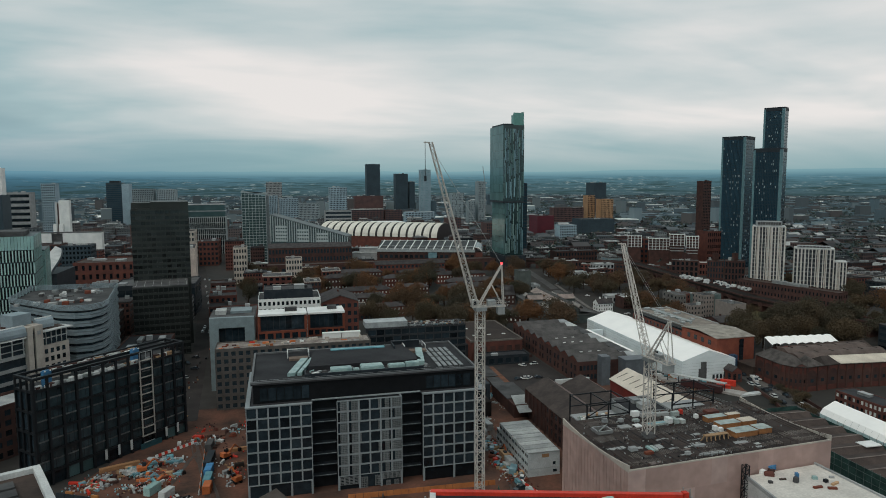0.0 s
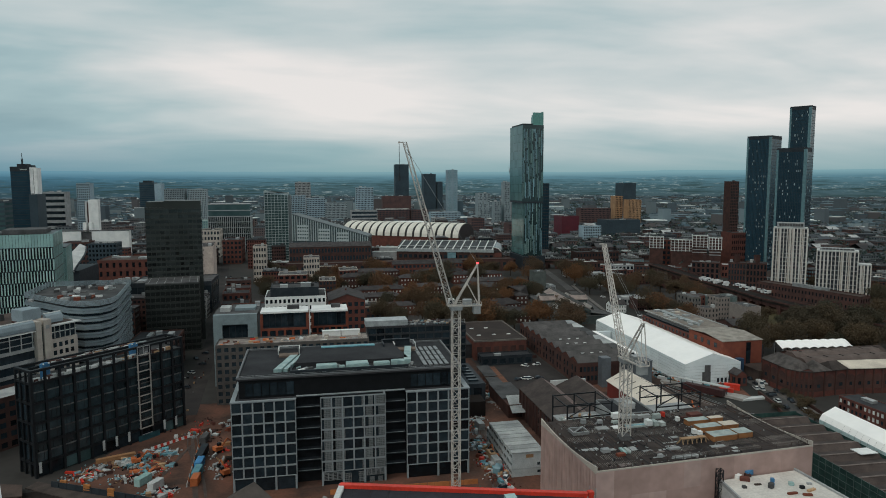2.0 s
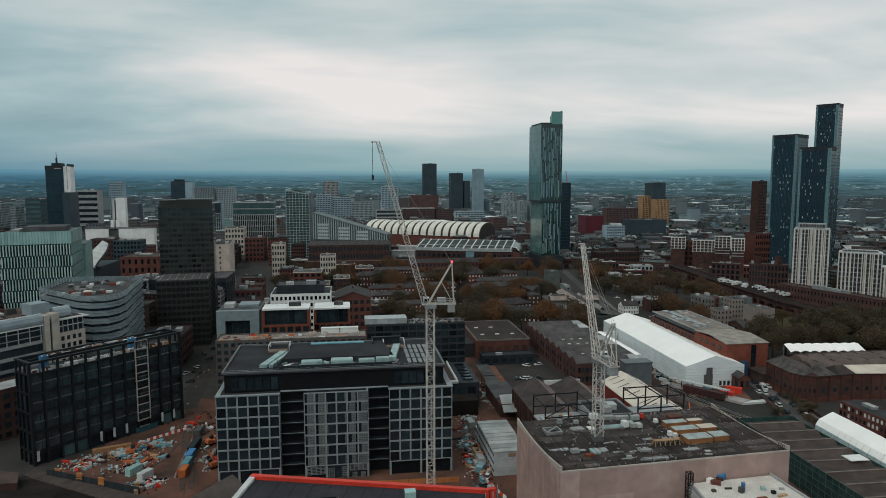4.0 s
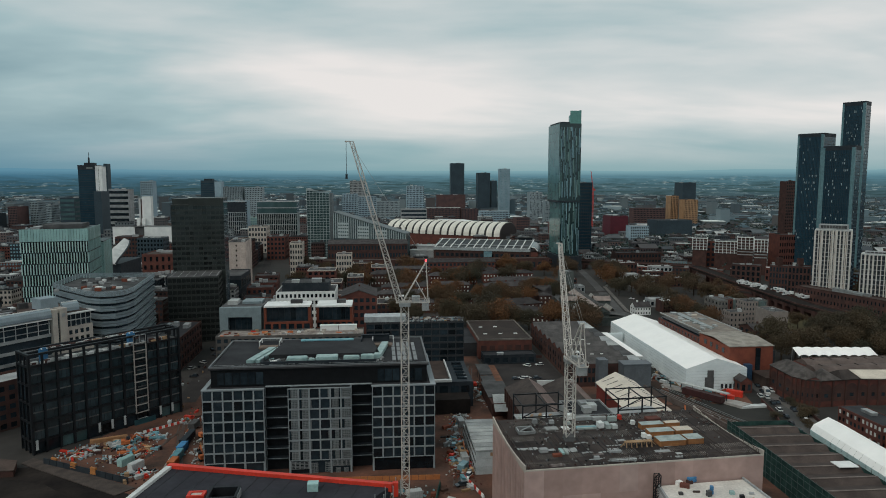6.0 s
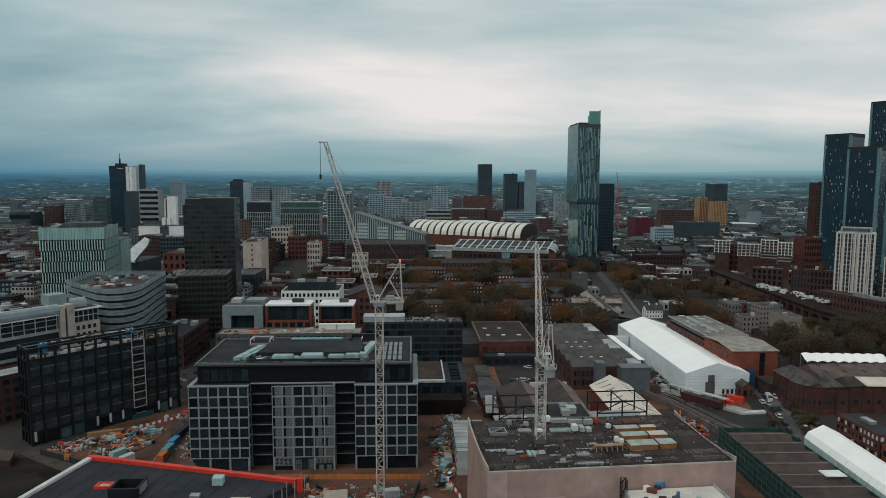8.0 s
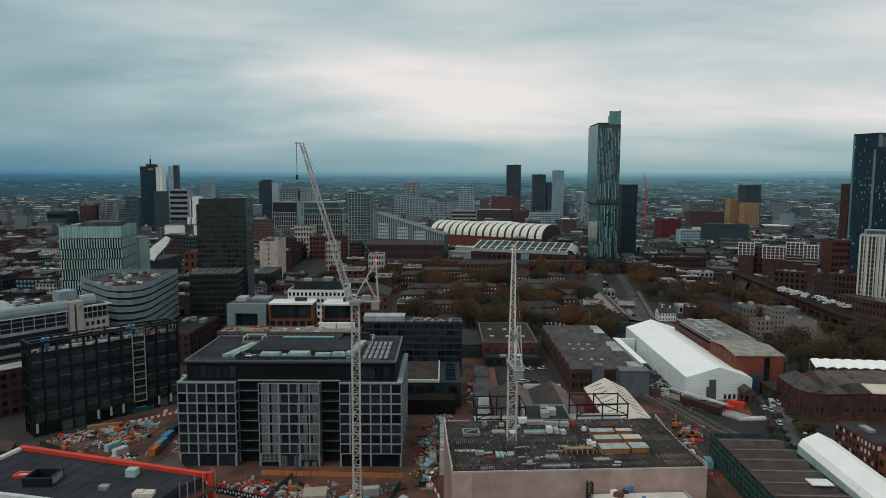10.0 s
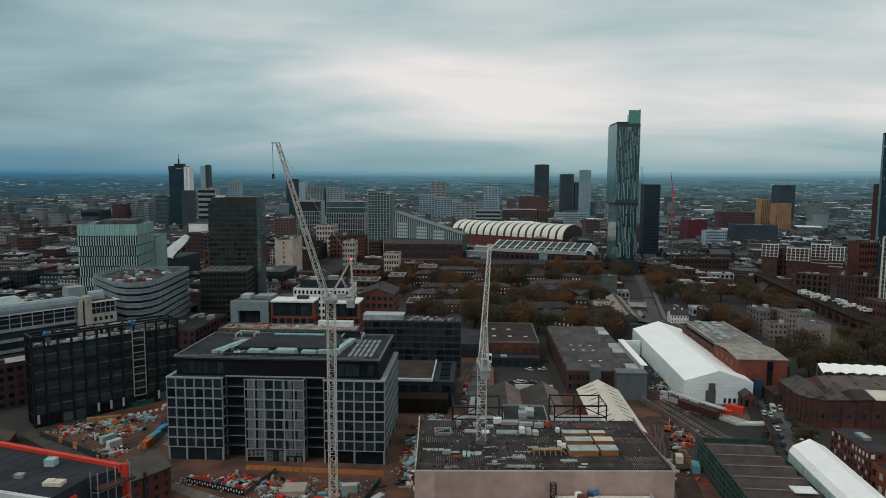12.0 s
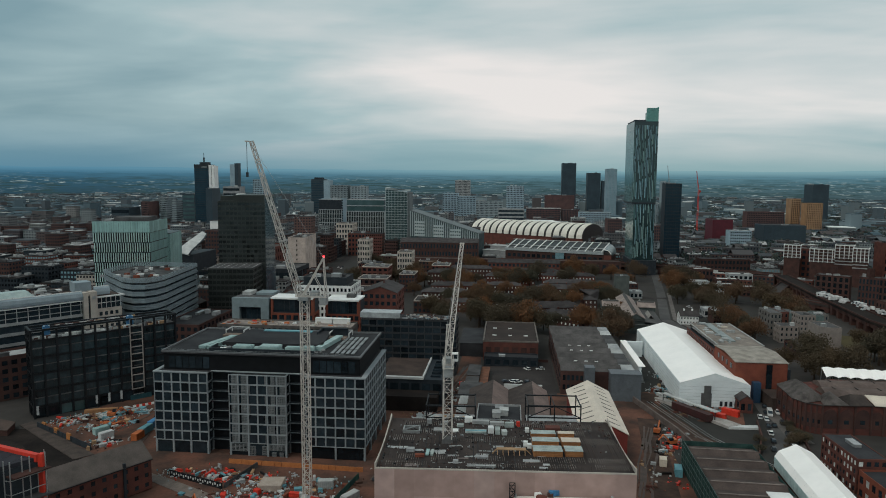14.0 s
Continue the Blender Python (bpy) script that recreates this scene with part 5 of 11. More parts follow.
def stone_silver_block():
    """A stone stair tower between long glazed bands, under broad silver roof edges."""
    e = thing("office_building", "pale stone and silver office with glazed bands and a stair tower", "office building", pose(-125.5, 273.5, 0, 0, 0, 53))
    W, D = 56.0, 44.0
    silver = mat("pale_silver_cladding", (0.25, 0.305, 0.335), (0.19, 0.235, 0.26), rough=0.4, scale=0.2)
    part("core", Geo().box(-24, 0.8, 0, W - 0.4, D, 37), GLASS, e)
    for z in (3, 8, 13, 18, 23, 28):
        part("floor_band", Geo().box(-24, 0, z, 36.6, 0.9, z + 1.4), CONC, e)
    part("upper_band", Geo().box(-24, -1.0, 36.0, 36.6, 0.9, 36.5), WHITE, e, "thin white eaves line")
    sec = [(-1.2, 36.9), (-1.4, 38.4), (-0.9, 40.2), (0.2, 41.0), (1.2, 41.0), (1.2, 36.9)]
    k = len(sec)
    for xa, xb, dz, dy in ((-24, 36.4, 0.0, 0.0), (43.4, 51.0, 1.2, 3.0)):
        part("roof_edge", Geo().add([(xa, a + dy, b + dz) for a, b in sec] + [(xb, a + dy, b + dz) for a, b in sec], [tuple(range(k)), tuple(range(2 * k - 1, k - 1, -1))] + [(i, i + k, (i + 1) % k + k, (i + 1) % k) for i in range(k)]), silver, e, "long rounded silver roof edge")
        part("roof_rail", Geo().bar((xa, dy + 0.4, 41.2 + dz), (xb, dy + 0.4, 41.2 + dz), 0.2), WHITE, e)
    tower = part("stair_tower", Geo().box(36.6, -1.6, 0, 38.9, 4, 40.4).box(39.9, -1.6, 0, 43.3, 4, 40.6).box(38.9, -0.6, 0, 39.9, 4, 39.6), STONE, e, "pale stone stair tower")
    part("stair_slot", Geo().box(39.0, -0.8, 12, 39.8, -0.62, 38.6), GLASS, tower, "dark glazed slot")
    part("emblem", Geo().box(40.8, -1.68, 36.6, 42.4, -1.6, 38.2), CONC, tower, "round stone emblem")
    part("stair_head", Geo().box(34.6, 4.2, 37, 42.6, 12, 45.2), silver, e, "silver lift house")
    part("end_wall", Geo().box(43.3, -0.3, 0, W, 0.8, 30.9).box(W - 0.8, 0.8, 0, W, 14, 30.9), STONE, e, "pale stone end wall")
    for r in range(5):
        for i in range(4):
            piece("window", GLASS, e, (45.2 + i * 2.7, -0.33, 28.2 - r * 3.5), (1.5, 0.1, 2.0))
    part("end_canopy", Geo().box(43.4, -1.6, 36.9, W + 1.4, 6, 37.4), CONC_L, e, "thin projecting roof slab")
    for i in range(6):
        piece("mullion", CONC_L, e, (43.6 + i * 2.4, 0.6, 34), (0.2, 0.4, 5.8))
    part("transom", Geo().box(43.4, 0.5, 33.6, W, 0.75, 34.0), CONC_L, e)
    for i in range(13):
        piece("mullion", CONC_L, e, (-22 + i * 4.8, 0.0, 32.6), (0.22, 0.5, 6.6))
    for z in (31.2, 34.0):
        part("transom", Geo().box(-24, 0.3, z, 36.6, 0.75, z + 0.35), CONC, e)
    part("roof", Geo().box(-24, 1.2, 37, W - 0.4, D, 37.6), ROOF_B, e)
    rng = random.Random(21)
    for i in range(46):
        x, y = rng.uniform(-20, W - 10), rng.uniform(6, D - 6)
        w, d = rng.uniform(1, 6), rng.uniform(1, 4)
        part("roof_plant", Geo().box(x, y, 37.6, x + w, y + d, 37.6 + rng.uniform(0.8, 3)), rng.choice((ROOF_L, GALV, WHITE, ROOF_G, ROOF_G, BRICK_D, CONC)), e)
    part("roof_dome", Geo().add([(0, 14, 37.6), (20, 14, 37.6), (20, 30, 37.6), (0, 30, 37.6), (3, 19, 41.4), (17, 19, 41.4), (17, 25, 41.4), (3, 25, 41.4)], [(0, 1, 5, 4), (1, 2, 6, 5), (2, 3, 7, 6), (3, 0, 4, 7), (4, 5, 6, 7)]), mat("aqua_roof_sheet", (0.36, 0.44, 0.43), (0.27, 0.34, 0.335), rough=0.4), e, "pale aqua hipped rooflight")
    return e


stone_silver_block()


def sail_tower():
    e = thing("apartment_tower", "pale glass apartment tower with sloping top and long wedge wing", "apartment tower", pose(-42, 828, 0))
    frame_m = mat("pale_grey_green_frame", (0.36, 0.42, 0.425), (0.28, 0.33, 0.335), rough=0.5)
    part("core", Geo().prism([(0.4, 0.4), (28, 0.4), (28, 26), (0.4, 26)], 0, [88, 84, 84, 88]), GLASS_T, e)
    g = Geo()
    for r in range(25):
        z = 6 + r * 3.3
        g.box(-0.1, -0.2, z, 28.4, 0.4, z + 0.5)
    for i in range(8):
        x = i * 4.0
        g.prism([(x - 0.2, -0.4), (x + 0.25, -0.4), (x + 0.25, 0.4), (x - 0.2, 0.4)], 4, 88.5 - x * 0.15)
    part("balcony_grid", g, frame_m, e, "pale balcony edges")
    # The side's shade is painted in as a darker grey.
    part("side_wall", Geo().prism([(28, 0), (31.5, 0), (31.5, 26), (28, 26)], 0, 84.5), mat("shaded_side", (0.13, 0.15, 0.16), rough=0.5), e)
    part("roof_slab", Geo().prism([(-0.5, -0.5), (29, -0.5), (29, 26.5), (-0.5, 26.5)], 87.6, [90.2, 85.6, 85.6, 90.2]), frame_m, e)
    wd = thing("apartment_block", "wedge-shaped pale glass apartment wing that slopes down to one end", "apartment block", pose(-9, 826, 0, 0, 0, -22))
    L = 96.0
    part("core", Geo().prism([(0, 0.4), (L, 0.4), (L, 18), (0, 18)], 0, [60.5, 35.0, 35.0, 60.5]), mat("pale_bluish_glass", (0.07, 0.10, 0.108), (0.045, 0.07, 0.078), rough=0.2, spec=0.5, scale=0.2), wd)
    for i in range(33):
        x = i * 3.0
        part("fin", Geo().prism([(x - 0.5, -0.3), (x + 0.5, -0.3), (x + 0.5, 0.4), (x - 0.5, 0.4)], 28, 61.2 - x * 0.266), frame_m, wd)
    re = Geo()
    re.add([(-0.5, -0.6, 60.6), (L + 0.5, -0.6, 34.8), (L + 0.5, 18.4, 34.8), (-0.5, 18.4, 60.6), (-0.5, -0.6, 61.6), (L + 0.5, -0.6, 35.8), (L + 0.5, 18.4, 36.4), (-0.5, 18.4, 62.2)], [(3, 2, 1, 0), (4, 5, 6, 7), (0, 1, 5, 4), (1, 2, 6, 5), (2, 3, 7, 6), (3, 0, 4, 7)])
    part("roof_edge", re, mat("slate_green_roof", (0.12, 0.145, 0.15), (0.085, 0.105, 0.11), rough=0.5), wd)
    for x0, n in ((6, 5), (34, 4), (58, 3)):
        for k in range(n):
            part("window_band", Geo().box(x0, -0.5, 28.5 + k * 4.2, x0 + 14, 0.2, 31.0 + k * 4.2), mat("pale_spandrel", (0.42, 0.48, 0.49), (0.33, 0.385, 0.395), rough=0.4), wd)
    return e


sail_tower()


def arched_hall():
    e = thing("exhibition_hall", "vast barrel-vaulted hall with broad white ribs and dark strips", "exhibition hall", pose(219, 903, 0, 0, 0, 146))
    # local: x along the vault, away from the near end; y to the near long side (outside at +y is the near one)
    L, Wd, z0, R = 196.0, 62.0, 21.0, 18.5

    def arc(x0, x1, out, t=0.5, n=16):
        g = Geo()
        pts = []
        for x in (x0, x1):
            for k in range(n + 1):
                a = math.pi * k / n
                for s in (0, t):
                    pts.append((x, Wd / 2 - (Wd / 2 + out + s) * math.cos(a) - Wd, z0 + (R + out + s) * math.sin(a) ** 0.85 if 0 < k < n else z0))
        m = 2 * (n + 1)
        f = []
        for k in range(n):
            a, b, c, d = 2 * k, 2 * k + 1, 2 * k + 2, 2 * k + 3
            f += [(a, c, c + m, a + m), (b, b + m, d + m, d), (a, b, d, c), (a + m, c + m, d + m, b + m)]
        return g.add(pts, f)

    part("vault", arc(0.5, L, 0.0), mat("dark_vault_glazing", (0.03, 0.03, 0.028), (0.02, 0.02, 0.019), rough=0.6), e, "dark roof strips")
    for i in range(16):
        x = 1 + i * (L - 2) / 16
        part("roof_rib", arc(x, x + 8.6, 0.5), mat("off_white_rib", (0.72, 0.69, 0.62), (0.60, 0.57, 0.51), scale=0.1), e, "broad off-white roof rib")
    part("long_wall", Geo().box(0, -0.8, 0, L, 0, z0 + 0.5).box(0, -Wd, 0, L, -Wd + 0.8, z0 + 0.5), BRICK, e)
    pts, n = [], 16
    g = Geo()
    for x in (0.2, 0.8):
        pts += [(x, -Wd / 2 - (Wd / 2) * math.cos(math.pi * k / n), z0 + R * math.sin(math.pi * k / n) ** 0.85 if 0 < k < n else z0) for k in range(n + 1)]
    m = n + 1
    g.add(pts, [tuple(range(m)), tuple(range(2 * m - 1, m - 1, -1))] + [(k, k + 1, k + 1 + m, k + m) for k in range(n)])
    g.box(0.2, -Wd, 0, 0.8, 0, z0)
    part("end_wall", g, mat("dark_end_glazing", (0.05, 0.045, 0.045), rough=0.3), e, "dark glazed end wall")
    return e


arched_hall()


def distant_crane(x, y, h, lean, m, label):
    e = thing("tower_crane", label, "crane", pose(x, y, 0), "far cranes")
    part("mast", lattice(Geo(), (0, 0, 0), (0, 0, h), 2.0, 2.0, int(h / 4), 0.14, 0.08), m, e)
    part("jib", lattice(Geo(), (0, 0, h), (-lean, 0, h + 36), 1.4, 0.8, 9, 0.12, 0.07), m, e)
    part("counter_jib", Geo().bar((0, 0, h), (lean * 0.5, 0, h + 1), 0.5).box(lean * 0.5 - 1.5, -1.2, h - 2.2, lean * 0.5 + 1.5, 1.2, h + 0.6), m, e)


distant_crane(464, 1237, 84, 5, RED, "far red luffing crane over a building site")
distant_crane(454, 1418, 98, 5, GALV, "far grey luffing crane behind the skyscraper")


def fan_roof():
    e = thing("exhibition_hall", "flat white fan-shaped roof on a low hall", "exhibition hall", pose(142, 1012, 0))
    part("wall", Geo().prism([(3, 3), (54, 3), (42, 30), (3, 20)], 0, 35.6), CONC, e)
    part("roof", Geo().prism([(0, 5), (19, -3), (59, 1), (44, 34), (0, 22)], 35.6, [38.6, 37.6, 36.8, 38.0, 39.0]), WHITE, e, "white fan-shaped roof")


fan_roof()


def glazed_concourse():
    e = thing("concourse", "long low hall with white roof beams over a dark glass roof", "building", pose(113.5, 776, 0, 0, 0, -19.7))
    L = 125.0
    part("base", Geo().box(0, 0.6, 0, L, 30, 17.4), BRICK_D, e)
    part("fascia", Geo().box(-0.6, -0.4, 17.4, L - 8, 1.4, 20.2), mat("pale_grey_metal_roof", (0.34, 0.37, 0.375), (0.25, 0.275, 0.28), rough=0.4), e, "broad pale metal fascia")
    part("glass_roof", Geo().add([(0, 1.4, 20.0), (L - 8, 1.4, 20.0), (L - 8, 30, 27.5), (0, 30, 27.5), (0, 1.4, 20.3), (L - 8, 1.4, 20.3), (L - 8, 30, 27.8), (0, 30, 27.8)], [(3, 2, 1, 0), (4, 5, 6, 7), (0, 1, 5, 4), (1, 2, 6, 5), (2, 3, 7, 6), (3, 0, 4, 7)]), mat("smoky_roof_glass", (0.03, 0.036, 0.038), (0.018, 0.022, 0.024), rough=0.4, spec=0.2), e, "dark sloping glass roof")
    for i in range(13):
        x = 2 + i * (L - 12) / 12
        part("roof_beam", Geo().bar((x, 0.4, 20.8), (x + 2.5, 30, 28.6), 0.5), WHITE, e)
    for y, z in ((1.6, 21.0), (11, 23.4), (29.6, 28.4)):
        part("purlin", Geo().bar((0, y, z), (L - 8, y, z), 0.28), CONC_L, e)
    # the glazed quarter vault at the street end
    n, pts = 7, []
    for k in range(n + 1):
        a = math.pi / 2 * k / n
        pts += [(L - 8 + 9 * math.sin(a), 2, 17.4 + 6 * math.cos(a)), (L - 8 + 9 * math.sin(a), 30, 17.4 + 10 * math.cos(a))]
    m = len(pts)
    vault = Geo().add(pts + [(x, y, z - 0.4) for x, y, z in pts], [(2 * k, 2 * k + 1, 2 * k + 3, 2 * k + 2) for k in range(n)] + [(2 * k + m, 2 * k + 2 + m, 2 * k + 3 + m, 2 * k + 1 + m) for k in range(n)])
    part("end_vault", vault, mat("pale_vault_glass", (0.24, 0.29, 0.30), (0.16, 0.20, 0.21), rough=0.2), e, "pale glazed quarter vault")
    part("end_rim", Geo().bar((L - 8, 1.8, 23.4), (L - 3, 1.8, 22.2), 0.4).bar((L - 3, 1.8, 22.2), (L + 0.4, 1.8, 18.6), 0.4), WHITE, e)
    for i in range(20):
        piece("window", GLASS, e, (5 + i * (L - 10) / 19, 0.55, 12), (3.8, 0.2, 4))
    part("entrance", Geo().box(62, -1.0, 0, 72, 0.5, 17), GLASS_B, e, "pale glazed entrance bay")
    part("street_end", Geo().box(L - 7, -0.6, 0, L + 1, 0.55, 17), BRICK, e, "red-brick street end")
    fo = thing("foyer_building", "pale low blocks with flat roofs before the vaulted hall", "building", pose(86, 792, 0, 0, 0, -12))
    part("wall", Geo().box(0, 0, 0, 34, 20, 15).box(8, 6, 15, 34, 20, 20), CONC, fo)
    part("roof", Geo().box(-0.5, -0.5, 15, 34.5, 6, 15.6).box(7.5, 5.5, 20, 34.5, 20.5, 20.6), ROOF_L, fo, "pale flat roofs")
    return e


glazed_concourse()


# ---------------------------------------------------------------- white site tents and shed
def clear_span_tent():
    e = thing("temporary_structure", "large white membrane clear-span tent with a shallow ridge", "tent", pose(193.3, 281.0, 0, 0, 0, -0.9))
    W, L, ev, rd = 30.0, 107.0, 10.5, 15.3
    n = 12
    for i in range(n):
        a, b = L * i / n, L * (i + 1) / n
        sag = 0.03
        g = Geo()
        xs = [0, W * 0.25, W / 2, W * 0.75, W]
        zs = [ev, (ev + rd) / 2 - sag, rd, (ev + rd) / 2 - sag, ev]
        pts = []
        for y in (a + 0.02, (a + b) / 2, b - 0.02):
            for x, z in zip(xs, zs):
                d = 0.16 if y == (a + b) / 2 else 0
                pts += [(x, y, z - d), (x, y, z - d + 0.08)]
        f = []
        for r in range(2):
            for c in range(4):
                o = r * 10 + c * 2
                f += [(o, o + 10, o + 12, o + 2), (o + 1, o + 3, o + 13, o + 11)]
        g.add(pts, f)
        part("roof_panel", g, TENT, e)
        for x, s in ((0, 1), (W, -1)):
            part("side_panel", Geo().box(x - 0.06, a + 0.06, 0, x + 0.06, b - 0.06, ev), TENT_S, e)
    g = Geo()
    g.add([(0, 0, 0), (W, 0, 0), (W, 0, ev), (W / 2, 0, rd), (0, 0, ev), (0, 0.12, 0), (W, 0.12, 0), (W, 0.12, ev), (W / 2, 0.12, rd), (0, 0.12, ev)], [(0, 1, 2, 3, 4), (9, 8, 7, 6, 5), (0, 5, 6, 1), (1, 6, 7, 2), (2, 7, 8, 3), (3, 8, 9, 4), (4, 9, 5, 0)])
    part("gable_end", g, TENT_S, e)
    sm = Geo()
    for z in (1.5, 3.0, 4.5, 6.0, 7.5, 9.0):
        sm.box(0.1, -0.05, z, W - 0.1, -0.005, z + 0.09).box(-0.11, 0.2, z, -0.065, L - 0.2, z + 0.09)
    tagged(part("seam", sm, mat("grey_seam", (0.50, 0.54, 0.55), rough=0.6), e, "grey horizontal seams"), kind="stuff")
    fr = Geo()
    for i in range(n + 1):
        y = L * i / n
        for x in (-0.12, W + 0.12):
            fr.box(x - 0.07, y - 0.07, 0, x + 0.07, y + 0.07, ev)
    part("frame", fr, TENT_S, e)
    part("doorway", Geo().box(9.3, -0.2, 0, 13.8, -0.02, 6.2).box(10.5, -0.5, 6.2, 13.4, -0.02, 9.6), mat("worn_grey_shutter", (0.10, 0.10, 0.10), rough=0.6), e, "dark doorway with a grey hood")
    for i in range(4):
        piece("vent", CLAD_D, e, (18 + i * 2.1, -0.05, 1.6), (1.2, 0.1, 2.2))
    an = thing("temporary_structure", "tall white screen walls of a yard beside the tent", "screen wall", pose(181.4, 311.5, 0))
    part("long_wall", Geo().box(0, 0, 0, 1.2, 54, 8.6), TENT_S, an)
    part("back_wall", Geo().box(1.2, 52, 0, 12.0, 54, 8.6), TENT_S, an)
    part("wall_cap", Geo().box(-0.4, -0.2, 8.6, 3.0, 54.2, 8.9), TENT, an, "white cap sheet")
    for i in range(9):
        part("buttress", Geo().add([(1.2, 2 + i * 6, 0), (3.4, 2 + i * 6, 0), (1.2, 2 + i * 6, 7), (1.2, 2.3 + i * 6, 0), (3.4, 2.3 + i * 6, 0), (1.2, 2.3 + i * 6, 7)], [(0, 1, 2), (5, 4, 3), (0, 3, 4, 1), (1, 4, 5, 2), (2, 5, 3, 0)]), GALV, an)
    return e


clear_span_tent()


def tunnel_tent():
    e = thing("temporary_structure", "long white ribbed tunnel tent with translucent sides", "tent", pose(205.7, 208.0, 0, 0, 0, -3.3))
    W, L = 13.0, 90.0
    n = 30
    for i in range(n):
        a, b = -L * i / n, -L * (i + 1) / n
        xs = [0, 1.2, W / 2, W - 1.2, W]
        zs = [8.4, 10.4, 13.0, 10.4, 8.4]
        pts = []
        for y in (a - 0.05, b + 0.05):
            for x, z in zip(xs, zs):
                pts += [(x, y, z), (x, y, z + 0.1)]
        f = []
        for c in range(4):
            o = c * 2
            f += [(o, o + 10, o + 12, o + 2), (o + 1, o + 3, o + 13, o + 11)]
        part("roof_panel", Geo().add(pts, f), TENT, e)
        part("side_panel", Geo().box(-0.05, b + 0.12, 5.0, 0.05, a - 0.12, 8.4), mat("aqua_side_sheet", (0.50, 0.62, 0.62), (0.38, 0.50, 0.51), rough=0.4, scale=0.3), e, "translucent aqua side sheet")
    part("gable_end", Geo().add([(0, 0, 0), (W, 0, 0), (W, 0, 8.4), (W - 1.2, 0, 10.4), (W / 2, 0, 13), (1.2, 0, 10.4), (0, 0, 8.4), (0, -0.1, 0), (W, -0.1, 0), (W, -0.1, 8.4), (W - 1.2, -0.1, 10.4), (W / 2, -0.1, 13), (1.2, -0.1, 10.4), (0, -0.1, 8.4)], [(0, 1, 2, 3, 4, 5, 6), (13, 12, 11, 10, 9, 8, 7)]), TENT_S, e)
    part("base_wall", Geo().box(0.1, -L, 0, W - 0.1, -0.1, 5.0), BRICK_D, e)
    return e


tunnel_tent()


def cream_shed():
    e = thing("shed", "red-walled shed with a cream pitched roof and slanted rooflights", "shed", pose(141.2, 211, 0, 0, 0, 0))
    W, L, ev, rd = 17.0, 47.0, 12.4, 16.8
    part("wall", Geo().box(0.2, 0, 0, W - 0.2, L, ev), mat("dark_red_sheet", (0.19, 0.035, 0.028), (0.14, 0.028, 0.023), rough=0.6, scale=0.2), e)
    for k in (0, 1):
        part("gable", Geo().gable_wall(0.2, 0, W - 0.2, L, ev, rd - 0.3, "y", k), mat("dark_red_sheet", (0.19, 0.035, 0.028)), e)
    part("roof", Geo().gable(-0.3, -0.4, W + 0.3, L + 0.4, ev, rd, "y"), mat("cream_roof_sheet", (0.66, 0.58, 0.49), (0.55, 0.48, 0.41), rough=0.6, scale=0.15), e, "cream sheet roof")
    for i in range(9):
        y = 3 + i * 5
        for s in (-1, 1):
            q = Geo()
            x0, x1 = W / 2 + s * 2.2, W / 2 + s * 6.5
            za, zb = rd - (2.2 / 8.5) * (rd - ev) + 0.2, rd - (6.5 / 8.5) * (rd - ev) + 0.2
            q.bar((x0, y, za + 0.08), (x1, y + 1.4, zb + 0.08), 0.16)
            part("rooflight_strip", q, ROOF_G, e)
    return e


cream_shed()


def netted_hall():
    e = thing("market_hall", "low hall wrapped in green netting, its dark roof in transverse ridges", "hall", pose(177.8, 215, 0, 0, 0, -1.6))
    W, L = 23.0, 140.0
    part("wall", Geo().box(0.3, -L, 0, W - 0.3, 0, 8), BRICK_D, e)
    part("netting", Geo().box(-0.3, -L, 0, -0.15, 0.2, 10.4), NET, e, "green debris netting on scaffold")
    sc = Geo()
    for i in range(48):
        sc.box(-0.42, -i * L / 48 - 0.05, 0, -0.32, -i * L / 48 + 0.05, 10.9)
    for z in (2.2, 4.4, 6.6, 8.8, 10.5):
        sc.box(-0.44, -L, z - 0.05, -0.34, 0.2, z + 0.05)
    part("scaffold", sc, mat("green_grey_tube", (0.10, 0.15, 0.145), rough=0.5), e, "scaffold tubes before the netting")
    part("end_netting", Geo().box(-0.3, 0.22, 0, W + 0.2, 0.34, 9.6), NET, e)
    part("rear_netting", Geo().box(W + 0.1, -L, 0, W + 0.25, 0.2, 9.2), NET, e)
    n = 17
    for i in range(n):
        a, b = -L * i / n, -L * (i + 1) / n
        part("roof_bay", Geo().add([(0, a, 8.0), (W, a, 8.0), (W, (a * 0.25 + b * 0.75), 9.6), (0, (a * 0.25 + b * 0.75), 9.6), (0, b, 8.0), (W, b, 8.0)], [(0, 1, 2, 3), (3, 2, 5, 4), (0, 3, 4), (1, 5, 2), (0, 4, 5, 1)]), mat("brown_grey_roofing", (0.085, 0.066, 0.060), (0.050, 0.040, 0.037), scale=0.2, rand=0.15), e)
        part("roof_ridge", Geo().box(1, (a * 0.25 + b * 0.75) - 0.25, 9.6, W - 1, (a * 0.25 + b * 0.75) + 0.1, 9.85), mat("dusty_ridge_tile", (0.24, 0.20, 0.18), (0.15, 0.125, 0.115)), e)
    part("rooflight", Geo().box(15, -41, 9.7, 21.5, -36.5, 9.95), WHITE, e, "white rooflight panel")
    return e


netted_hall()
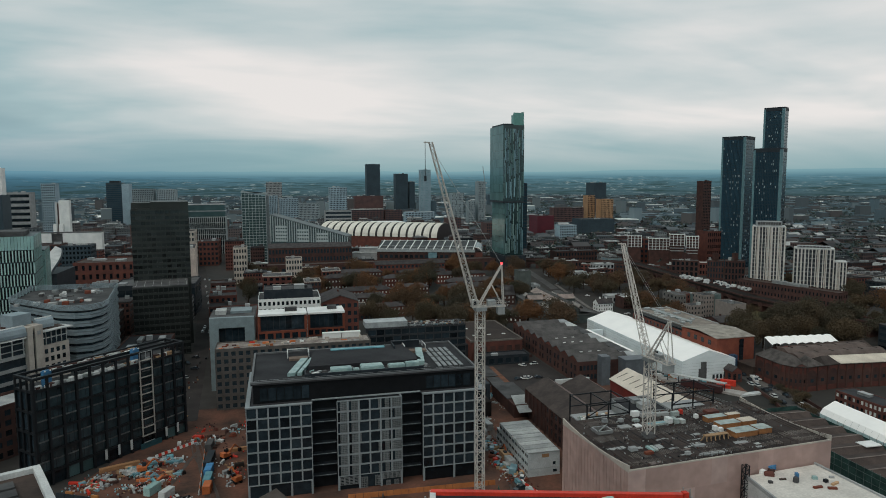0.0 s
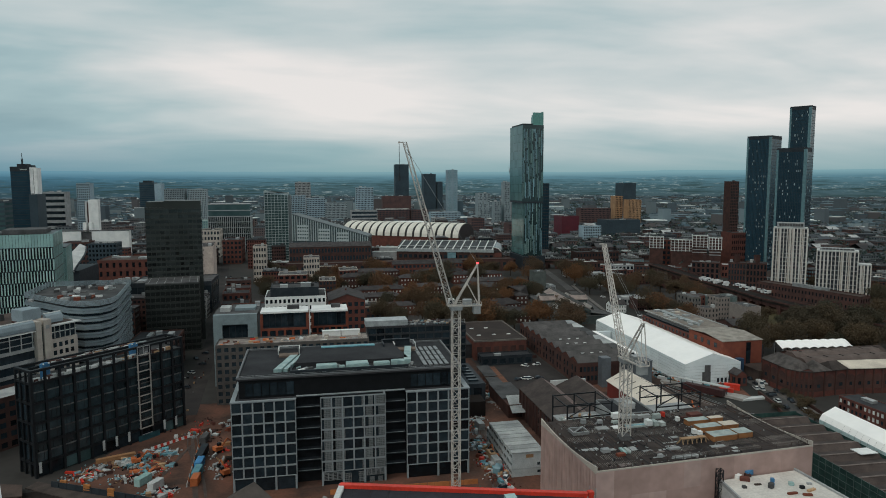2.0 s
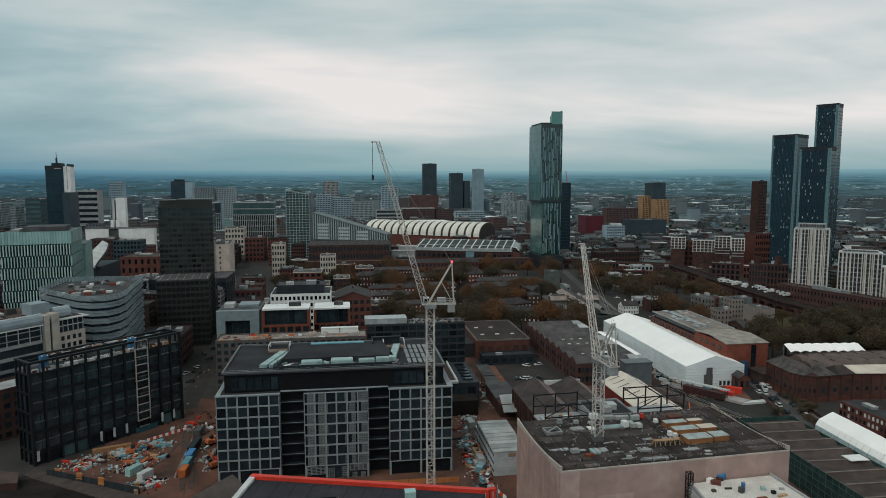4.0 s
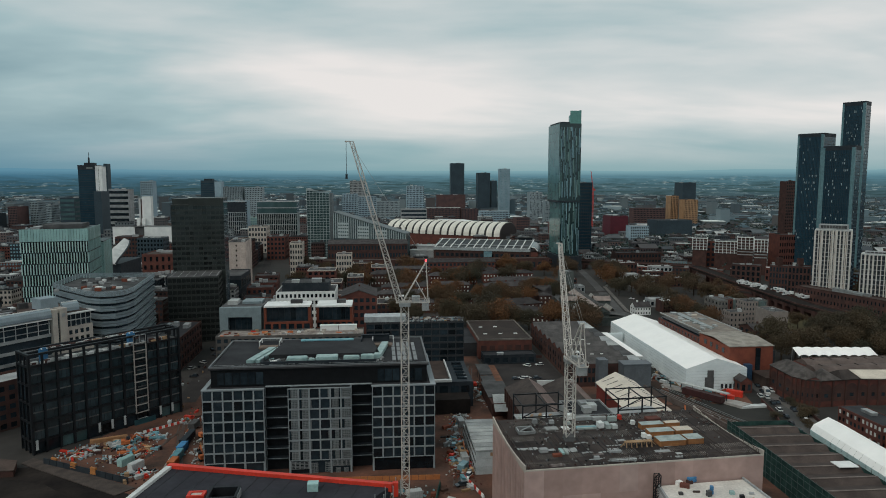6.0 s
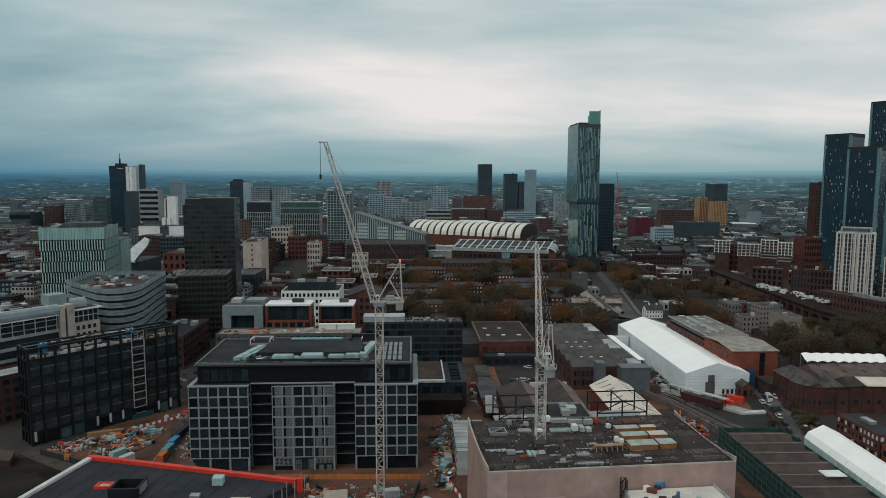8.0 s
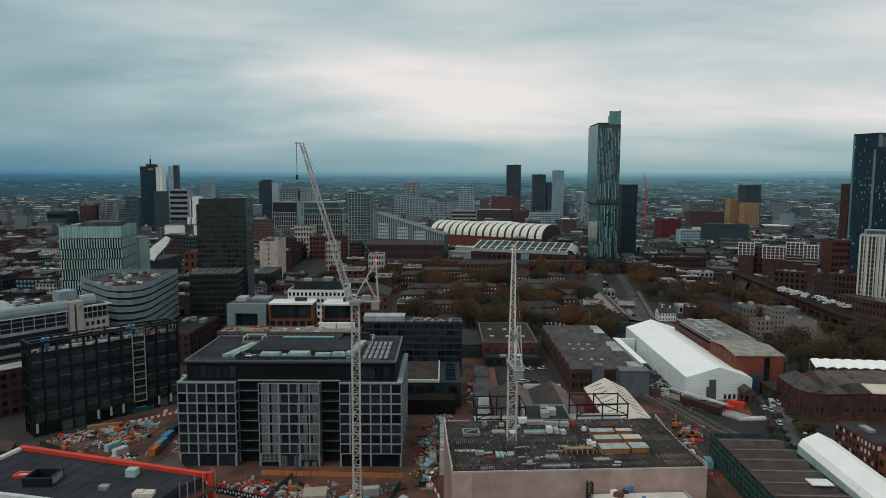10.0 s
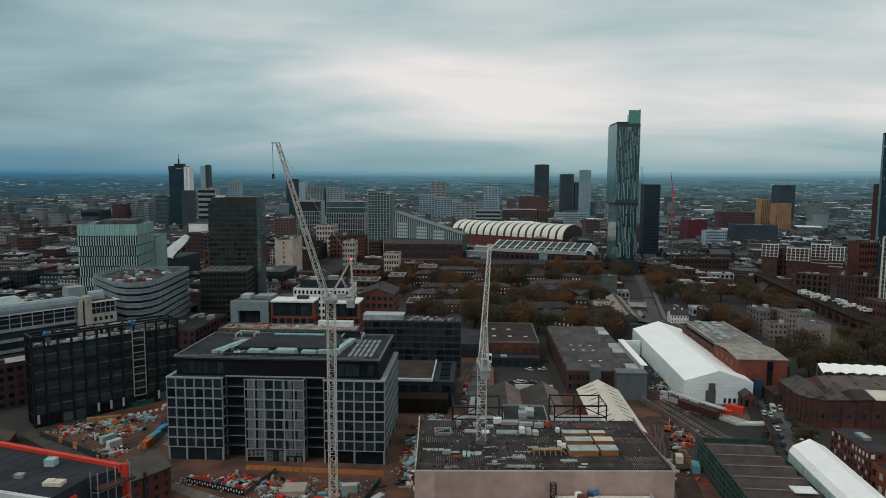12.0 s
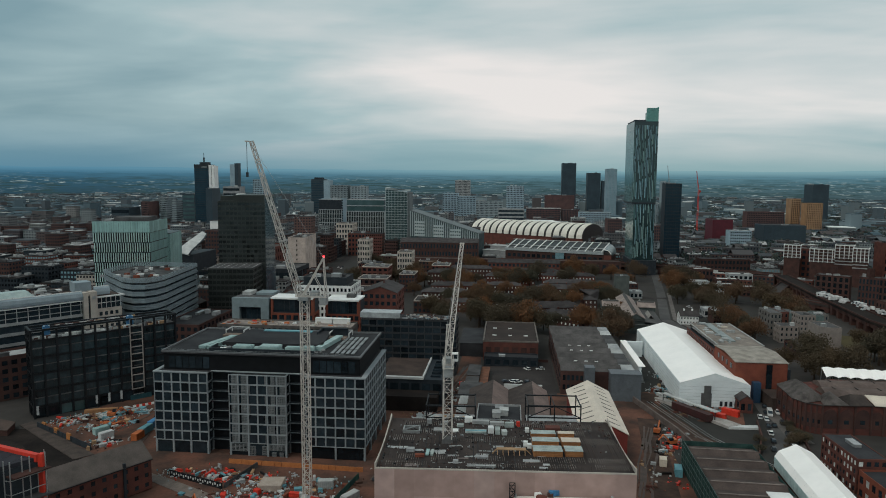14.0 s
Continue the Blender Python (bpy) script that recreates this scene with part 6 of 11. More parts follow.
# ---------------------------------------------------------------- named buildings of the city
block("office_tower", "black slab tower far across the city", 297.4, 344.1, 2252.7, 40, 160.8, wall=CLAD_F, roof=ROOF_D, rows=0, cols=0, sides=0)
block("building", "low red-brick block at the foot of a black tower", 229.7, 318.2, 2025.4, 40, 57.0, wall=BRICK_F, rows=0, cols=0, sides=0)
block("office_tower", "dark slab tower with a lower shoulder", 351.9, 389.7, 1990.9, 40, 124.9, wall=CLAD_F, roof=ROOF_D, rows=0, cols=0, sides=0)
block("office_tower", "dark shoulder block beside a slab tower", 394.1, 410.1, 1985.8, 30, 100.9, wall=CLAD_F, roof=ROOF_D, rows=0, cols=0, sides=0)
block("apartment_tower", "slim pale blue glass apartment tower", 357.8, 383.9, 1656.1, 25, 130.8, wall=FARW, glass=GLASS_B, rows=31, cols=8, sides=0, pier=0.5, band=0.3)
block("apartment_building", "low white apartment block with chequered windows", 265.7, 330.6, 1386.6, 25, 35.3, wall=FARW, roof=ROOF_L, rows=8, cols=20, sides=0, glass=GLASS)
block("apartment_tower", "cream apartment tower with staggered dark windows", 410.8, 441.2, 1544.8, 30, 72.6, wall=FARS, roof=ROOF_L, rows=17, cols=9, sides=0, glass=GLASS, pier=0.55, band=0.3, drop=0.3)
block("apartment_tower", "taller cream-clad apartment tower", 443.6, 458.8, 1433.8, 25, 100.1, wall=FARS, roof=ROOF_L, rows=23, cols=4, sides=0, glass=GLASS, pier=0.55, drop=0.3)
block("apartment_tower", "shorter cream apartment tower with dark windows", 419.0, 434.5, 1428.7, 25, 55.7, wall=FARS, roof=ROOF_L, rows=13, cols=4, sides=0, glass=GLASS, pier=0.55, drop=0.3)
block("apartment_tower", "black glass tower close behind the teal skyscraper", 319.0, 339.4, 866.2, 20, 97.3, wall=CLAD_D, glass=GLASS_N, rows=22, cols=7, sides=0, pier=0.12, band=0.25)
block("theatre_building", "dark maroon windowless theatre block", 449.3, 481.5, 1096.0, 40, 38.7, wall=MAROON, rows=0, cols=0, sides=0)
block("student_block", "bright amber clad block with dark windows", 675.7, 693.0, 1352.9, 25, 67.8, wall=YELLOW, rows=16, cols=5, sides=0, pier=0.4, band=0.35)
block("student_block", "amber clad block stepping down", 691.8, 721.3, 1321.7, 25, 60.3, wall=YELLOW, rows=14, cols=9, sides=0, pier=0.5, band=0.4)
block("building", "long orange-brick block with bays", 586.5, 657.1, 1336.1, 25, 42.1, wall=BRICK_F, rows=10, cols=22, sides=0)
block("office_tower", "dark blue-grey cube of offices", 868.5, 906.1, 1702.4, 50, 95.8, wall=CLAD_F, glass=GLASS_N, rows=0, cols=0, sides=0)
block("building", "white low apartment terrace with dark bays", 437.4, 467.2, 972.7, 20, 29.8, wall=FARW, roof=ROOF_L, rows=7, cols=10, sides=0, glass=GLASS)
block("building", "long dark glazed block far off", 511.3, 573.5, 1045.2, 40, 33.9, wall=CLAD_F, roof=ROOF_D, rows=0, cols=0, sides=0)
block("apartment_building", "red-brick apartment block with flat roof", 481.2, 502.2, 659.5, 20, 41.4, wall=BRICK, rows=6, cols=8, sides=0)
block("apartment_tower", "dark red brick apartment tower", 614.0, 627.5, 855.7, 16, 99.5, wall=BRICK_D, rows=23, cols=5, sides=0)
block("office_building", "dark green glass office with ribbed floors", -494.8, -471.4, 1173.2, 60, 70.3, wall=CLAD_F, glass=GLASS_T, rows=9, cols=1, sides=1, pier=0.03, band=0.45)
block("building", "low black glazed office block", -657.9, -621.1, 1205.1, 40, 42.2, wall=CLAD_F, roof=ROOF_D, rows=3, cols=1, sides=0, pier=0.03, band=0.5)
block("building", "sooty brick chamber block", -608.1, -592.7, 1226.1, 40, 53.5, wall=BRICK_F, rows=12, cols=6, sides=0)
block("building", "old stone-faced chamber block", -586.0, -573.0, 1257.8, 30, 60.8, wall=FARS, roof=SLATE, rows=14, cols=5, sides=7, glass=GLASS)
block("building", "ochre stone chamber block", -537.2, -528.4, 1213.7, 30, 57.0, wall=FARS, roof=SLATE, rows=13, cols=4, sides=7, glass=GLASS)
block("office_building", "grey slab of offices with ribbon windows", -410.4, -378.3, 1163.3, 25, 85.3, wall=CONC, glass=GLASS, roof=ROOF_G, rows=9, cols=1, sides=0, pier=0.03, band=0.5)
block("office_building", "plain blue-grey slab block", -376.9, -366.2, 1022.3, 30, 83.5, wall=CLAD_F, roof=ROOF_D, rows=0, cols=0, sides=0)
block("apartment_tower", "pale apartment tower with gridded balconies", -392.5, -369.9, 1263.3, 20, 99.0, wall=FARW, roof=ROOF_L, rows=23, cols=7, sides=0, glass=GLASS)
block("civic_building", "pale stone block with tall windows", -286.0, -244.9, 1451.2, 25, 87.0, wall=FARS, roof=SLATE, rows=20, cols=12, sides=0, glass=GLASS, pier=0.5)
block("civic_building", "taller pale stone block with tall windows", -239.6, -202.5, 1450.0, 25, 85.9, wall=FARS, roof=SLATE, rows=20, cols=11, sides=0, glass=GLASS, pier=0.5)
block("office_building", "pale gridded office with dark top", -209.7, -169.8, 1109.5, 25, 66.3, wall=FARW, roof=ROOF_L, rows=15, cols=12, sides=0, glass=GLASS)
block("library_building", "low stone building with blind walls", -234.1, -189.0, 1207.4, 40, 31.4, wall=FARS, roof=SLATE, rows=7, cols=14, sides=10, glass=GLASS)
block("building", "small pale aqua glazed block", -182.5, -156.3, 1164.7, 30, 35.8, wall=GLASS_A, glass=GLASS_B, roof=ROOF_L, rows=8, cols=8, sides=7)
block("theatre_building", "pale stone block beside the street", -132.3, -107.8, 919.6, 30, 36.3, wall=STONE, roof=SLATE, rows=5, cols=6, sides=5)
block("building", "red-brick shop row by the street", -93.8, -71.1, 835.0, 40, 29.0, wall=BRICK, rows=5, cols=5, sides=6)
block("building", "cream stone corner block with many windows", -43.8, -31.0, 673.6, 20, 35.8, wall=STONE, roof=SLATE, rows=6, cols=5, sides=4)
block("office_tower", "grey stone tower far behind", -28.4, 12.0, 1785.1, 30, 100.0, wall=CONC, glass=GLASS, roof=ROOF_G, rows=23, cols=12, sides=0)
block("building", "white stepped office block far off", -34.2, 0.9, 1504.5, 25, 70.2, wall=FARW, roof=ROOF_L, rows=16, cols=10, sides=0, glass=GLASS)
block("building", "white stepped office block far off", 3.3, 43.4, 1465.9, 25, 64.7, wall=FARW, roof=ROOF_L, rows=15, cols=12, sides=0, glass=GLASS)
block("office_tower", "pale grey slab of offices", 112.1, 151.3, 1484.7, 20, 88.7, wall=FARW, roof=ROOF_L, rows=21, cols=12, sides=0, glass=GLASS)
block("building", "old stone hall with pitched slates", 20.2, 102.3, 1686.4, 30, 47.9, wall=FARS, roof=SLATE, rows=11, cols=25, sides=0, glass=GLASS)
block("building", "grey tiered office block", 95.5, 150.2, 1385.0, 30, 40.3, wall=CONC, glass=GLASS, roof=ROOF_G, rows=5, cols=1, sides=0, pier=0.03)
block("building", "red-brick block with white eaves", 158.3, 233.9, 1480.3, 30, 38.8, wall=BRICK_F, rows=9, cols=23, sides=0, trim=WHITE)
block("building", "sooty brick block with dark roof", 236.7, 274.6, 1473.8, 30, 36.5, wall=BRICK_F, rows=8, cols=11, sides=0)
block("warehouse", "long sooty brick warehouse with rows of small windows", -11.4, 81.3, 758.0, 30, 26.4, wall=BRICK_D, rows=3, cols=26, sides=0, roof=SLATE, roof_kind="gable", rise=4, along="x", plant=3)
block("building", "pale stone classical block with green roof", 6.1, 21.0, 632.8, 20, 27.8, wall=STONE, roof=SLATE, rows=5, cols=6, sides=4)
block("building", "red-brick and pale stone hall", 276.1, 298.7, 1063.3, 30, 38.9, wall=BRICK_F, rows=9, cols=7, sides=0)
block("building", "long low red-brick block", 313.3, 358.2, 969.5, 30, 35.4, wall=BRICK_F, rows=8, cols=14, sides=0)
block("building", "dark brick terrace with stepped roofs", 333.5, 388.6, 750.6, 20, 13, wall=BRICK_D, rows=2, cols=14, sides=0)
block("building", "grey-green concrete box by the street", 207.6, 218.4, 546, 14, 20, wall=mat("grey_green_concrete", (0.105, 0.118, 0.112), (0.07, 0.08, 0.076), scale=0.2), roof=ROOF_G, rows=0, cols=0, sides=0, plant=1)
block("building", "low block with a pale flat roof by the street", 221, 234, 588, 14, 7.5, wall=BRICK_D, roof=ROOF_L, rows=2, cols=4, sides=3, plant=1)
block("building", "small block with a pale roof before the concrete box", 221, 231.5, 556, 12, 5.5, wall=CONC, roof=ROOF_L, rows=1, cols=3, sides=3, plant=1)
block("building", "white cottage-like public house with dark timbers", 237.6, 250, 455, 9, 6.0, wall=WHITE, rows=2, cols=6, sides=2, pier=0.6, band=0.55, roof=SLATE, roof_kind="gable", rise=3.2, plant=2)
block("building", "low brick block with a pale flat roof among trees", 261.3, 276.2, 458.6, 14, 8.6, wall=BRICK_D, rows=3, cols=8, sides=0, roof=ROOF_L)


RIB = mat("cream_white_rib", (0.58, 0.55, 0.51), (0.46, 0.435, 0.40), scale=0.15, fine=2, rough=0.6)


def ribbed_flats(name, label, cx, cy, w, d, h, rot, rows, cols, plant):
    """Flats behind close white ribs of uneven width, with dark window strips between."""
    e = thing(name, label, "apartment building", pose(cx, cy, 0, 0, 0, rot), "ribbed flats")
    rng = random.Random(int(cx))
    hx, hy = w / 2, d / 2
    part("core", Geo().box(-hx + 0.5, -hy + 0.5, 0, hx - 0.5, hy - 0.5, h - 0.3), CLAD_D, e)
    g = Geo()
    for r in range(rows + 1):
        z = 5 + (h - 5) * r / rows
        g.box(-hx + 0.1, -hy + 0.1, z - 0.45, hx - 0.1, hy - 0.1, z)
    part("floor_slab", g, CONC, e)
    for i in range(cols + 1):
        x = -hx + w * i / cols
        a = rng.choice((0.35, 0.5, 0.6))
        part("rib", Geo().box(x - a, -hy - 0.2, 0, x + a, -hy + 0.6, h + 0.3), RIB, e)
        if i < cols and rng.random() < 0.3:
            part("panel", Geo().box(x + w / cols * 0.4, -hy + 0.12, 5, x + w / cols * 0.75, -hy + 0.5, h), STONE, e)
    for i in range(1, 6):
        y = -hy + d * i / 6
        for sx in (-1, 1):
            part("side_rib", Geo().box(sx * hx - 0.4, y - 0.7, 0, sx * hx + 0.4, y + 0.7, h + 0.3), RIB, e)
    part("roof", Geo().box(-hx - 0.2, -hy - 0.2, h + 0.3, hx + 0.2, hy + 0.2, h + 0.8), CONC_L, e)
    if plant:
        part("plant_storey", Geo().box(-hx + 2, -hy + 1.5, h + 0.8, hx - 2.5, hy - 1.5, h + plant), CONC, e, "grey set-back plant storey")
        for i in range(9):
            piece("louvre", ROOF_G, e, (-hx + 4.5 + i * (w - 9) / 8, -hy + 1.45, h + 0.8 + plant * 0.45), (w / 14, 0.15, plant * 0.5))
    return e


ribbed_flats("apartment_tower", "pale stone-ribbed apartment tower with dark window strips", 413.6, 483.5, 25, 15, 60.5, -39, 16, 10, 4.6)
ribbed_flats("apartment_building", "lower pale stone-ribbed apartment block with dark window strips", 438.0, 458.5, 29, 15, 43, -41, 10, 11, 2.2)
ribbed_flats("apartment_building", "small stepped end of a pale ribbed apartment block", 450.0, 443.5, 9, 12, 33, -41, 8, 4, 0)


def framed_flats(ax, ay, bx, by, d, h, rows, cols, label):
    """Dark flats inside a bold white frame of uprights and a roof beam."""
    a, b = Vector((ax, ay, 0)), Vector((bx, by, 0))
    w = (b - a).length
    e = thing("apartment_building", label, "apartment building", pose(ax, ay, 0, 0, 0, math.degrees(math.atan2(by - ay, bx - ax))), "white-framed flats")
    part("core", Geo().box(0.3, 0.8, 0, w - 0.3, d, h - 0.4), BRICK_D, e)
    for r in range(rows):
        z = h - (r + 1) * 3.2
        part("balcony", Geo().box(0.3, 0.25, z, w - 0.3, 0.8, z + 1.0), CONC, e)
    for c in range(cols + 1):
        x = w * c / cols
        part("upright", Geo().box(x - 0.3, -0.2, h - 13, x + 0.3, 0.9, h), WHITE, e)
    part("roof_beam", Geo().box(-0.4, -0.3, h, w + 0.4, d, h + 0.8), WHITE, e, "white roof beam")
    part("roof", Geo().box(0.2, 1.2, h + 0.8, w - 0.2, d - 0.2, h + 0.95), ROOF_G, e)
    return e


framed_flats(405.3, 704.9, 419.1, 698.0, 12, 34.8, 4, 4, "dark flats with white frame and end bay")
framed_flats(426.5, 694.1, 447.8, 682.4, 14, 32.0, 4, 6, "long low dark flats in a white frame")
framed_flats(441.7, 674.3, 455.7, 666.2, 14, 38.0, 6, 4, "taller dark flats in a white frame")
framed_flats(446.0, 648.7, 457.0, 642.0, 12, 37.5, 6, 4, "dark flats with white uprights and balconies")
for i_, (x_, y_, w_, h_) in enumerate(((322, 668, 30, 7), (354, 652, 26, 8), (382, 636, 26, 7), (410, 620, 24, 9), (330, 636, 22, 6), (300, 690, 24, 10), (436, 600, 20, 13))):
    block("building", "sooty brick railway warehouse with a low roof", x_, x_ + w_, y_, 15, h_, wall=BRICK_D if i_ % 2 else BRICK, roof=(ROOF_L, SLATE, ROOF_G)[i_ % 3], rows=2, cols=7, sides=3, rot=-30, plant=2, group="railway warehouses")
block("apartment_building", "grey flat roofs behind white-framed flats", 425, 470, 705, 20, 30, wall=BRICK, roof=ROOF_G, rows=5, cols=9, sides=4, rot=-30, plant=4)
for ax, ay, bx, by, h in ((382.3, 579.6, 403.5, 565.5, 27.5), (404.3, 553.0, 416.6, 544.6, 29.5), (411.1, 535.8, 425.0, 525.6, 31.0)):
    w_ = math.hypot(bx - ax, by - ay)
    an = math.degrees(math.atan2(by - ay, bx - ax))
    mx, my = (ax + bx) / 2 - math.sin(radians(an)) * 7, (ay + by) / 2 + math.cos(radians(an)) * 7
    block("apartment_building", "brick warehouse flats with brick parapet and glazed bays", mx - w_ / 2, mx + w_ / 2, my - 7, 14, h - 7, wall=BRICK_D, roof=ROOF_G, glass=GLASS, rows=4, cols=6, sides=2, pier=0.45, band=0.3, trim=BRICK_D, rot=an, plant=2)
    block("stair_head", "small brick stair head on warehouse flats", mx - 2, mx + 2, my - 2, 4, 6.5, wall=BRICK_D, roof=CONC_L, rows=0, z0=h - 6.8, plant=0, category="building")


# ---------------------------------------------------------------- towers of the far left
def navy_tower():
    e = thing("office_tower", "navy office tower with a white service core and roof mast", "office tower", pose(-413, 1058, 0))
    part("shaft", Geo().box(0, 0, 0, 25, 26, 117), GLASS_N, e)
    g = Geo()
    for i in range(30):
        g.box(-0.15, -0.15, 6 + i * 3.7, 25.1, 0.2, 6.7 + i * 3.7)
    part("floor_edges", g, CLAD_D, e)
    part("crown", Geo().box(-0.3, -0.3, 117, 25, 26.3, 124).box(6, 8, 124, 20, 20, 128), CLAD_D, e)
    part("mast", Geo().box(10.5, 12, 128, 12.5, 14, 136).box(11.2, 12.7, 136, 11.8, 13.3, 144), CLAD_D, e)
    for i in range(2):
        part("core_strip", Geo().box(25.1 + i * 5.2, 0.4, 0, 29.6 + i * 5.2, 16, 123 - i), WHITE, e, "white concrete core strip")
    part("core_gap", Geo().box(29.6, 1.2, 0, 30.3, 15, 122), BLACK, e)
    part("sign", Geo().box(13, -0.5, 119, 22, -0.3, 120.4), LIT, e, "pale sign strip")


navy_tower()
tw = thing("apartment_tower", "far pale slab tower paired with a dark slab", "apartment tower", pose(-799, 2090, 0))
part("pale_slab", Geo().box(0, 0, 0, 18, 20, 148), FARW, tw, "pale concrete slab")
part("dark_slab", Geo().box(18, -4, 0, 29, 20, 152), CLAD_F, tw, "dark blue-grey slab")


def plaza_tower():
    e = thing("office_tower", "charcoal slab tower with a white end wall", "office tower", pose(-345, 1500, 0))
    part("shaft", Geo().box(0, 0, 0, 30, 30, 101), CLAD_F, e)
    part("roof_plant", Geo().box(6, 6, 101, 24, 24, 105), CLAD_D, e)
    part("end_wall", Geo().box(30, -0.4, 0, 44, 30, 98.5), FARW, e, "white end wall")
    g = Geo()
    for i in range(22):
        g.box(-0.1, -0.2, 10 + i * 4, 29.9, 0.1, 11.2 + i * 4)
    part("floor_edges", g, GLASS_N, e)


plaza_tower()
block("building", "sooty brick block with a dark roof before the white walls", -226, -203, 700, 20, 41, wall=BRICK_D, roof=ROOF_D, rows=9, cols=7, sides=5, plant=3)
block("building", "dark clad block with a dull roof before the white walls", -202, -176, 694, 20, 40, wall=CLAD_F, roof=ROOF_G, rows=9, cols=8, sides=5, plant=3)


def white_slabs():
    e = thing("office_building", "tall plain white slab with a dark slot", "office building", pose(-238, 812, 0))
    part("slab", Geo().box(2.2, 0, 45, 12.5, 8, 81).box(2.2, 0, 0, 5.2, 8, 45), WHITE, e, "plain white slab")
    part("slot", Geo().box(0.4, 1, 0, 2.2, 8, 78), BRICK_D, e, "dark brick slot")
    part("thin_slab", Geo().box(-1.6, 0.5, 0, 0.4, 8, 79), CONC_L, e)
    part("plinth", Geo().box(-3.6, -3, 0, -0.2, 0, 55).box(2.2, -3, 0, 6.2, -0.1, 55), WHITE, e)
    wall = thing("building", "long low plain white walls below a white slab", "building", pose(-236, 796, 0))
    part("wall", Geo().box(-29, 0, 0, -4, 10, 46).box(7, 0, 0, 46, 10, 46), WHITE, wall)
    part("roof", Geo().box(-29.3, -0.3, 46, 46.3, 10.3, 46.6).box(-3.9, 1, 0, 6.9, 9, 45), ROOF_G, wall)


white_slabs()


# White fins greyed and blued for haze, as on the far stone.
FINM = mat("hazed_fin", (0.34, 0.375, 0.385), (0.26, 0.29, 0.30), rough=0.6, scale=0.1, fine=0.6)


def fin_office():
    for x0, x1, y0, h, n, lab in ((-130, -72, 974, 52, 22, "white-finned civic office with dark glazed upper storeys"), (-212, -172, 1106, 48, 13, "pale gridded office under a dark attic")):
        e = thing("office_building", lab, "office building", pose(x0, y0, 0))
        W, D = x1 - x0, 34.0
        part("core", Geo().box(0.4, 0.5, 0, W - 0.4, D, h), GLASS, e)
        for i in range(n + 1):
            piece("fin", FINM, e, (W * i / n, 0.1, h / 2), (0.7, 0.7, h))
        for i in range(8):
            piece("side_fin", FINM, e, (W - 0.1, 2 + i * 4, h / 2), (0.7, 0.7, h))
        for z in (h * 0.2, h * 0.36, h * 0.52, h * 0.68, h * 0.84, h - 0.5):
            part("floor_band", Geo().box(-0.2, 0, z, W + 0.3, D, z + 0.8), FINM, e)
        part("attic", Geo().box(0.5, 1, h + 0.5, W - 0.5, D - 1, h + 17), CLAD_D if n < 20 else GLASS_T, e, "dark glazed attic storeys")
        part("attic_roof", Geo().box(0, 0.4, h + 17, W, D - 0.4, h + 18), CONC, e)
        if n > 20:
            part("attic_band", Geo().box(0.2, 0.6, h + 8, W - 0.2, D - 0.6, h + 9.2), CONC, e)


fin_office()


def curved_screen():
    """A pale shell roof that sweeps up like a sail beside the aqua office."""
    e = thing("auditorium", "pale curved shell roof with a dark rim over a low hall", "auditorium", pose(-176, 540, 0))
    part("wall", Geo().box(0, 0, 0, 15, 46, 33), CLAD_D, e)
    pts, n = [], 8
    for k in range(n + 1):
        t = k / n
        y = 46 * t
        z = 35.5 + 14.5 * t ** 0.7
        w = 12 * (1 - 0.55 * t ** 2)
        x0 = 2 * math.sin(t * 2.2)
        pts += [(x0, y, z), (x0 + w, y - 2, z - 2.4), (x0, y, z - 0.8), (x0 + w, y - 2, z - 3.2)]
    f = []
    for k in range(n):
        o = 4 * k
        f += [(o, o + 1, o + 5, o + 4), (o + 2, o + 6, o + 7, o + 3), (o, o + 4, o + 6, o + 2), (o + 1, o + 3, o + 7, o + 5)]
    part("shell", Geo().add(pts, f), CONC_L, e, "pale shell roof")
    r = Geo()
    for k in range(n):
        r.bar(pts[4 * k + 1], pts[4 * k + 5], 0.5)
    part("rim", r, CLAD_D, e, "dark rim")


curved_screen()
block("building", "dark flat-roofed hall behind the aqua office", -120, -62, 520, 40, 24, wall=CLAD_D, roof=ROOF_G, rows=2, cols=12, sides=4, pier=0.1, plant=6)
block("building", "red-brick block with stepped stair windows", -172, -118, 620, 40, 31, wall=BRICK, roof=ROOF_B, rows=4, cols=10, sides=6, pier=0.6, plant=3)
# ---------------------------------------------------------------- the blocks round the site
def gateway_block():
    e = thing("office_building", "grey portal-fronted block with a dark recessed opening", "office building", pose(-33.3, 326, 0))
    grey = mat("blue_grey_panel", (0.20, 0.25, 0.265), (0.155, 0.195, 0.21), rough=0.5)
    part("body", Geo().box(0.3, 2.6, 0, 20.4, 24, 34.4), CLAD_D, e)
    part("portal", Geo().box(0, 0, 14, 4.2, 2.6, 30.5).box(16.2, 0, 14, 20.7, 2.6, 30.5).box(0, 0, 30.5, 20.7, 2.6, 35.5).box(0, 0, 0, 20.7, 2.6, 14), grey, e, "grey panelled portal")
    for i in range(4):
        piece("window", GLASS, e, (5.7 + i * 3.0, 2.5, 22.5), (2.7, 0.15, 14))
    part("roof", Geo().box(-0.2, 2.6, 34.4, 20.9, 24, 35.2), ROOF_G, e)
    part("roof_plant", Geo().box(9, 12, 35.2, 19, 22, 36.4), grey, e)
    part("roof_plant", Geo().box(2, 10, 35.2, 7, 18, 37.2), ROOF_L, e)
    return e


gateway_block()


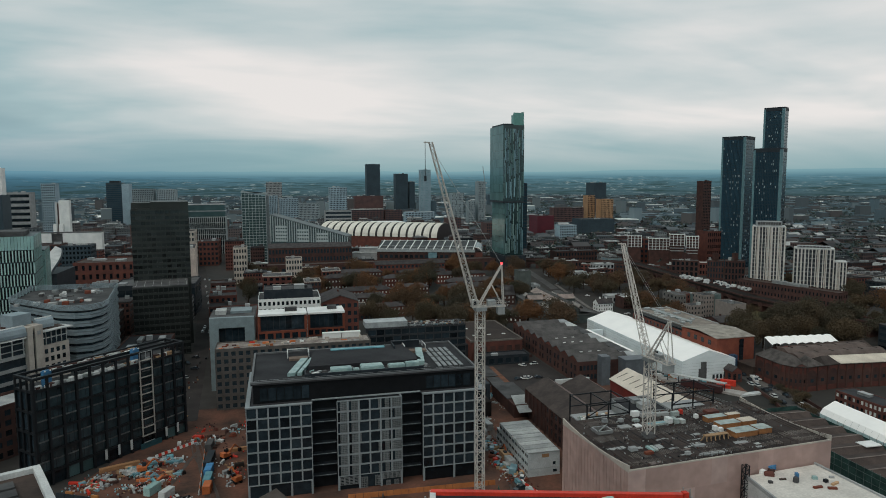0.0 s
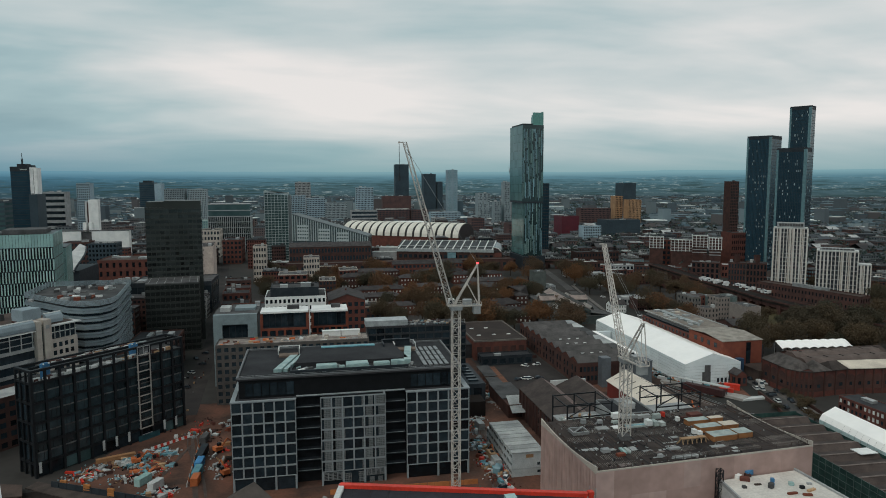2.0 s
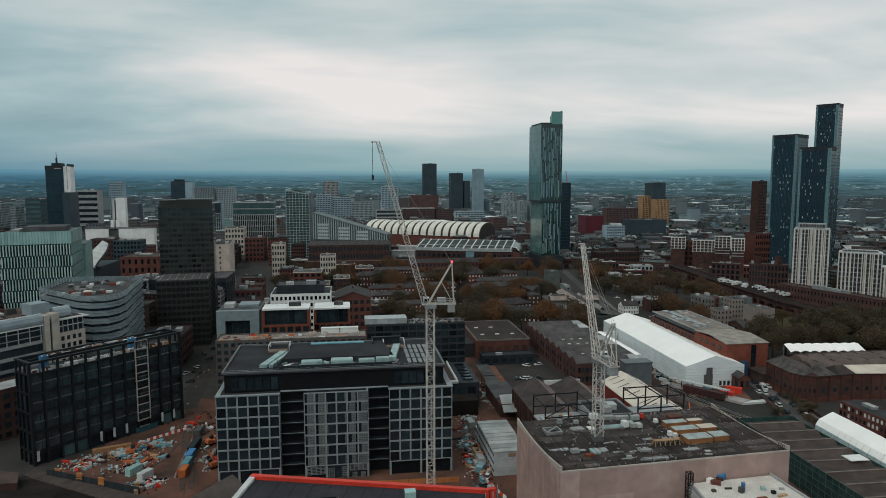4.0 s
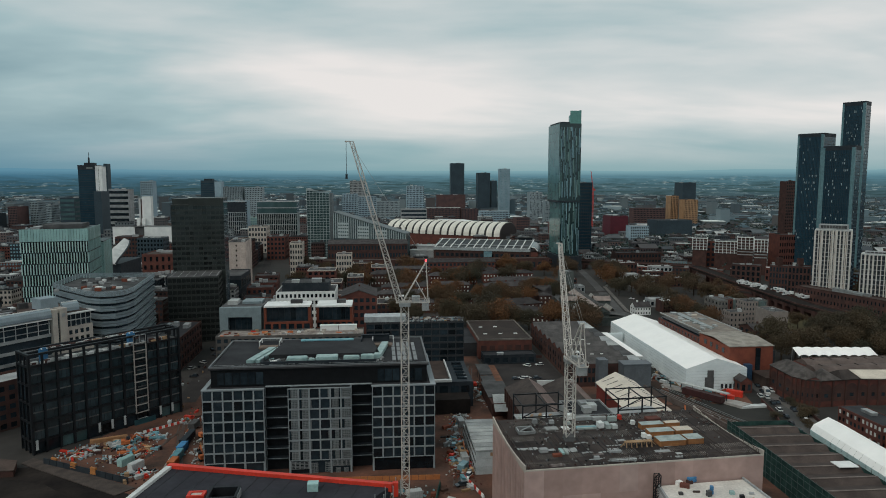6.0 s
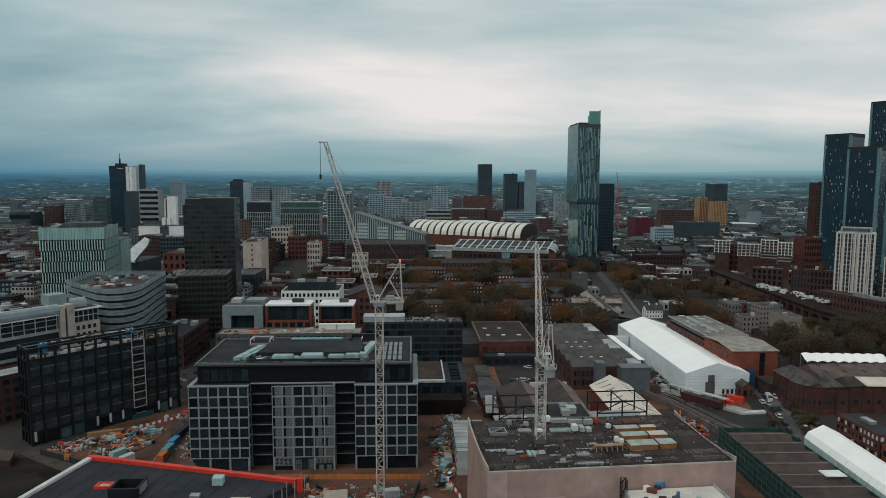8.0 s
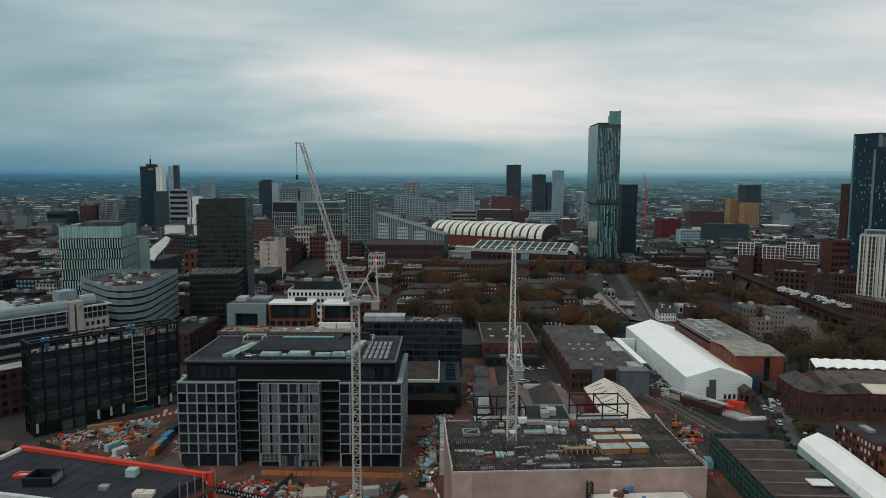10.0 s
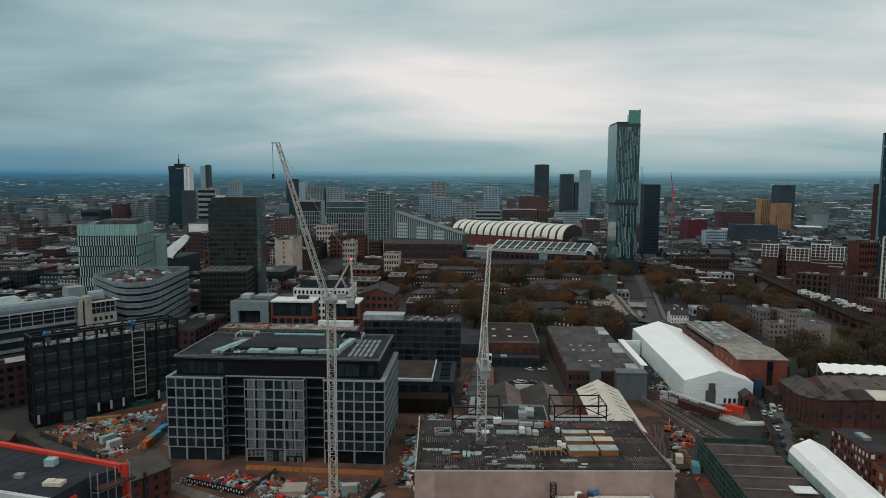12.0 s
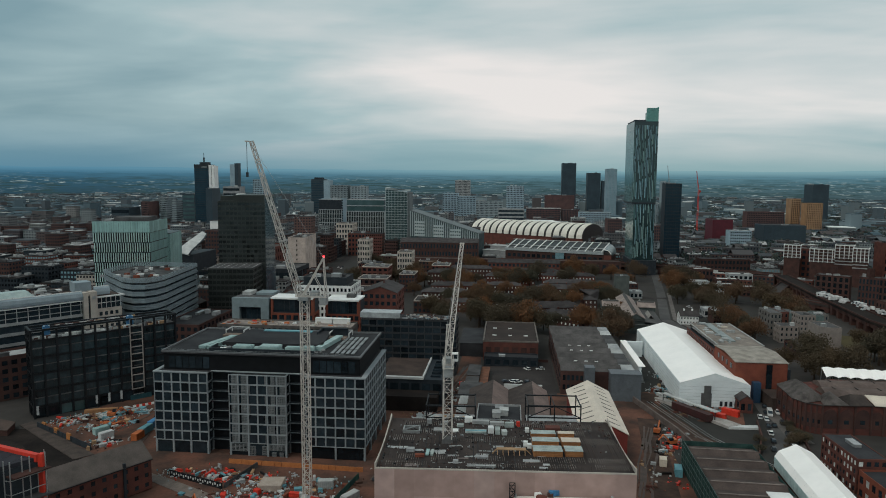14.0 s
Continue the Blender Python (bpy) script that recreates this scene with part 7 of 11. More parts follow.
def brick_glass_block(x0, x1, y0, d, h, seed):
    e = thing("office_building", "orange-red brick office with a glazed top storey and white roof", "office building", pose(x0, y0, 0), "brick offices")
    W = x1 - x0
    rng = random.Random(seed)
    g = Geo()
    part("core", Geo().box(0.4, 0.5, 0, W - 0.4, d, h - 1), CLAD_D, e)
    facade(g, e, (0, 0), (W, 0), 6, h - 8.5, 4, 6, GLASS, 0.28, 0.42, 0.5)
    facade(g, e, (W, 0.5), (W, d), 6, h - 8.5, 4, 5, GLASS, 0.28, 0.42, 0.5)
    g.box(0, 0, 0, W, 0.5, 6).box(W - 0.5, 0.5, 0, W, d, 6)
    g.box(0, 0, h - 8.5, 1.3, 0.5, h - 0.6).box(W - 1.3, 0, h - 8.5, W, 0.5, h - 0.6).box(W - 0.5, 0.5, h - 8.5, W, 3, h - 0.6)
    part("wall", g, BRICK_O, e)
    for i in range(7):
        piece("top_window", GLASS, e, (1.5 + (i + 0.5) * (W - 3) / 7, 0.35, h - 4.4), ((W - 3) / 7 - 0.25, 0.1, 6.6))
    part("roof", Geo().box(0.2, -0.8, h - 0.9, W - 0.2, d + 0.3, h), WHITE, e, "white roof slab")
    part("roof_plant", Geo().box(W * 0.55, d * 0.4, h, W * 0.8, d * 0.7, h + 1.7), ROOF_G, e)
    return e


brick_glass_block(-11, 12.5, 325, 11.5, 36.5, 1)
brick_glass_block(13.5, 33, 345, 15, 32.4, 2)
block("office_building", "white gridded office with a dark attic storey", -12, 22, 372, 26, 35, wall=WHITE, roof=ROOF_G, rows=9, cols=14, sides=5, pier=0.45, band=0.45, plant=3)
block("office_building", "dark attic storey and grey plant on a white office", -9, 18, 376, 18, 39.5, wall=CLAD_D, roof=ROOF_G, rows=0, plant=3)
block("building", "red-brick block with slate roof behind the offices", 24, 46, 395, 30, 28, wall=BRICK, roof=SLATE, rows=6, cols=6, sides=5, roof_kind="gable", rise=4, along="y", plant=1)
block("office_building", "brown gridded block with building materials on its roof", -28.5, 40, 297, 13.5, 26.8, wall=mat("brown_grey_concrete", (0.112, 0.104, 0.098), (0.078, 0.072, 0.068)), roof=mat("dusty_bare_roof", (0.30, 0.265, 0.24), (0.13, 0.105, 0.095), scale=0.3, fine=1.5), rows=8, cols=22, sides=6, pier=0.4, band=0.42, plant=0)
rng = random.Random(31)
for i in range(42):
    x, y = rng.uniform(-27, 38), rng.uniform(298.3, 308.5)
    w, d, h = rng.uniform(0.6, 3.0), rng.uniform(0.4, 1.4), rng.uniform(0.3, 1.1)
    solo("material_pack", Geo().box(-w / 2, -d / 2, 0, w / 2, d / 2, h * 0.8).box(-w / 2 + 0.1, -d / 2 + 0.1, h * 0.8, w / 2 - 0.1, d / 2 - 0.1, h), rng.choice((ORANGE, ORANGE, BRICK_O, TIMBER, BRICK_D, RED) if x < -2 else (ROOF_L, WHITE, STONE, CONC, ORANGE, STONE)), "stack of building materials on a bare roof", "building materials", pose(x, y, 26.92, 0, 0, rng.uniform(-20, 20)), "roof materials")
solo("site_cabin", Geo().box(0, 0, 0, 8.6, 2.6, 2.4).box(-0.15, -0.15, 2.4, 8.75, 2.75, 2.6).box(9.0, 0, 0, 17.6, 2.6, 2.4).box(8.85, -0.15, 2.4, 17.75, 2.75, 2.6), WHITE, "white site cabins end to end on a bare roof", "site cabin", pose(18.8, 307.2, 26.92))


def dark_frame_block():
    e = thing("office_building", "dark glazed block under construction with cluttered roof", "office building", pose(41, 314, 0))
    W, D, H = 49.5, 13.0, 28.4
    part("core", Geo().box(0.4, 0.5, 0, W - 0.4, D, H - 0.4), CLAD_D, e)
    g = Geo()
    facade(g, e, (0, 0), (W, 0), 4, H, 7, 12, GLASS, 0.10, 0.28, 0.5)
    facade(g, e, (W, 0.5), (W, D), 4, H, 7, 3, GLASS, 0.10, 0.28, 0.4)
    g.box(0, 0, 0, W, 0.5, 4).box(W - 0.4, 0.5, 0, W, D, 4)
    part("wall", g, mat("charcoal_frame", (0.035, 0.038, 0.042), (0.025, 0.027, 0.03), rough=0.5), e)
    part("roof", Geo().box(0.2, 0.2, H, W - 0.2, D - 0.2, H + 0.3), ROOF_D, e)
    part("plant_screen", Geo().box(-1, 2, H + 0.3, 20, 2.4, H + 2.7).box(-1, 2.4, H + 0.3, -0.6, 11, H + 2.7).box(-1, 2, H + 2.7, 20, 11, H + 3.0), mat("pale_grey_screen", (0.38, 0.41, 0.42), rough=0.4), e, "pale grey plant screen")
    rng = random.Random(8)
    for i in range(60):
        x, y = rng.uniform(20.6, W - 1.5), rng.uniform(0.8, D - 2)
        piece("roof_crate", rng.choice((STONE, ROOF_L, TIMBER, GALV, CONC, BRICK_D, ROOF_G, GLASS_B)), e, (x, y, H + 0.6), (rng.uniform(0.4, 1.8), rng.uniform(0.3, 1.0), rng.uniform(0.3, 0.9)), rng.uniform(0, 1))
    fr = Geo()
    for z in (H + 0.3, H + 1.4):
        fr.box(18, 0.3, z + 0.9, W, 0.4, z + 1.0)
    for i in range(12):
        fr.box(18 + i * 2.8, 0.3, H + 0.3, 18.1 + i * 2.8, 0.4, H + 2.4)
    part("guard_rail", fr, GALV, e)
    return e


dark_frame_block()


def deck_block():
    e = thing("building", "low dark concrete deck building beside the site lane", "building", pose(58.3, 268.5, 0))
    part("body", Geo().box(0, 0.5, 0, 30.5, 34, 11.4), CLAD_D, e)
    part("roof", Geo().box(0, 2, 11.4, 20, 33, 12.0), ROOF_B, e, "brown flat roof")
    part("parapet", Geo().box(-0.3, 0, 11.4, 21, 1.8, 12.4).box(20.4, 1.8, 11.4, 21, 33, 12.6), CONC_L, e, "pale parapet")
    for i in range(6):
        piece("rooflight", GLASS, e, (26, 5 + i * 4.6, 11.8), (4.5, 1.6, 0.7))
        piece("window", GLASS, e, (3 + i * 4.8, 0.45, 8.0), (3.6, 0.2, 3.0))
    part("step", Geo().box(3, -9, 0, 28, 0.4, 6.5), SOIL, e)
    return e


deck_block()


def brick_hall():
    e = thing("warehouse", "brick hall with flat brown roof and pale coping", "warehouse", pose(103, 346, 0))
    part("wall", Geo().box(0, 0, 0, 30.5, 50, 10.4), BRICK, e)
    part("roof", Geo().box(0.5, 0.5, 10.4, 30, 49.5, 10.8), mat("dark_brown_felt", (0.05, 0.038, 0.034), (0.03, 0.024, 0.022), scale=0.1, fine=1.5), e, "flat dark brown roof")
    part("coping", Geo().box(-0.2, -0.2, 10.4, 30.7, 0.5, 11.3).box(-0.2, 0.5, 10.4, 0.5, 50, 11.3).box(30, 0.5, 10.4, 30.7, 50, 11.3).box(0.5, 49.5, 10.4, 30, 50.2, 11.3), mat("dull_stone_coping", (0.17, 0.15, 0.135), (0.11, 0.098, 0.09)), e, "dull stone coping")
    for i in range(6):
        piece("blind_arch", BRICK_D, e, (3 + i * 4.9, -0.03, 4.4), (3.2, 0.15, 6.4))
    for i in range(5):
        piece("rooflight", WHITE, e, (6 + (i % 3) * 9, 14 + (i // 3) * 18, 11.0), (2.2, 0.8, 0.4))
    part("lean_to", Geo().box(-13.5, 6, 0, -0.1, 44, 7.4).box(-13.8, 5.8, 7.4, -0.1, 44.2, 7.9), ROOF_D, e)
    return e


brick_hall()


def mill():
    e = thing("warehouse", "long brick mill with a many-gabled side and patched grey roof", "warehouse", pose(141.5, 291, 0))
    W, L, ev = 34.0, 92.0, 11.2
    n = 9
    part("wall", Geo().box(0, 0, 0, W, L, ev), BRICK_D, e)
    for i in range(n):
        a, b = L * i / n, L * (i + 1) / n
        part("roof_bay", Geo().gable(-0.2, a, W - 6, b, ev, ev + 2.2, "x", 0.2), mat("mill_roofing", (0.098, 0.092, 0.090), (0.052, 0.049, 0.049), scale=0.2, fine=1.2, rand=0.12), e)
        part("gable", Geo().add([(0, a, ev), (0, b, ev), (0, (a + b) / 2, ev + 2.1), (0.4, a, ev), (0.4, b, ev), (0.4, (a + b) / 2, ev + 2.1)], [(0, 1, 2), (5, 4, 3), (0, 3, 4, 1), (1, 4, 5, 2), (2, 5, 3, 0)]), BRICK, e)
        part("flat_bay", Geo().box(W - 6 + 0.02, a + 0.2, ev, W, b - 0.2, ev + 1.2), (CONC, ROOF_G, ROOF_G, ROOF_L)[i % 4], e, "patched flat roof bay")
        for k in (0.3, 0.7):
            for z in (3.2, 7.6):
                piece("window", GLASS, e, (-0.03, a + (b - a) * k, z), (0.15, 1.3, 2.6))
        if i in (1, 3, 4):
            for k in range(3):
                piece("rooflight", WHITE, e, (8 + k * 5, a + (b - a) * 0.28, ev + 1.45), (1.6, 0.5, 0.3))
    part("front_addition", Geo().box(22, -7.5, 0, W + 1.5, -0.1, 12.4).box(21.7, -7.8, 12.4, W + 1.8, -0.1, 12.8), mat("slate_grey_cladding", (0.11, 0.125, 0.14), (0.085, 0.096, 0.108), rough=0.5), e, "slate-grey clad addition")
    part("front_tower", Geo().box(10.5, -5, 0, 15, -0.1, 14.5), mat("slate_grey_cladding", (0.11, 0.125, 0.14)), e)
    for i in range(5):
        for z in (3.5, 8):
            piece("window", GLASS, e, (1.6 + i * 2.0, -0.03, z), (1.2, 0.15, 2.4))
    return e


mill()


def shed_row():
    """The warehouse with parallel pitched roofs behind the pink hall."""
    e = thing("warehouse", "brown brick warehouse with two pitched sheds of brown roofing", "warehouse", pose(101, 196, 0))
    part("wall", Geo().box(0, 0, 0, 32, 62, 11.6), BRICK_D, e)
    # Light and shade painted as two roofing colours: dark left slopes, pinkish right ones.
    dark = mat("shaded_brown_sheet", (0.075, 0.060, 0.055), (0.045, 0.037, 0.035), scale=0.2, fine=1.0)
    pink = mat("lit_pinkish_roofing", (0.20, 0.145, 0.13), (0.13, 0.098, 0.09), scale=0.2, fine=1.0)
    for k in range(2):
        x0, xm, x1 = 16 * k - 0.3, 16 * k + 9.6, 16 * k + 15.9
        for xa, za, xb, zb, m, lb in ((x0, 11.6, xm, 15.8, dark, "brown roof slope coloured dark for shade"), (xm, 15.8, x1, 11.8, pink, "roof slope coloured pinkish as if lit")):
            part("roof_slope", Geo().add([(xa, -0.2, za), (xb, -0.2, zb), (xb, 61.6, zb), (xa, 61.6, za), (xa, -0.2, za + 0.25), (xb, -0.2, zb + 0.25), (xb, 61.6, zb + 0.25), (xa, 61.6, za + 0.25)], [(3, 2, 1, 0), (4, 5, 6, 7), (0, 1, 5, 4), (1, 2, 6, 5), (2, 3, 7, 6), (3, 0, 4, 7)]), m, e, lb)
        for y in (0.0, 61.2):
            part("gable", Geo().add([(x0 + 0.4, y, 11.6), (x1, y, 11.6), (xm, y, 15.7), (x0 + 0.4, y + 0.3, 11.6), (x1, y + 0.3, 11.6), (xm, y + 0.3, 15.7)], [(0, 1, 2), (5, 4, 3), (0, 3, 4, 1), (1, 4, 5, 2), (2, 5, 3, 0)]), BRICK_D, e)
    part("coping", Geo().box(14.0, 61.6, 11.6, 30.0, 62.6, 14.2), CONC_L, e, "pale end coping")
    for i in range(15):
        piece("pilaster", BRICK_D, e, (-0.18, 2 + i * 4.2, 5.8), (0.5, 0.9, 11.6))
    for i in range(10):
        for z in (3, 6.5, 10):
            piece("window", GLASS, e, (-0.03, 3 + i * 3.8, z), (0.15, 1.4, 2.0))
    for i in range(4):
        part("vent_cowl", Geo().box(21 + i * 1.6, 3, 14.6, 22 + i * 1.6, 4, 17.2).box(20.8 + i * 1.6, 2.8, 17.2, 22.2 + i * 1.6, 4.2, 17.6), GALV, e)
    return e


shed_row()
yw = thing("yard_wall", "low dark brick wall at the edge of the car park", "wall")
part("wall_length", Geo().box(104, 344.4, 0, 139, 344.8, 1.6), BRICK_D, yw)
block("building", "dark low range of arched stores before the brick hall", 104, 133, 334, 9, 4.6, wall=CLAD_D, roof=ROOF_D, rows=1, cols=6, sides=2, pier=0.35, band=0.4, plant=1)


def lane_canopy():
    """A long dark lean-to roof on posts beside a rusty strip of roofing."""
    e = thing("shed", "long dark flat canopy on posts beside a rusty roof", "shed", pose(96.4, 285.5, 0, 0, 0, -1))
    part("wall", Geo().box(6.6, 2, 0, 10.4, 36, 2.8), BRICK_D, e)
    part("rusty_roof", Geo().box(6.4, 1.6, 2.8, 10.6, 36.3, 3.1), mat("rusty_roof_sheet", (0.19, 0.085, 0.052), (0.10, 0.05, 0.035), scale=0.3), e, "rusty orange-brown roof sheets")
    part("canopy_roof", Geo().box(0, 14.2, 4.7, 6.4, 33, 5.0).box(0, 0, 4.2, 6.4, 14, 4.5), ROOF_G, e, "dark grey canopy roof")
    for i in range(6):
        for x in (0.4, 6.0):
            part("post", Geo().box(x - 0.1, 0.5 + i * 6.3, 0, x + 0.1, 0.7 + i * 6.3, 4.2), CLAD_D, e)
    return e


lane_canopy()
e_ = thing("shed", "dark shed with a white sheeted lean-to slope at the lane", "shed", pose(94, 249, 0))
part("wall", Geo().box(1, 6, 0, 11, 36, 5.6), BRICK_D, e_)
part("roof", Geo().box(0.7, 14, 5.6, 11.3, 36.3, 6.0), ROOF_G, e_)
part("white_slope", Geo().add([(1.2, 0.5, 4.0), (7.0, 0.5, 4.0), (10.8, 14, 7.0), (2.4, 14, 7.0), (1.2, 0.5, 4.2), (7.0, 0.5, 4.2), (10.8, 14, 7.2), (2.4, 14, 7.2)], [(3, 2, 1, 0), (4, 5, 6, 7), (0, 1, 5, 4), (1, 2, 6, 5), (2, 3, 7, 6), (3, 0, 4, 7)]), ROOF_L, e_, "pale sheeted slope")
solo("pavement_carpark", Geo().prism([(108.8, 287), (140, 287), (140.5, 345), (103.8, 345), (104, 324), (109, 323)], -0.3, 0.09), ASPH, "dark worn asphalt of the car park", "car park", kind="structure")


def market_hall():
    """A low dark-roofed hall under a cross of paler nave and transept roofs."""
    e = thing("market_hall", "low market hall with crossing pale ridged roofs and a green-grey front", "market hall", pose(203.5, 462, 0, 0, 0, -4))
    hx, hy, ev = 17.5, 40.0, 6.4
    green = mat("green_grey_gable", (0.075, 0.092, 0.088), (0.05, 0.062, 0.06), rough=0.6)
    low = mat("green_grey_roof", (0.095, 0.094, 0.092), (0.058, 0.058, 0.058), scale=0.2)
    ridge = mat("dusty_ridge_roof", (0.30, 0.245, 0.22), (0.19, 0.155, 0.142), scale=0.3)
    part("wall", Geo().box(-hx, -hy, 0, hx, hy, ev), green, e)
    part("side_roof", Geo().gable(-hx - 0.5, -hy - 0.5, hx + 0.5, hy + 0.5, ev, ev + 2.6, "y"), low, e, "low dark grey roof")
    part("eaves_band", Geo().box(-hx - 0.7, -hy - 0.7, ev - 0.5, hx + 0.7, -hy - 0.52, ev + 0.1), mat("pale_eaves_board", (0.16, 0.165, 0.16)), e, "pale eaves board")
    part("nave_wall", Geo().box(-5.6, -hy + 0.4, ev, 5.6, hy - 0.4, ev + 3.4), green, e)
    part("nave_roof", Geo().gable(-6.2, -hy - 0.6, 6.2, hy, ev + 3.4, ev + 7.0, "y", 0.35), ridge, e, "pale brown nave roof")
    part("ridge_monitor", Geo().gable(-1.3, -hy + 1, 1.3, hy - 2, ev + 6.4, ev + 8.0, "y", 0.3), low, e, "dark glazed ridge lantern")
    part("nave_gable", Geo().gable_wall(-5.6, -hy - 0.3, 5.6, hy - 0.4, ev + 3.4, ev + 6.7, "y", 0), green, e)
    for sx in (-1, 1):
        xa, xb = (sx * 6.3, sx * (hx + 1.2)) if sx > 0 else (sx * (hx + 1.2), sx * 6.3)
        part("transept_wall", Geo().box(xa, 4.6, ev, xb, 13.0, ev + 3.0), green, e)
        part("transept_roof", Geo().gable(xa - 0.2, 3.8, xb + 0.2, 13.8, ev + 3.0, ev + 6.2, "x", 0.35), ridge, e, "pale brown transept roof")
        part("transept_lantern", Geo().gable(xa + 0.6, 7.9, xb - 0.6, 9.7, ev + 6.1, ev + 7.0, "x", 0.2), low, e)
        for y in (-26, 19):
            part("rooflight", Geo().gable(sx * 11.5 - 2.0, y, sx * 11.5 + 2.0, y + 17, ev + 1.0, ev + 3.4, "y", 0.3), mat("dull_pale_roofing", (0.30, 0.285, 0.265), (0.20, 0.19, 0.178), scale=0.3), e, "pale ridged rooflight")
    return e


market_hall()


def brick_office():
    e = thing("office_building", "red-brick office with pale flat roofs and a glazed attic", "office building", pose(221, 292, 0))
    g = Geo()
    W, L, h = 24.0, 84.0, 15.2
    part("core", Geo().box(0.4, 0.4, 0, W, L, h - 0.2), CLAD_D, e)
    facade(g, e, (0, L), (0, 30), 0, h, 4, 14, GLASS, 0.5, 0.5, 0.4)
    part("wall", g, BRICK, e)
    part("end_block", Geo().box(-0.8, -1, 0, W - 2, 29.8, 18.0), mat("clean_red_brick", (0.20, 0.062, 0.040), (0.145, 0.046, 0.032), scale=0.3, fine=6), e, "plain red-brick end block")
    for z in (6, 10.5, 15):
        for i in range(4):
            piece("window", GLASS, e, (-0.85, 5 + i * 6, z), (0.15, 2.4, 2.4))
        piece("window", GLASS, e, (14, -1.3, z), (2.6, 0.15, 4.4))
    part("attic", Geo().box(1.4, 30, h, W - 2, L - 2, h + 2.6), GLASS, e, "dark glazed attic storey")
    part("roof", Geo().box(0.6, 29.8, h + 2.6, W - 0.8, L - 1, h + 3.1), mat("pinkish_grey_roof", (0.26, 0.225, 0.195), (0.15, 0.13, 0.115), scale=0.25), e, "pale flat roof")
    part("roof_glass", Geo().box(8, 38, h + 3.1, 12, 80, h + 3.6), mat("dull_teal_rooflight", (0.15, 0.19, 0.19), (0.10, 0.13, 0.13), rough=0.3), e, "long dull teal rooflight")
    part("roof_edge", Geo().box(0.4, 29.8, h + 3.1, 0.9, L - 1, h + 3.5).box(W - 1.2, 29.8, h + 3.1, W - 0.7, L - 1, h + 3.5), ROOF_L, e)
    part("end_roof", Geo().gable(-1.2, -1.4, W - 1.6, 30, 18.0, 19.4, "x", 0.3), mat("dirty_cream_roof", (0.34, 0.31, 0.27), (0.19, 0.17, 0.15), scale=0.25), e, "dirty cream pitched roof")
    part("stair_slot", Geo().box(13.0, -1.25, 1.5, 15.0, -1.02, 17.0), CLAD_D, e, "dark glazed stair slot")
    rr = random.Random(4)
    for i in range(20):
        piece("roof_unit", rr.choice((ROOF_L, CONC, ROOF_L, GALV, CREAM)), e, (rr.uniform(3, W - 6), rr.uniform(34, L - 3), h + 3.5), (rr.uniform(0.8, 4), rr.uniform(0.8, 4), rr.uniform(0.4, 1.4)))
    part("low_wing", Geo().box(11, -14, 0, 26, -1.2, 5.4).box(10.6, -14.4, 5.4, 26.4, -1.2, 6.0), ROOF_B, e)
    part("blue_stair", Geo().box(6.6, -4, 0, 9.8, -1.1, 9.5), mat("deep_blue_sheet", (0.03, 0.07, 0.13), rough=0.5), e, "deep blue wrapped stair")
    return e


brick_office()


def stepped_flats():
    """Mid-rise flats in cream, brick and green-grey, each volume a house of its own."""
    sea = mat("sea_green_panel", (0.12, 0.165, 0.16), rough=0.6)
    blush = mat("pinkish_render", (0.25, 0.215, 0.195), (0.20, 0.172, 0.156))
    dun = mat("dun_render", (0.165, 0.155, 0.145), (0.115, 0.108, 0.102))
    for x0, x1, y0, d, h, m, r, c, lb in ((286, 293, 424, 20, 15.5, dun, 4, 3, "grey rendered flats with balconies of brick"), (293.2, 299, 428, 16, 15.5, BRICK, 4, 2, "orange-brick flats with a flat roof"), (299.2, 304, 426, 16, 15, sea, 0, 0, "sea-green panelled stair volume"), (286, 297, 408, 10, 10.5, blush, 3, 4, "low pinkish flats with small windows"), (300, 309, 413, 14, 16.5, blush, 5, 4, "pinkish rendered flats with small square windows"), (309.2, 313, 411, 14, 17, sea, 0, 0, "sea-green panelled end volume"), (313.2, 320, 420, 12, 16, dun, 4, 3, "grey rendered flats with a flat roof"), (297, 308, 378, 18, 16.5, blush, 0, 0, "plain pinkish gable block of flats")):
        block("apartment_building", lb, x0, x1, y0, d, h, wall=m, roof=ROOF_G, rows=r, cols=c, sides=4 if r else 0, pier=0.6, band=0.5, plant=1, group="stepped flats", parapet=0.4)
    block("building", "low brick building with a dark pitched roof beside the flats", 279, 292, 366, 18, 7.5, wall=BRICK_D, roof=SLATE, rows=2, cols=3, sides=3, roof_kind="gable", rise=2.6, along="x", plant=1)
    block("building", "flat-roofed pale block among the trees", 262, 284, 484, 11, 5.6, wall=CONC, roof=ROOF_L, rows=1, cols=6, sides=3, plant=1)


stepped_flats()


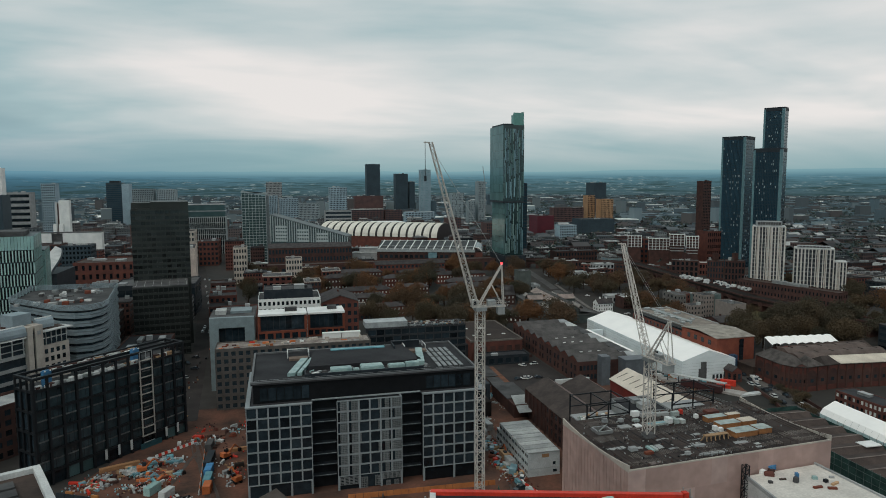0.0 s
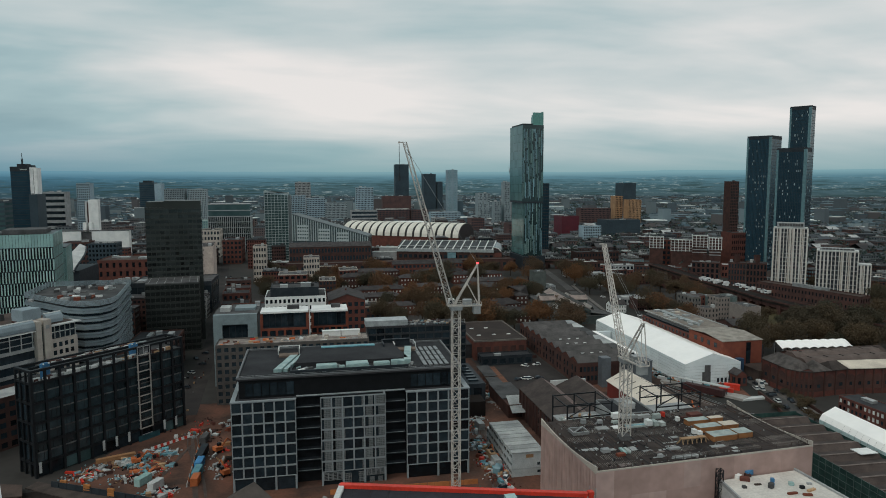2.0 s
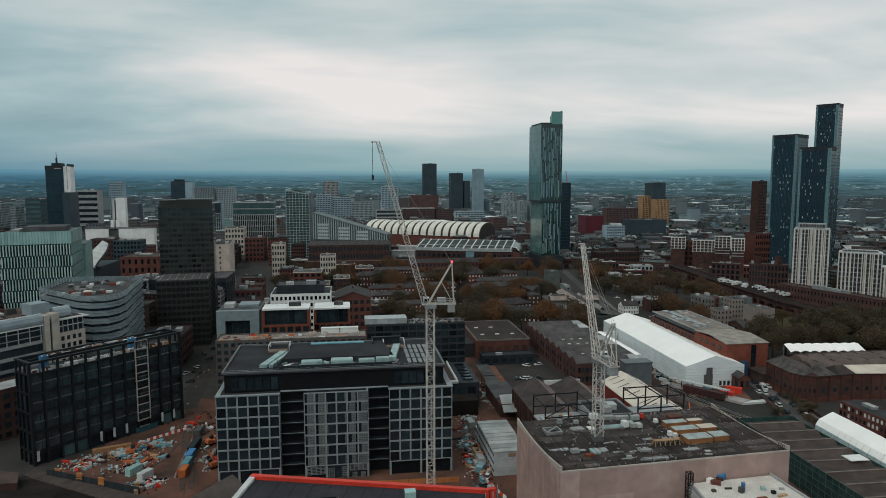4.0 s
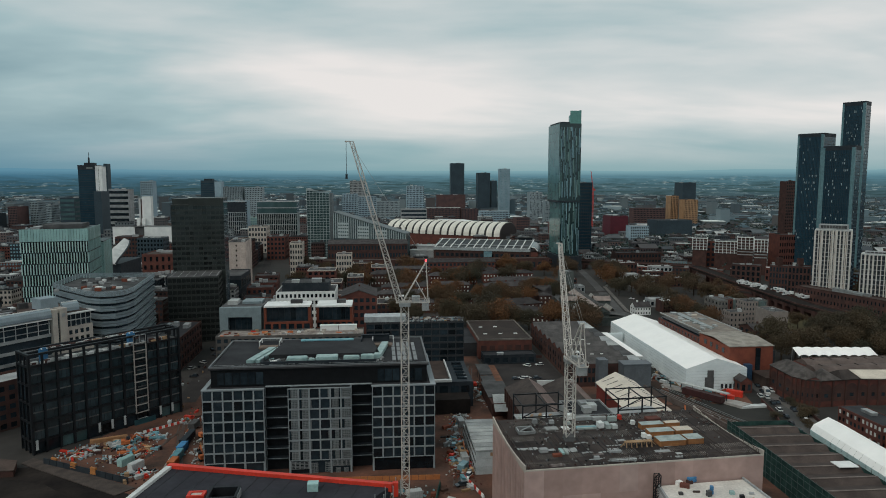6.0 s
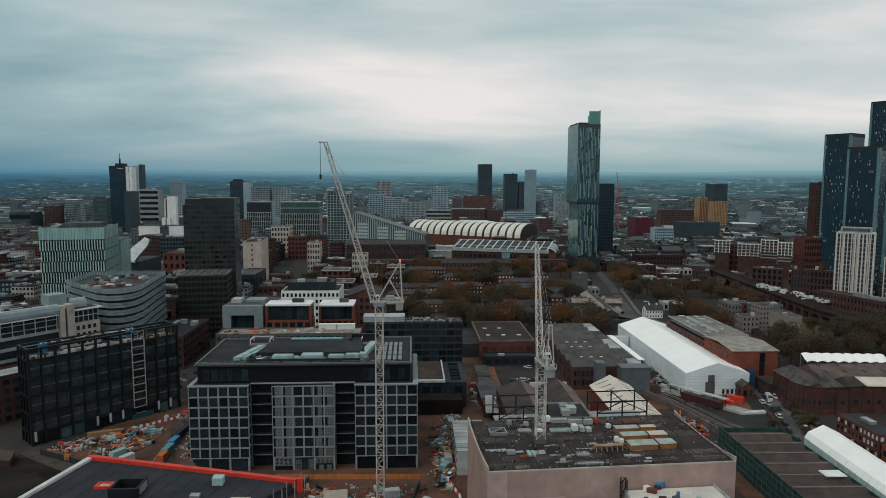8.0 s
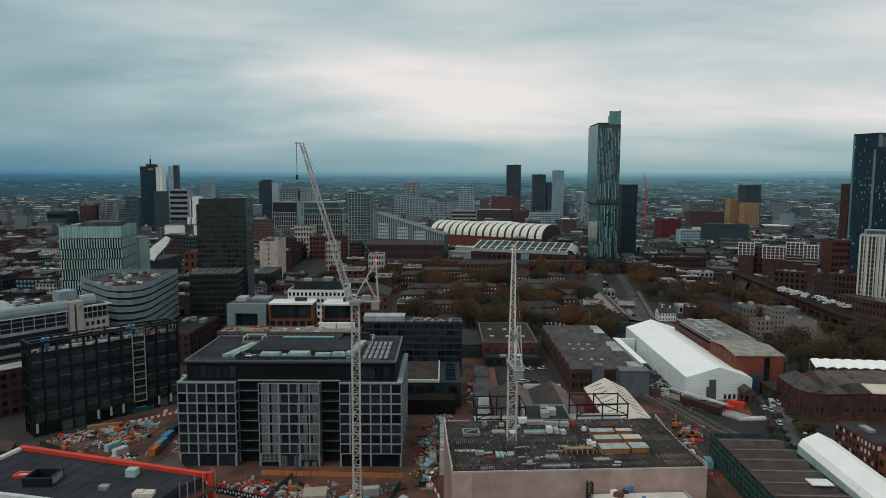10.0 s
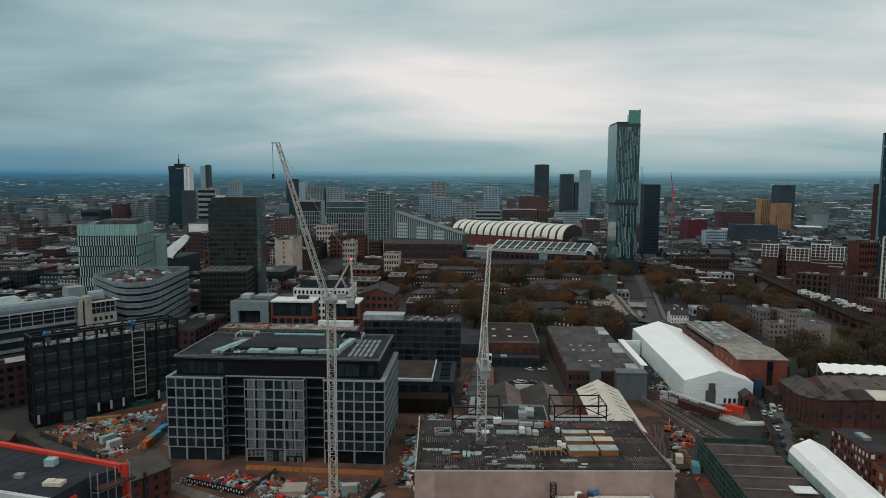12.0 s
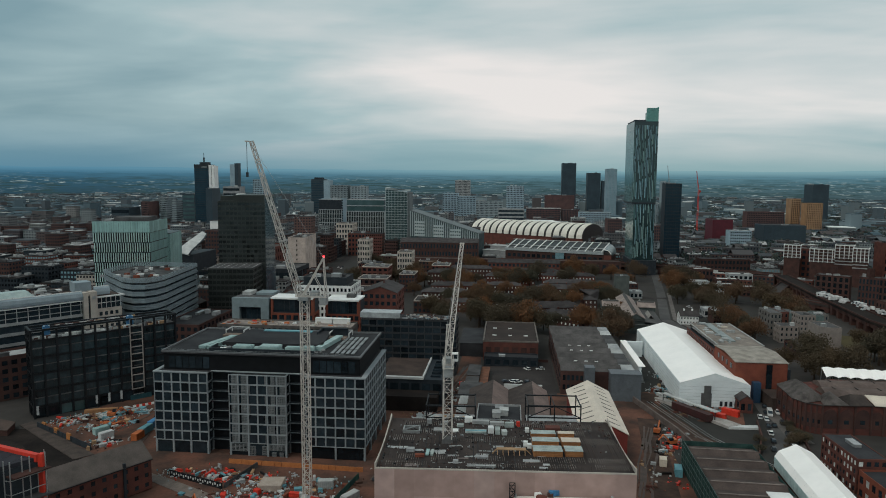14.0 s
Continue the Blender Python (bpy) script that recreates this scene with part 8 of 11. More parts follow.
def brick_museum():
    e = thing("museum_building", "dark red-brick market building with hipped slate roofs and round-arched bays", "museum building", pose(0, 0, 0))
    roofm = mat("sooty_slate", (0.062, 0.050, 0.046), (0.026, 0.022, 0.021), scale=0.3, fine=4)
    ev = 11.9
    poly = [(234, 278), (232.8, 260), (235.6, 254.6), (241, 252.4), (260, 253.6), (300, 249), (302, 276), (262, 290)]
    part("wall", Geo().prism(poly, 0, ev), mat("dark_red_brick", (0.125, 0.045, 0.036), (0.072, 0.031, 0.027), scale=0.25, fine=6), e)
    faces = list(zip(poly[:5], poly[1:6]))
    for k, (p, q) in enumerate(faces):
        d = Vector((q[0] - p[0], q[1] - p[1], 0))
        L = d.length
        d.normalize()
        n = Vector((d.y, -d.x, 0))
        if n.dot(Vector((-0.8, -0.6, 0))) < 0:
            n = -n
        ang = math.atan2(d.y, d.x)
        m = 3 if L < 20 else 9
        for i in range(m + 1):
            c = Vector((*p, 0)) + d * (L * i / m) + n * 0.12
            piece("brick_pier", BRICK_D, e, (c.x, c.y, ev / 2), (0.7, 0.7, ev), ang)
        for i in range(m):
            c = Vector((*p, 0)) + d * (L * (i + 0.5) / m) + n * 0.03
            w = L / m * 0.42
            bay = Geo()
            arch = [(-w, 0.0), (w, 0.0), (w, 5.2)] + [(w * math.cos(math.pi * t / 6), 5.2 + w * math.sin(math.pi * t / 6)) for t in range(1, 6)] + [(-w, 5.2)]
            bay.add([(c.x + d.x * u + n.x * o, c.y + d.y * u + n.y * o, 2.6 + v) for o in (-0.1, 0.06) for u, v in arch], [tuple(range(9)), tuple(range(17, 8, -1))] + [(j, (j + 1) % 9, (j + 1) % 9 + 9, j + 9) for j in range(9)])
            part("arched_recess", bay, BRICK_D, e)
            piece("window", GLASS, e, (c.x + n.x * 0.1, c.y + n.y * 0.1, 5.2), (w * 0.7, 0.12, 1.6), ang)
        part("cornice", Geo().prism([(p[0] + n.x * 0.5, p[1] + n.y * 0.5), (q[0] + n.x * 0.5, q[1] + n.y * 0.5), (q[0] - n.x * 0.3, q[1] - n.y * 0.3), (p[0] - n.x * 0.3, p[1] - n.y * 0.3)], ev, ev + 0.35), roofm, e)
    def hip(pts, ridge, m, label):
        """A roof from the eaves' corners up to a short ridge; each corner leans to one end of it."""
        k = len(pts)
        ends = [0 if (Vector((*p, 0)) - Vector((*ridge[0][:2], 0))).length < (Vector((*p, 0)) - Vector((*ridge[1][:2], 0))).length else 1 for p in pts]
        f = [tuple(range(k - 1, -1, -1))]
        for a in range(k):
            b = (a + 1) % k
            f.append((a, b, k + ends[a]) if ends[a] == ends[b] else (a, b, k + ends[b], k + ends[a]))
        part("hip_roof", Geo().add([(x, y, ev + 0.36) for x, y in pts] + list(ridge), f), m, e, label)
    pale = mat("weathered_slate", (0.105, 0.092, 0.086), (0.048, 0.042, 0.040), scale=0.35, fine=3)
    hip([(233.4, 278.6), (232.2, 259.8), (235.2, 254.0), (245.6, 258.5), (246.2, 279)], ((239.6, 274.5, 16.2), (239.0, 259.5, 16.2)), pale, "weathered hipped slate roof")
    hip([(241.0, 251.8), (251.0, 252.4), (251.2, 263), (243.6, 263)], ((245.6, 257.6, 15.6), (246.8, 260.0, 15.6)), pale, "weathered hipped slate roof")
    hip([(251.2, 252.4), (260.5, 253.0), (260.7, 263), (251.4, 263)], ((253.5, 258, 15.2), (258.2, 258, 15.2)), roofm, "sooty hipped slate roof")
    barrel = mat("brown_barrel_roofing", (0.135, 0.105, 0.094), (0.085, 0.066, 0.060), scale=0.2, fine=1.0)
    for y0, x0 in ((263.6, 247.5), (274.2, 250.5)):
        n = 8
        arc = [(y0 + 10.2 * t / n, ev + 0.1 + 2.3 * math.sin(math.pi * t / n)) for t in range(n + 1)]
        part("barrel_roof", Geo().add([(x, y, z) for x in (x0, 301) for y, z in arc], [(t, t + 1, n + 2 + t, n + 1 + t) for t in range(n)] + [tuple(range(n, -1, -1)), tuple(range(n + 1, 2 * n + 2))]), barrel, e, "brown curved roof")
        for k in range(6):
            piece("roof_rib", roofm, e, (x0 + 5 + k * 9, y0 + 5.1, ev + 2.42), (0.4, 3.0, 0.25))
    part("pale_block", Geo().add([(260.8, 252.8, 12.2), (300, 248.4, 12.2), (300, 257, 13.9), (260.8, 261, 13.9), (260.8, 252.8, 12.5), (300, 248.4, 12.5), (300, 257, 14.2), (260.8, 261, 14.2)], [(3, 2, 1, 0), (4, 5, 6, 7), (0, 1, 5, 4), (1, 2, 6, 5), (2, 3, 7, 6), (3, 0, 4, 7)]), CREAM, e, "cream sheeted roof slope")
    c = thing("canopy", "white scalloped tensile canopy over a courtyard", "canopy", pose(266.6, 305, -1.1, 0, 0, -6))
    n = 8
    for i in range(n):
        a, b = i * 5.2, (i + 1) * 5.2
        pts = []
        for x, s in ((a, 0), (a + 1.3, 0.55), (a + 2.6, 0.8), (a + 3.9, 0.55), (b, 0)):
            pts += [(x, 0 - s * 0.2, 9.5 + s), (x, 7, 12.2 + s * 0.6), (x, 0 - s * 0.2, 9.62 + s), (x, 7, 12.32 + s * 0.6)]
        f = []
        for k in range(4):
            o = k * 4
            f += [(o, o + 4, o + 5, o + 1), (o + 2, o + 3, o + 7, o + 6)]
        part("membrane", Geo().add(pts, f), TENT, c)
    pg = Geo()
    for i in range(n + 1):
        pg.box(i * 5.2 - 0.12, 6.8, 0, i * 5.2 + 0.12, 7.1, 12.2).box(i * 5.2 - 0.1, 0, 0, i * 5.2 + 0.1, 0.2, 9.5)
    tagged(part("post_row", pg, GALV, c), kind="stuff")
    block("building", "brown curved-roofed halls behind the canopy", 262, 320, 291, 11, 7.6, wall=BRICK_D, roof=ROOF_B, rows=0, roof_kind="gable", rise=2.2, along="x", plant=0)
    return e


brick_museum()
block("building", "brick terrace with pale-framed windows and flat roof", 227.6, 237.4, 200.8, 21.5, 11.5, wall=BRICK, roof=ROOF_D, rows=4, cols=4, sides=11, glass=GLASS, rot=3, parapet=0.3, plant=1, lit=0.55)
block("building", "lower orange-brick wing of a terrace", 228.6, 240, 170, 29, 8.5, wall=BRICK_O, roof=ROOF_D, rows=2, cols=5, sides=9, rot=3, plant=1, lit=0.35)
block("building", "small brick gatehouse with a hipped slate roof", 217, 222.5, 274, 17, 5.5, wall=BRICK, roof=SLATE, rows=1, cols=2, sides=4, roof_kind="gable", rise=2.2, along="y", plant=0, lit=0.3)
block("warehouse", "long red-brick warehouse with rows of small windows beside the viaduct", 389, 401, 394, 86, 16.5, wall=BRICK_D, roof=ROOF_B, rows=3, cols=4, sides=30, pier=0.6, band=0.55, plant=4, rot=15)


block("building", "low dull-roofed block between the silver office and the black frame", -128, -76, 262, 15, 19, wall=BRICK_D, roof=CONC, rows=5, cols=14, sides=0, rot=51, plant=2, parapet=1.2)
block("building", "sooty brick block with dark roof by the street", -80, -57, 335, 46, 17, wall=BRICK_D, roof=ROOF_D, rows=4, cols=6, sides=9, plant=4)
block("building", "dark brick block beside the street", -36, -16, 350, 34, 24, wall=BRICK_D, roof=ROOF_D, rows=6, cols=5, sides=7, plant=3)
block("building", "brick block with pale roof beside the street", -36, -14, 390, 40, 22, wall=BRICK, roof=ROOF_G, rows=5, cols=5, sides=7, plant=3)
# viaducts
def viaduct(name, pts, width, z, label, arches=True, wallm=BRICK_D, deckm=ASPH):
    e = thing(name, label, "viaduct")
    for (x0, y0), (x1, y1) in zip(pts, pts[1:]):
        a = Vector((x1 - x0, y1 - y0, 0))
        L = a.length
        a.normalize()
        s = Vector((a.y, -a.x, 0)) * width / 2
        def quad(lo, hi, s0, s1, zz0, zz1):
            p, q = Vector((x0, y0, 0)) + a * lo, Vector((x0, y0, 0)) + a * hi
            u = s.normalized()
            return Geo().prism([tuple((p + u * s0)[:2]), tuple((p + u * s1)[:2]), tuple((q + u * s1)[:2]), tuple((q + u * s0)[:2])], zz0, zz1)
        h = width / 2
        part("deck", quad(0, L, -h, h, z - 1.6, z), deckm, e)
        part("parapet", quad(0, L, -h, -h + 0.5, z, z + 1.1), wallm, e)
        part("parapet", quad(0, L, h - 0.5, h, z, z + 1.1), wallm, e)
        n = max(1, int(L / 11))
        for i in range(n):
            c = L * (i + 0.5) / n
            part("pier", quad(c - 1.8, c + 1.8, -h + 0.3, h - 0.3, 0, z - 1.6), wallm, e)
            part("spandrel", quad(c - 5.5, c + 5.5, -h + 0.6, h - 0.6, z - 4.0, z - 1.7), wallm, e)
    return e


viaduct("railway_viaduct", [(240, 742), (385, 660), (372, 545), (362, 440), (372, 330)], 14, 9, "long sooty brick railway viaduct with arches", deckm=SOIL)
viaduct("road_viaduct", [(385, 640), (340, 560), (392, 470), (398, 380)], 10, 6, "grey road deck on brick arches")
block("wall_viaduct", "long sooty brick viaduct wall with shallow bays", -13, 238, 706, 16, 13, wall=BRICK_D, roof=ROOF_B, rows=1, cols=36, sides=0, pier=0.5, band=0.5, plant=0, category="viaduct")


# houses among the trees
def hipped_range(x0, x1, y0, d, h, rot, label, wall=BRICK_D):
    """A two-storey brick range under a long hipped slate roof with chimneys and pale-framed windows."""
    w = x1 - x0
    e = thing("terraced_houses", label, "house", pose((x0 + x1) / 2, y0 + d / 2, 0, 0, 0, rot), "garden ranges")
    hx, hy, o, r = w / 2, d / 2, 0.5, d * 0.24
    part("wall", Geo().box(-hx, -hy, 0, hx, hy, h), wall, e)
    part("roof", Geo().add([(-hx - o, -hy - o, h), (hx + o, -hy - o, h), (hx + o, hy + o, h), (-hx - o, hy + o, h), (-hx + hy, 0, h + r), (hx - hy, 0, h + r)], [(0, 1, 5, 4), (1, 2, 5), (2, 3, 4, 5), (3, 0, 4), (3, 2, 1, 0)]), SLATE, e, "hipped slate roof")
    q, n = Geo(), int(w / 3)
    for f in range(2):
        z = h * (0.3 + 0.45 * f)
        for c in range(n):
            x = -hx + w * (c + 0.5) / n
            q.box(x - 0.55, -hy - 0.06, z - 0.75, x + 0.55, -hy + 0.05, z + 0.75)
    tagged(part("glazing", q, LIT, e, "pale-framed windows"), kind="stuff")
    for k in range(max(2, int(w / 12))):
        x = -hx + hy + (w - d) * (k + 0.5) / max(2, int(w / 12))
        part("chimney", Geo().box(x - 0.5, -0.6, h + r - 0.6, x + 0.5, 0.6, h + r + 1.2), wall, e)
    return e


for x0, x1, y0, d, h, rot, wl in ((46, 84, 516, 12, 8.5, 3, BRICK_D), (50, 92, 548, 12, 9, 3, BRICK), (96, 122, 500, 12, 8, 6, BRICK_D), (140, 178, 546, 14, 8.5, 2, BRICK), (150, 196, 578, 13, 8.5, 2, BRICK_D), (126, 170, 466, 15, 7.5, 14, BRICK_D), (140, 172, 438, 13, 7.5, -34, BRICK_D), (96, 142, 612, 13, 9, 2, BRICK), (40, 82, 606, 14, 12, 0, BRICK_D), (150, 200, 622, 12, 9, 0, BRICK), (56, 100, 655, 12, 10, 0, BRICK_D), (118, 168, 648, 12, 9, 0, BRICK), (66, 90, 478, 11, 7.5, 8, BRICK), (98, 128, 562, 11, 8, 0, BRICK_D), (176, 186, 500, 26, 8, 0, BRICK_D)):
    hipped_range(x0, x1, y0, d, h, rot, "long brick houses under a hipped slate roof among trees", wl)
block("building", "low brick hall with a white flat roof among the gardens", 56, 80, 606, 20, 8.4, wall=BRICK, roof=ROOF_L, rows=2, cols=7, sides=3, plant=1, trim=WHITE)
block("warehouse", "red-brick block with long window rows beside the gardens", 96, 170, 668, 16, 15, wall=BRICK, roof=SLATE, rows=3, cols=18, sides=0, roof_kind="gable", rise=3, along="x", plant=3)
for i, (x0, x1, y0, h) in enumerate(((46, 62, 470, 9), (40, 58, 640, 14), (20, 34, 560, 16), (0, 24, 470, 16), (-6, 18, 510, 19), (-14, 10, 560, 22), (20, 40, 690, 12))):
    block("building", "plain brick block with stone trim near the gardens", x0, x1, y0, 22, h, wall=BRICK if i % 2 else BRICK_D, roof=ROOF_G if i % 3 else SLATE, rows=max(2, int(h / 4)), cols=5, sides=5, trim=STONE, plant=2)
block("building", "cream stone corner block with a plain gable and bayed side", -83, -67.5, 560, 46, 47, wall=mat("weathered_cream_stone", (0.54, 0.45, 0.40), (0.34, 0.285, 0.255), scale=0.12, fine=1.2), roof=SLATE, rows=11, cols=1, sides=11, pier=0.93, band=0.62, plant=3, rot=4.5)
for i_, (y_, h_) in enumerate(((446, 19), (464, 23), (482, 18), (500, 21), (518, 24))):
    block("building", "sooty brick street block with rows of sash windows", -46 - i_ * 1.3, -28 - i_ * 1.3, y_, 16.5, h_, wall=BRICK_D if i_ % 2 == 0 else BRICK, roof=SLATE, rows=5, cols=5, sides=5, pier=0.5, band=0.5, plant=2, rot=4, group="street blocks")
for i, (x0, x1, y0, h) in enumerate(((284, 300, 600, 9), (302, 320, 592, 8), (286, 306, 578, 9), (310, 330, 612, 10), (276, 290, 640, 12), (300, 318, 650, 14), (330, 352, 640, 11), (322, 340, 580, 8))):
    block("building", "low flat-roofed block with pale roof among trees", x0, x1, y0, 12, h, wall=BRICK_D if i % 2 else CONC, roof=ROOF_L, rows=2, cols=5, sides=3, plant=1)

# ---------------------------------------------------------------- the rest of the city, street by street
TAKEN = []
for ob in list(scene.objects):
    if ob.parent is None and ob.type == "EMPTY":
        xs, ys = [], []
        for c in ob.children:
            if c.type == "MESH" and c.name.split(".")[0] in ("wall", "core", "body", "roof", "shaft", "vault", "base", "podium", "deck", "front_block_core", "side_roof"):
                for b in c.bound_box:
                    p = ob.matrix_world @ (c.matrix_basis @ Vector(b))
                    xs.append(p.x), ys.append(p.y)
        if xs:
            TAKEN.append((min(xs) - 3, min(ys) - 3, max(xs) + 3, max(ys) + 3))
TAKEN += [(-56, 280, -38, 560), (-62, 540, -44, 640), (-80, 640, -56, 760), (-95, 760, -75, 900), (-115, 880, -88, 1100), (-100, 150, 190, 300), (180, 180, 232, 420), (240, 250, 262, 720), (20, 440, 246, 705), (232, 330, 262, 580), (300, 320, 430, 560), (75, 290, 102, 420), (98, 180, 142, 345), (98, 390, 192, 445), (60, 425, 110, 470), (60, 255, 100, 300), (180, 60, 240, 300)]


def free(x0, y0, x1, y1):
    return all(x1 < a or x0 > c or y1 < b or y0 > d for a, b, c, d in TAKEN)


def spots():
    """Plots along a grid of streets, nearest first."""
    rng = random.Random(2024)
    out = []
    for gi in range(-60, 60):
        for gj in range(-60, 70):
            x = gi * 27 + 5 * (gi // 3) + rng.uniform(-2, 2)
            y = 300 + gj * 22 + 8 * (gj // 2) + rng.uniform(-2, 2) + x * 0.12
            r = math.hypot(x - 50, y)
            a = math.degrees(math.atan2(x - 50, y))
            if 300 < r < 1480 and -48 < a < 49 and y > 250:
                out.append((r, x, y, rng.uniform(15, 26), rng.uniform(13, 21), rng.random()))
    out.sort()
    return out


SPOTS_CITY = spots()


def city_blocks():
    rng = random.Random(2024)
    made = 0
    walls = (BRICK, BRICK, BRICK_D, BRICK_D, BRICK_D, BRICK_D, CONC, STONE, BRICK, CLAD_D, CLAD_D, BRICK_D)
    names = {"red_brick": "red-brick", "sooty_brick": "sooty brick", "grey_concrete": "grey concrete", "light_concrete": "pale concrete", "pale_stone": "pale stone", "orange_brick": "orange-brick", "charcoal_cladding": "charcoal clad", "white_cladding": "white clad"}
    rest = []
    for r, x, y, w, d, q in SPOTS_CITY:
        if not free(x - 1, y - 1, x + w + 1, y + d + 1):
            continue
        if made >= 300:
            rest.append((r, x, y, w, d, q))
            continue
        near = y < 700
        h = rng.choice((7, 9, 11, 13, 16, 19)) if near else rng.choice((9, 12, 14, 18, 22, 27))
        if x > 240:
            h = min(h, 15 if y > 900 or y < 560 else 5.5)
        if x < -40 and y > 450:
            h += 6
        m = rng.choice(walls) if x < 240 or y < 560 else rng.choice((BRICK_D, CONC, BRICK_D))
        TAKEN.append((x, y, x + w, y + d))
        made += 1
        e = thing("building", f"{names[m.name]} city block with rows of dark windows", "building", pose(x + w / 2, y + d / 2, 0, 0, 0, 0), "city blocks")
        hx, hy = w / 2, d / 2
        part("wall", Geo().box(-hx, -hy, 0, hx, hy, h), m, e)
        pitched = h < 14 and rng.random() < 0.4
        if pitched:
            al = rng.choice("xy")
            part("roof", Geo().gable(-hx - 0.3, -hy - 0.3, hx + 0.3, hy + 0.3, h, h + min(w, d) * 0.22, al), rng.choice((SLATE, SLATE, ROOF_B)), e)
            for k in (0, 1):
                part("gable", Geo().gable_wall(-hx, -hy, hx, hy, h, h + min(w, d) * 0.22 - 0.2, al, k), m, e)
        else:
            part("roof", Geo().box(-hx - 0.15, -hy - 0.15, h, hx + 0.15, hy + 0.15, h + 0.5), rng.choice((ROOF_D, ROOF_G, ROOF_G, ROOF_L, SLATE)), e)
            cl = Geo()
            for i in range(rng.randint(3, 9)):
                pw, pd, ph = rng.uniform(0.8, 4.5), rng.uniform(0.8, 3.5), rng.uniform(0.6, 2.4)
                px, py = rng.uniform(-hx + 2, hx - 2), rng.uniform(-hy + 2, hy - 2)
                cl.box(px - pw / 2, py - pd / 2, h + 0.5, px + pw / 2, py + pd / 2, h + 0.5 + ph)
            for sx, sy in ((-1, -1), (1, -1)):
                cl.box(-hx - 0.1, sy * hy - 0.15, h + 0.5, hx + 0.1, sy * hy + 0.2, h + 0.9)
            tagged(part("roof_clutter", cl, rng.choice((ROOF_L, ROOF_G, GALV, CONC, ROOF_G)), e), kind="stuff")
        fl = max(1, int(h / 3.4))
        cols = max(3, int(w / 5))
        side = 1 if x + w / 2 < 60 else -1
        if y < 310:
            for f in range(fl):
                z = h * (f + 0.55) / fl
                for c in range(cols):
                    piece("window", GLASS, e, (-hx + w * (c + 0.5) / cols, -hy - 0.02, z), (w / cols * 0.5, 0.12, h / fl * 0.48))
                piece("window_band", GLASS, e, (side * (hx + 0.02), 0, z), (0.12, d * 0.9, h / fl * 0.42))
        else:
            q = Geo()
            for f in range(fl):
                z, k = h * (f + 0.55) / fl, h / fl * 0.24
                for c in range(cols * 2):
                    a = -hx + w * (c + 0.5) / (cols * 2)
                    q.box(a - w / cols * 0.14, -hy - 0.06, z - k, a + w / cols * 0.14, -hy + 0.04, z + k)
                for c in range(5):
                    a = -hy + d * (c + 0.5) / 5
                    q.box(side * hx - 0.05, a - d * 0.06, z - k, side * hx + 0.05, a + d * 0.06, z + k)
            tagged(part("glazing", q, GLASS if rng.random() < 0.8 else GLASS_B, e), kind="stuff")
    return rest


REST = city_blocks()


def mid_city(rest):
    """The crowded blocks behind, too many and too small to part."""
    rng = random.Random(77)
    walls, roofs, pale, glass = Geo(), Geo(), Geo(), Geo()
    for r, x, y, w, d, q in rest:
        if q < 0.07:
            continue
        h = rng.choice((8, 10, 12, 15, 18, 22)) + (5 if x < 0 else 0)
        if x > 330:
            h *= 0.65
        if rng.random() < 0.03 and x < 300:
            h += rng.uniform(12, 30)
        walls.box(x, y, 0, x + w, y + d, h)
        g = pale if rng.random() < 0.11 else roofs
        if h < 14 and rng.random() < 0.5:
            g.gable(x - 0.3, y - 0.3, x + w + 0.3, y + d + 0.3, h, h + d * 0.25, "x")
        else:
            g.box(x - 0.2, y - 0.2, h, x + w + 0.2, y + d + 0.2, h + 0.7)
            for k in range(rng.randint(0, 3)):
                a, b = x + rng.uniform(1, w - 5), y + rng.uniform(1, d - 4)
                (pale if rng.random() < 0.35 else roofs).box(a, b, h + 0.7, a + rng.uniform(2, 5), b + rng.uniform(2, 4), h + rng.uniform(1.6, 3.6))
        fl, cols = max(1, int(h / 3.6)), int(w / 3.4)
        sx = x + w if x < 60 else x
        for f in range(fl):
            z = h * (f + 0.3) / fl
            for c in range(cols):
                a = x + w * (c + 0.25) / cols
                glass.box(a, y - 0.06, z, a + w / cols * 0.5, y + 0.02, z + h / fl * 0.45)
            for c in range(4):
                a = y + d * (c + 0.25) / 4
                glass.box(sx - 0.05, a, z, sx + 0.05, a + d / 8, z + h / fl * 0.45)
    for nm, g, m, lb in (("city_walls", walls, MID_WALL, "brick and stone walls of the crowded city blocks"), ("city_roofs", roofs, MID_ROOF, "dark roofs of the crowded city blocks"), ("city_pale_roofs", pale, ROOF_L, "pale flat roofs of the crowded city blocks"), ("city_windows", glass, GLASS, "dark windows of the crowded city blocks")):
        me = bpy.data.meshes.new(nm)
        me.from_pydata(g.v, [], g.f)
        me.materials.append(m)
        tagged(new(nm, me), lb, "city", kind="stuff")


# Haze of the middle distance is mixed in: greys and roofs cooled to blue.
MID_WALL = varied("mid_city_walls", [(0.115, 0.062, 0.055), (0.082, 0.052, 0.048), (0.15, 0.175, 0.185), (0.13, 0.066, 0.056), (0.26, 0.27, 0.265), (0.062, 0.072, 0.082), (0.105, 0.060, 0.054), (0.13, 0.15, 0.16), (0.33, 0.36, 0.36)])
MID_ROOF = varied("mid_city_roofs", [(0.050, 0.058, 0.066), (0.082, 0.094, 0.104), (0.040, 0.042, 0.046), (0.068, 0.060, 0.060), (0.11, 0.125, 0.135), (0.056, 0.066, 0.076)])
mid_city(REST)


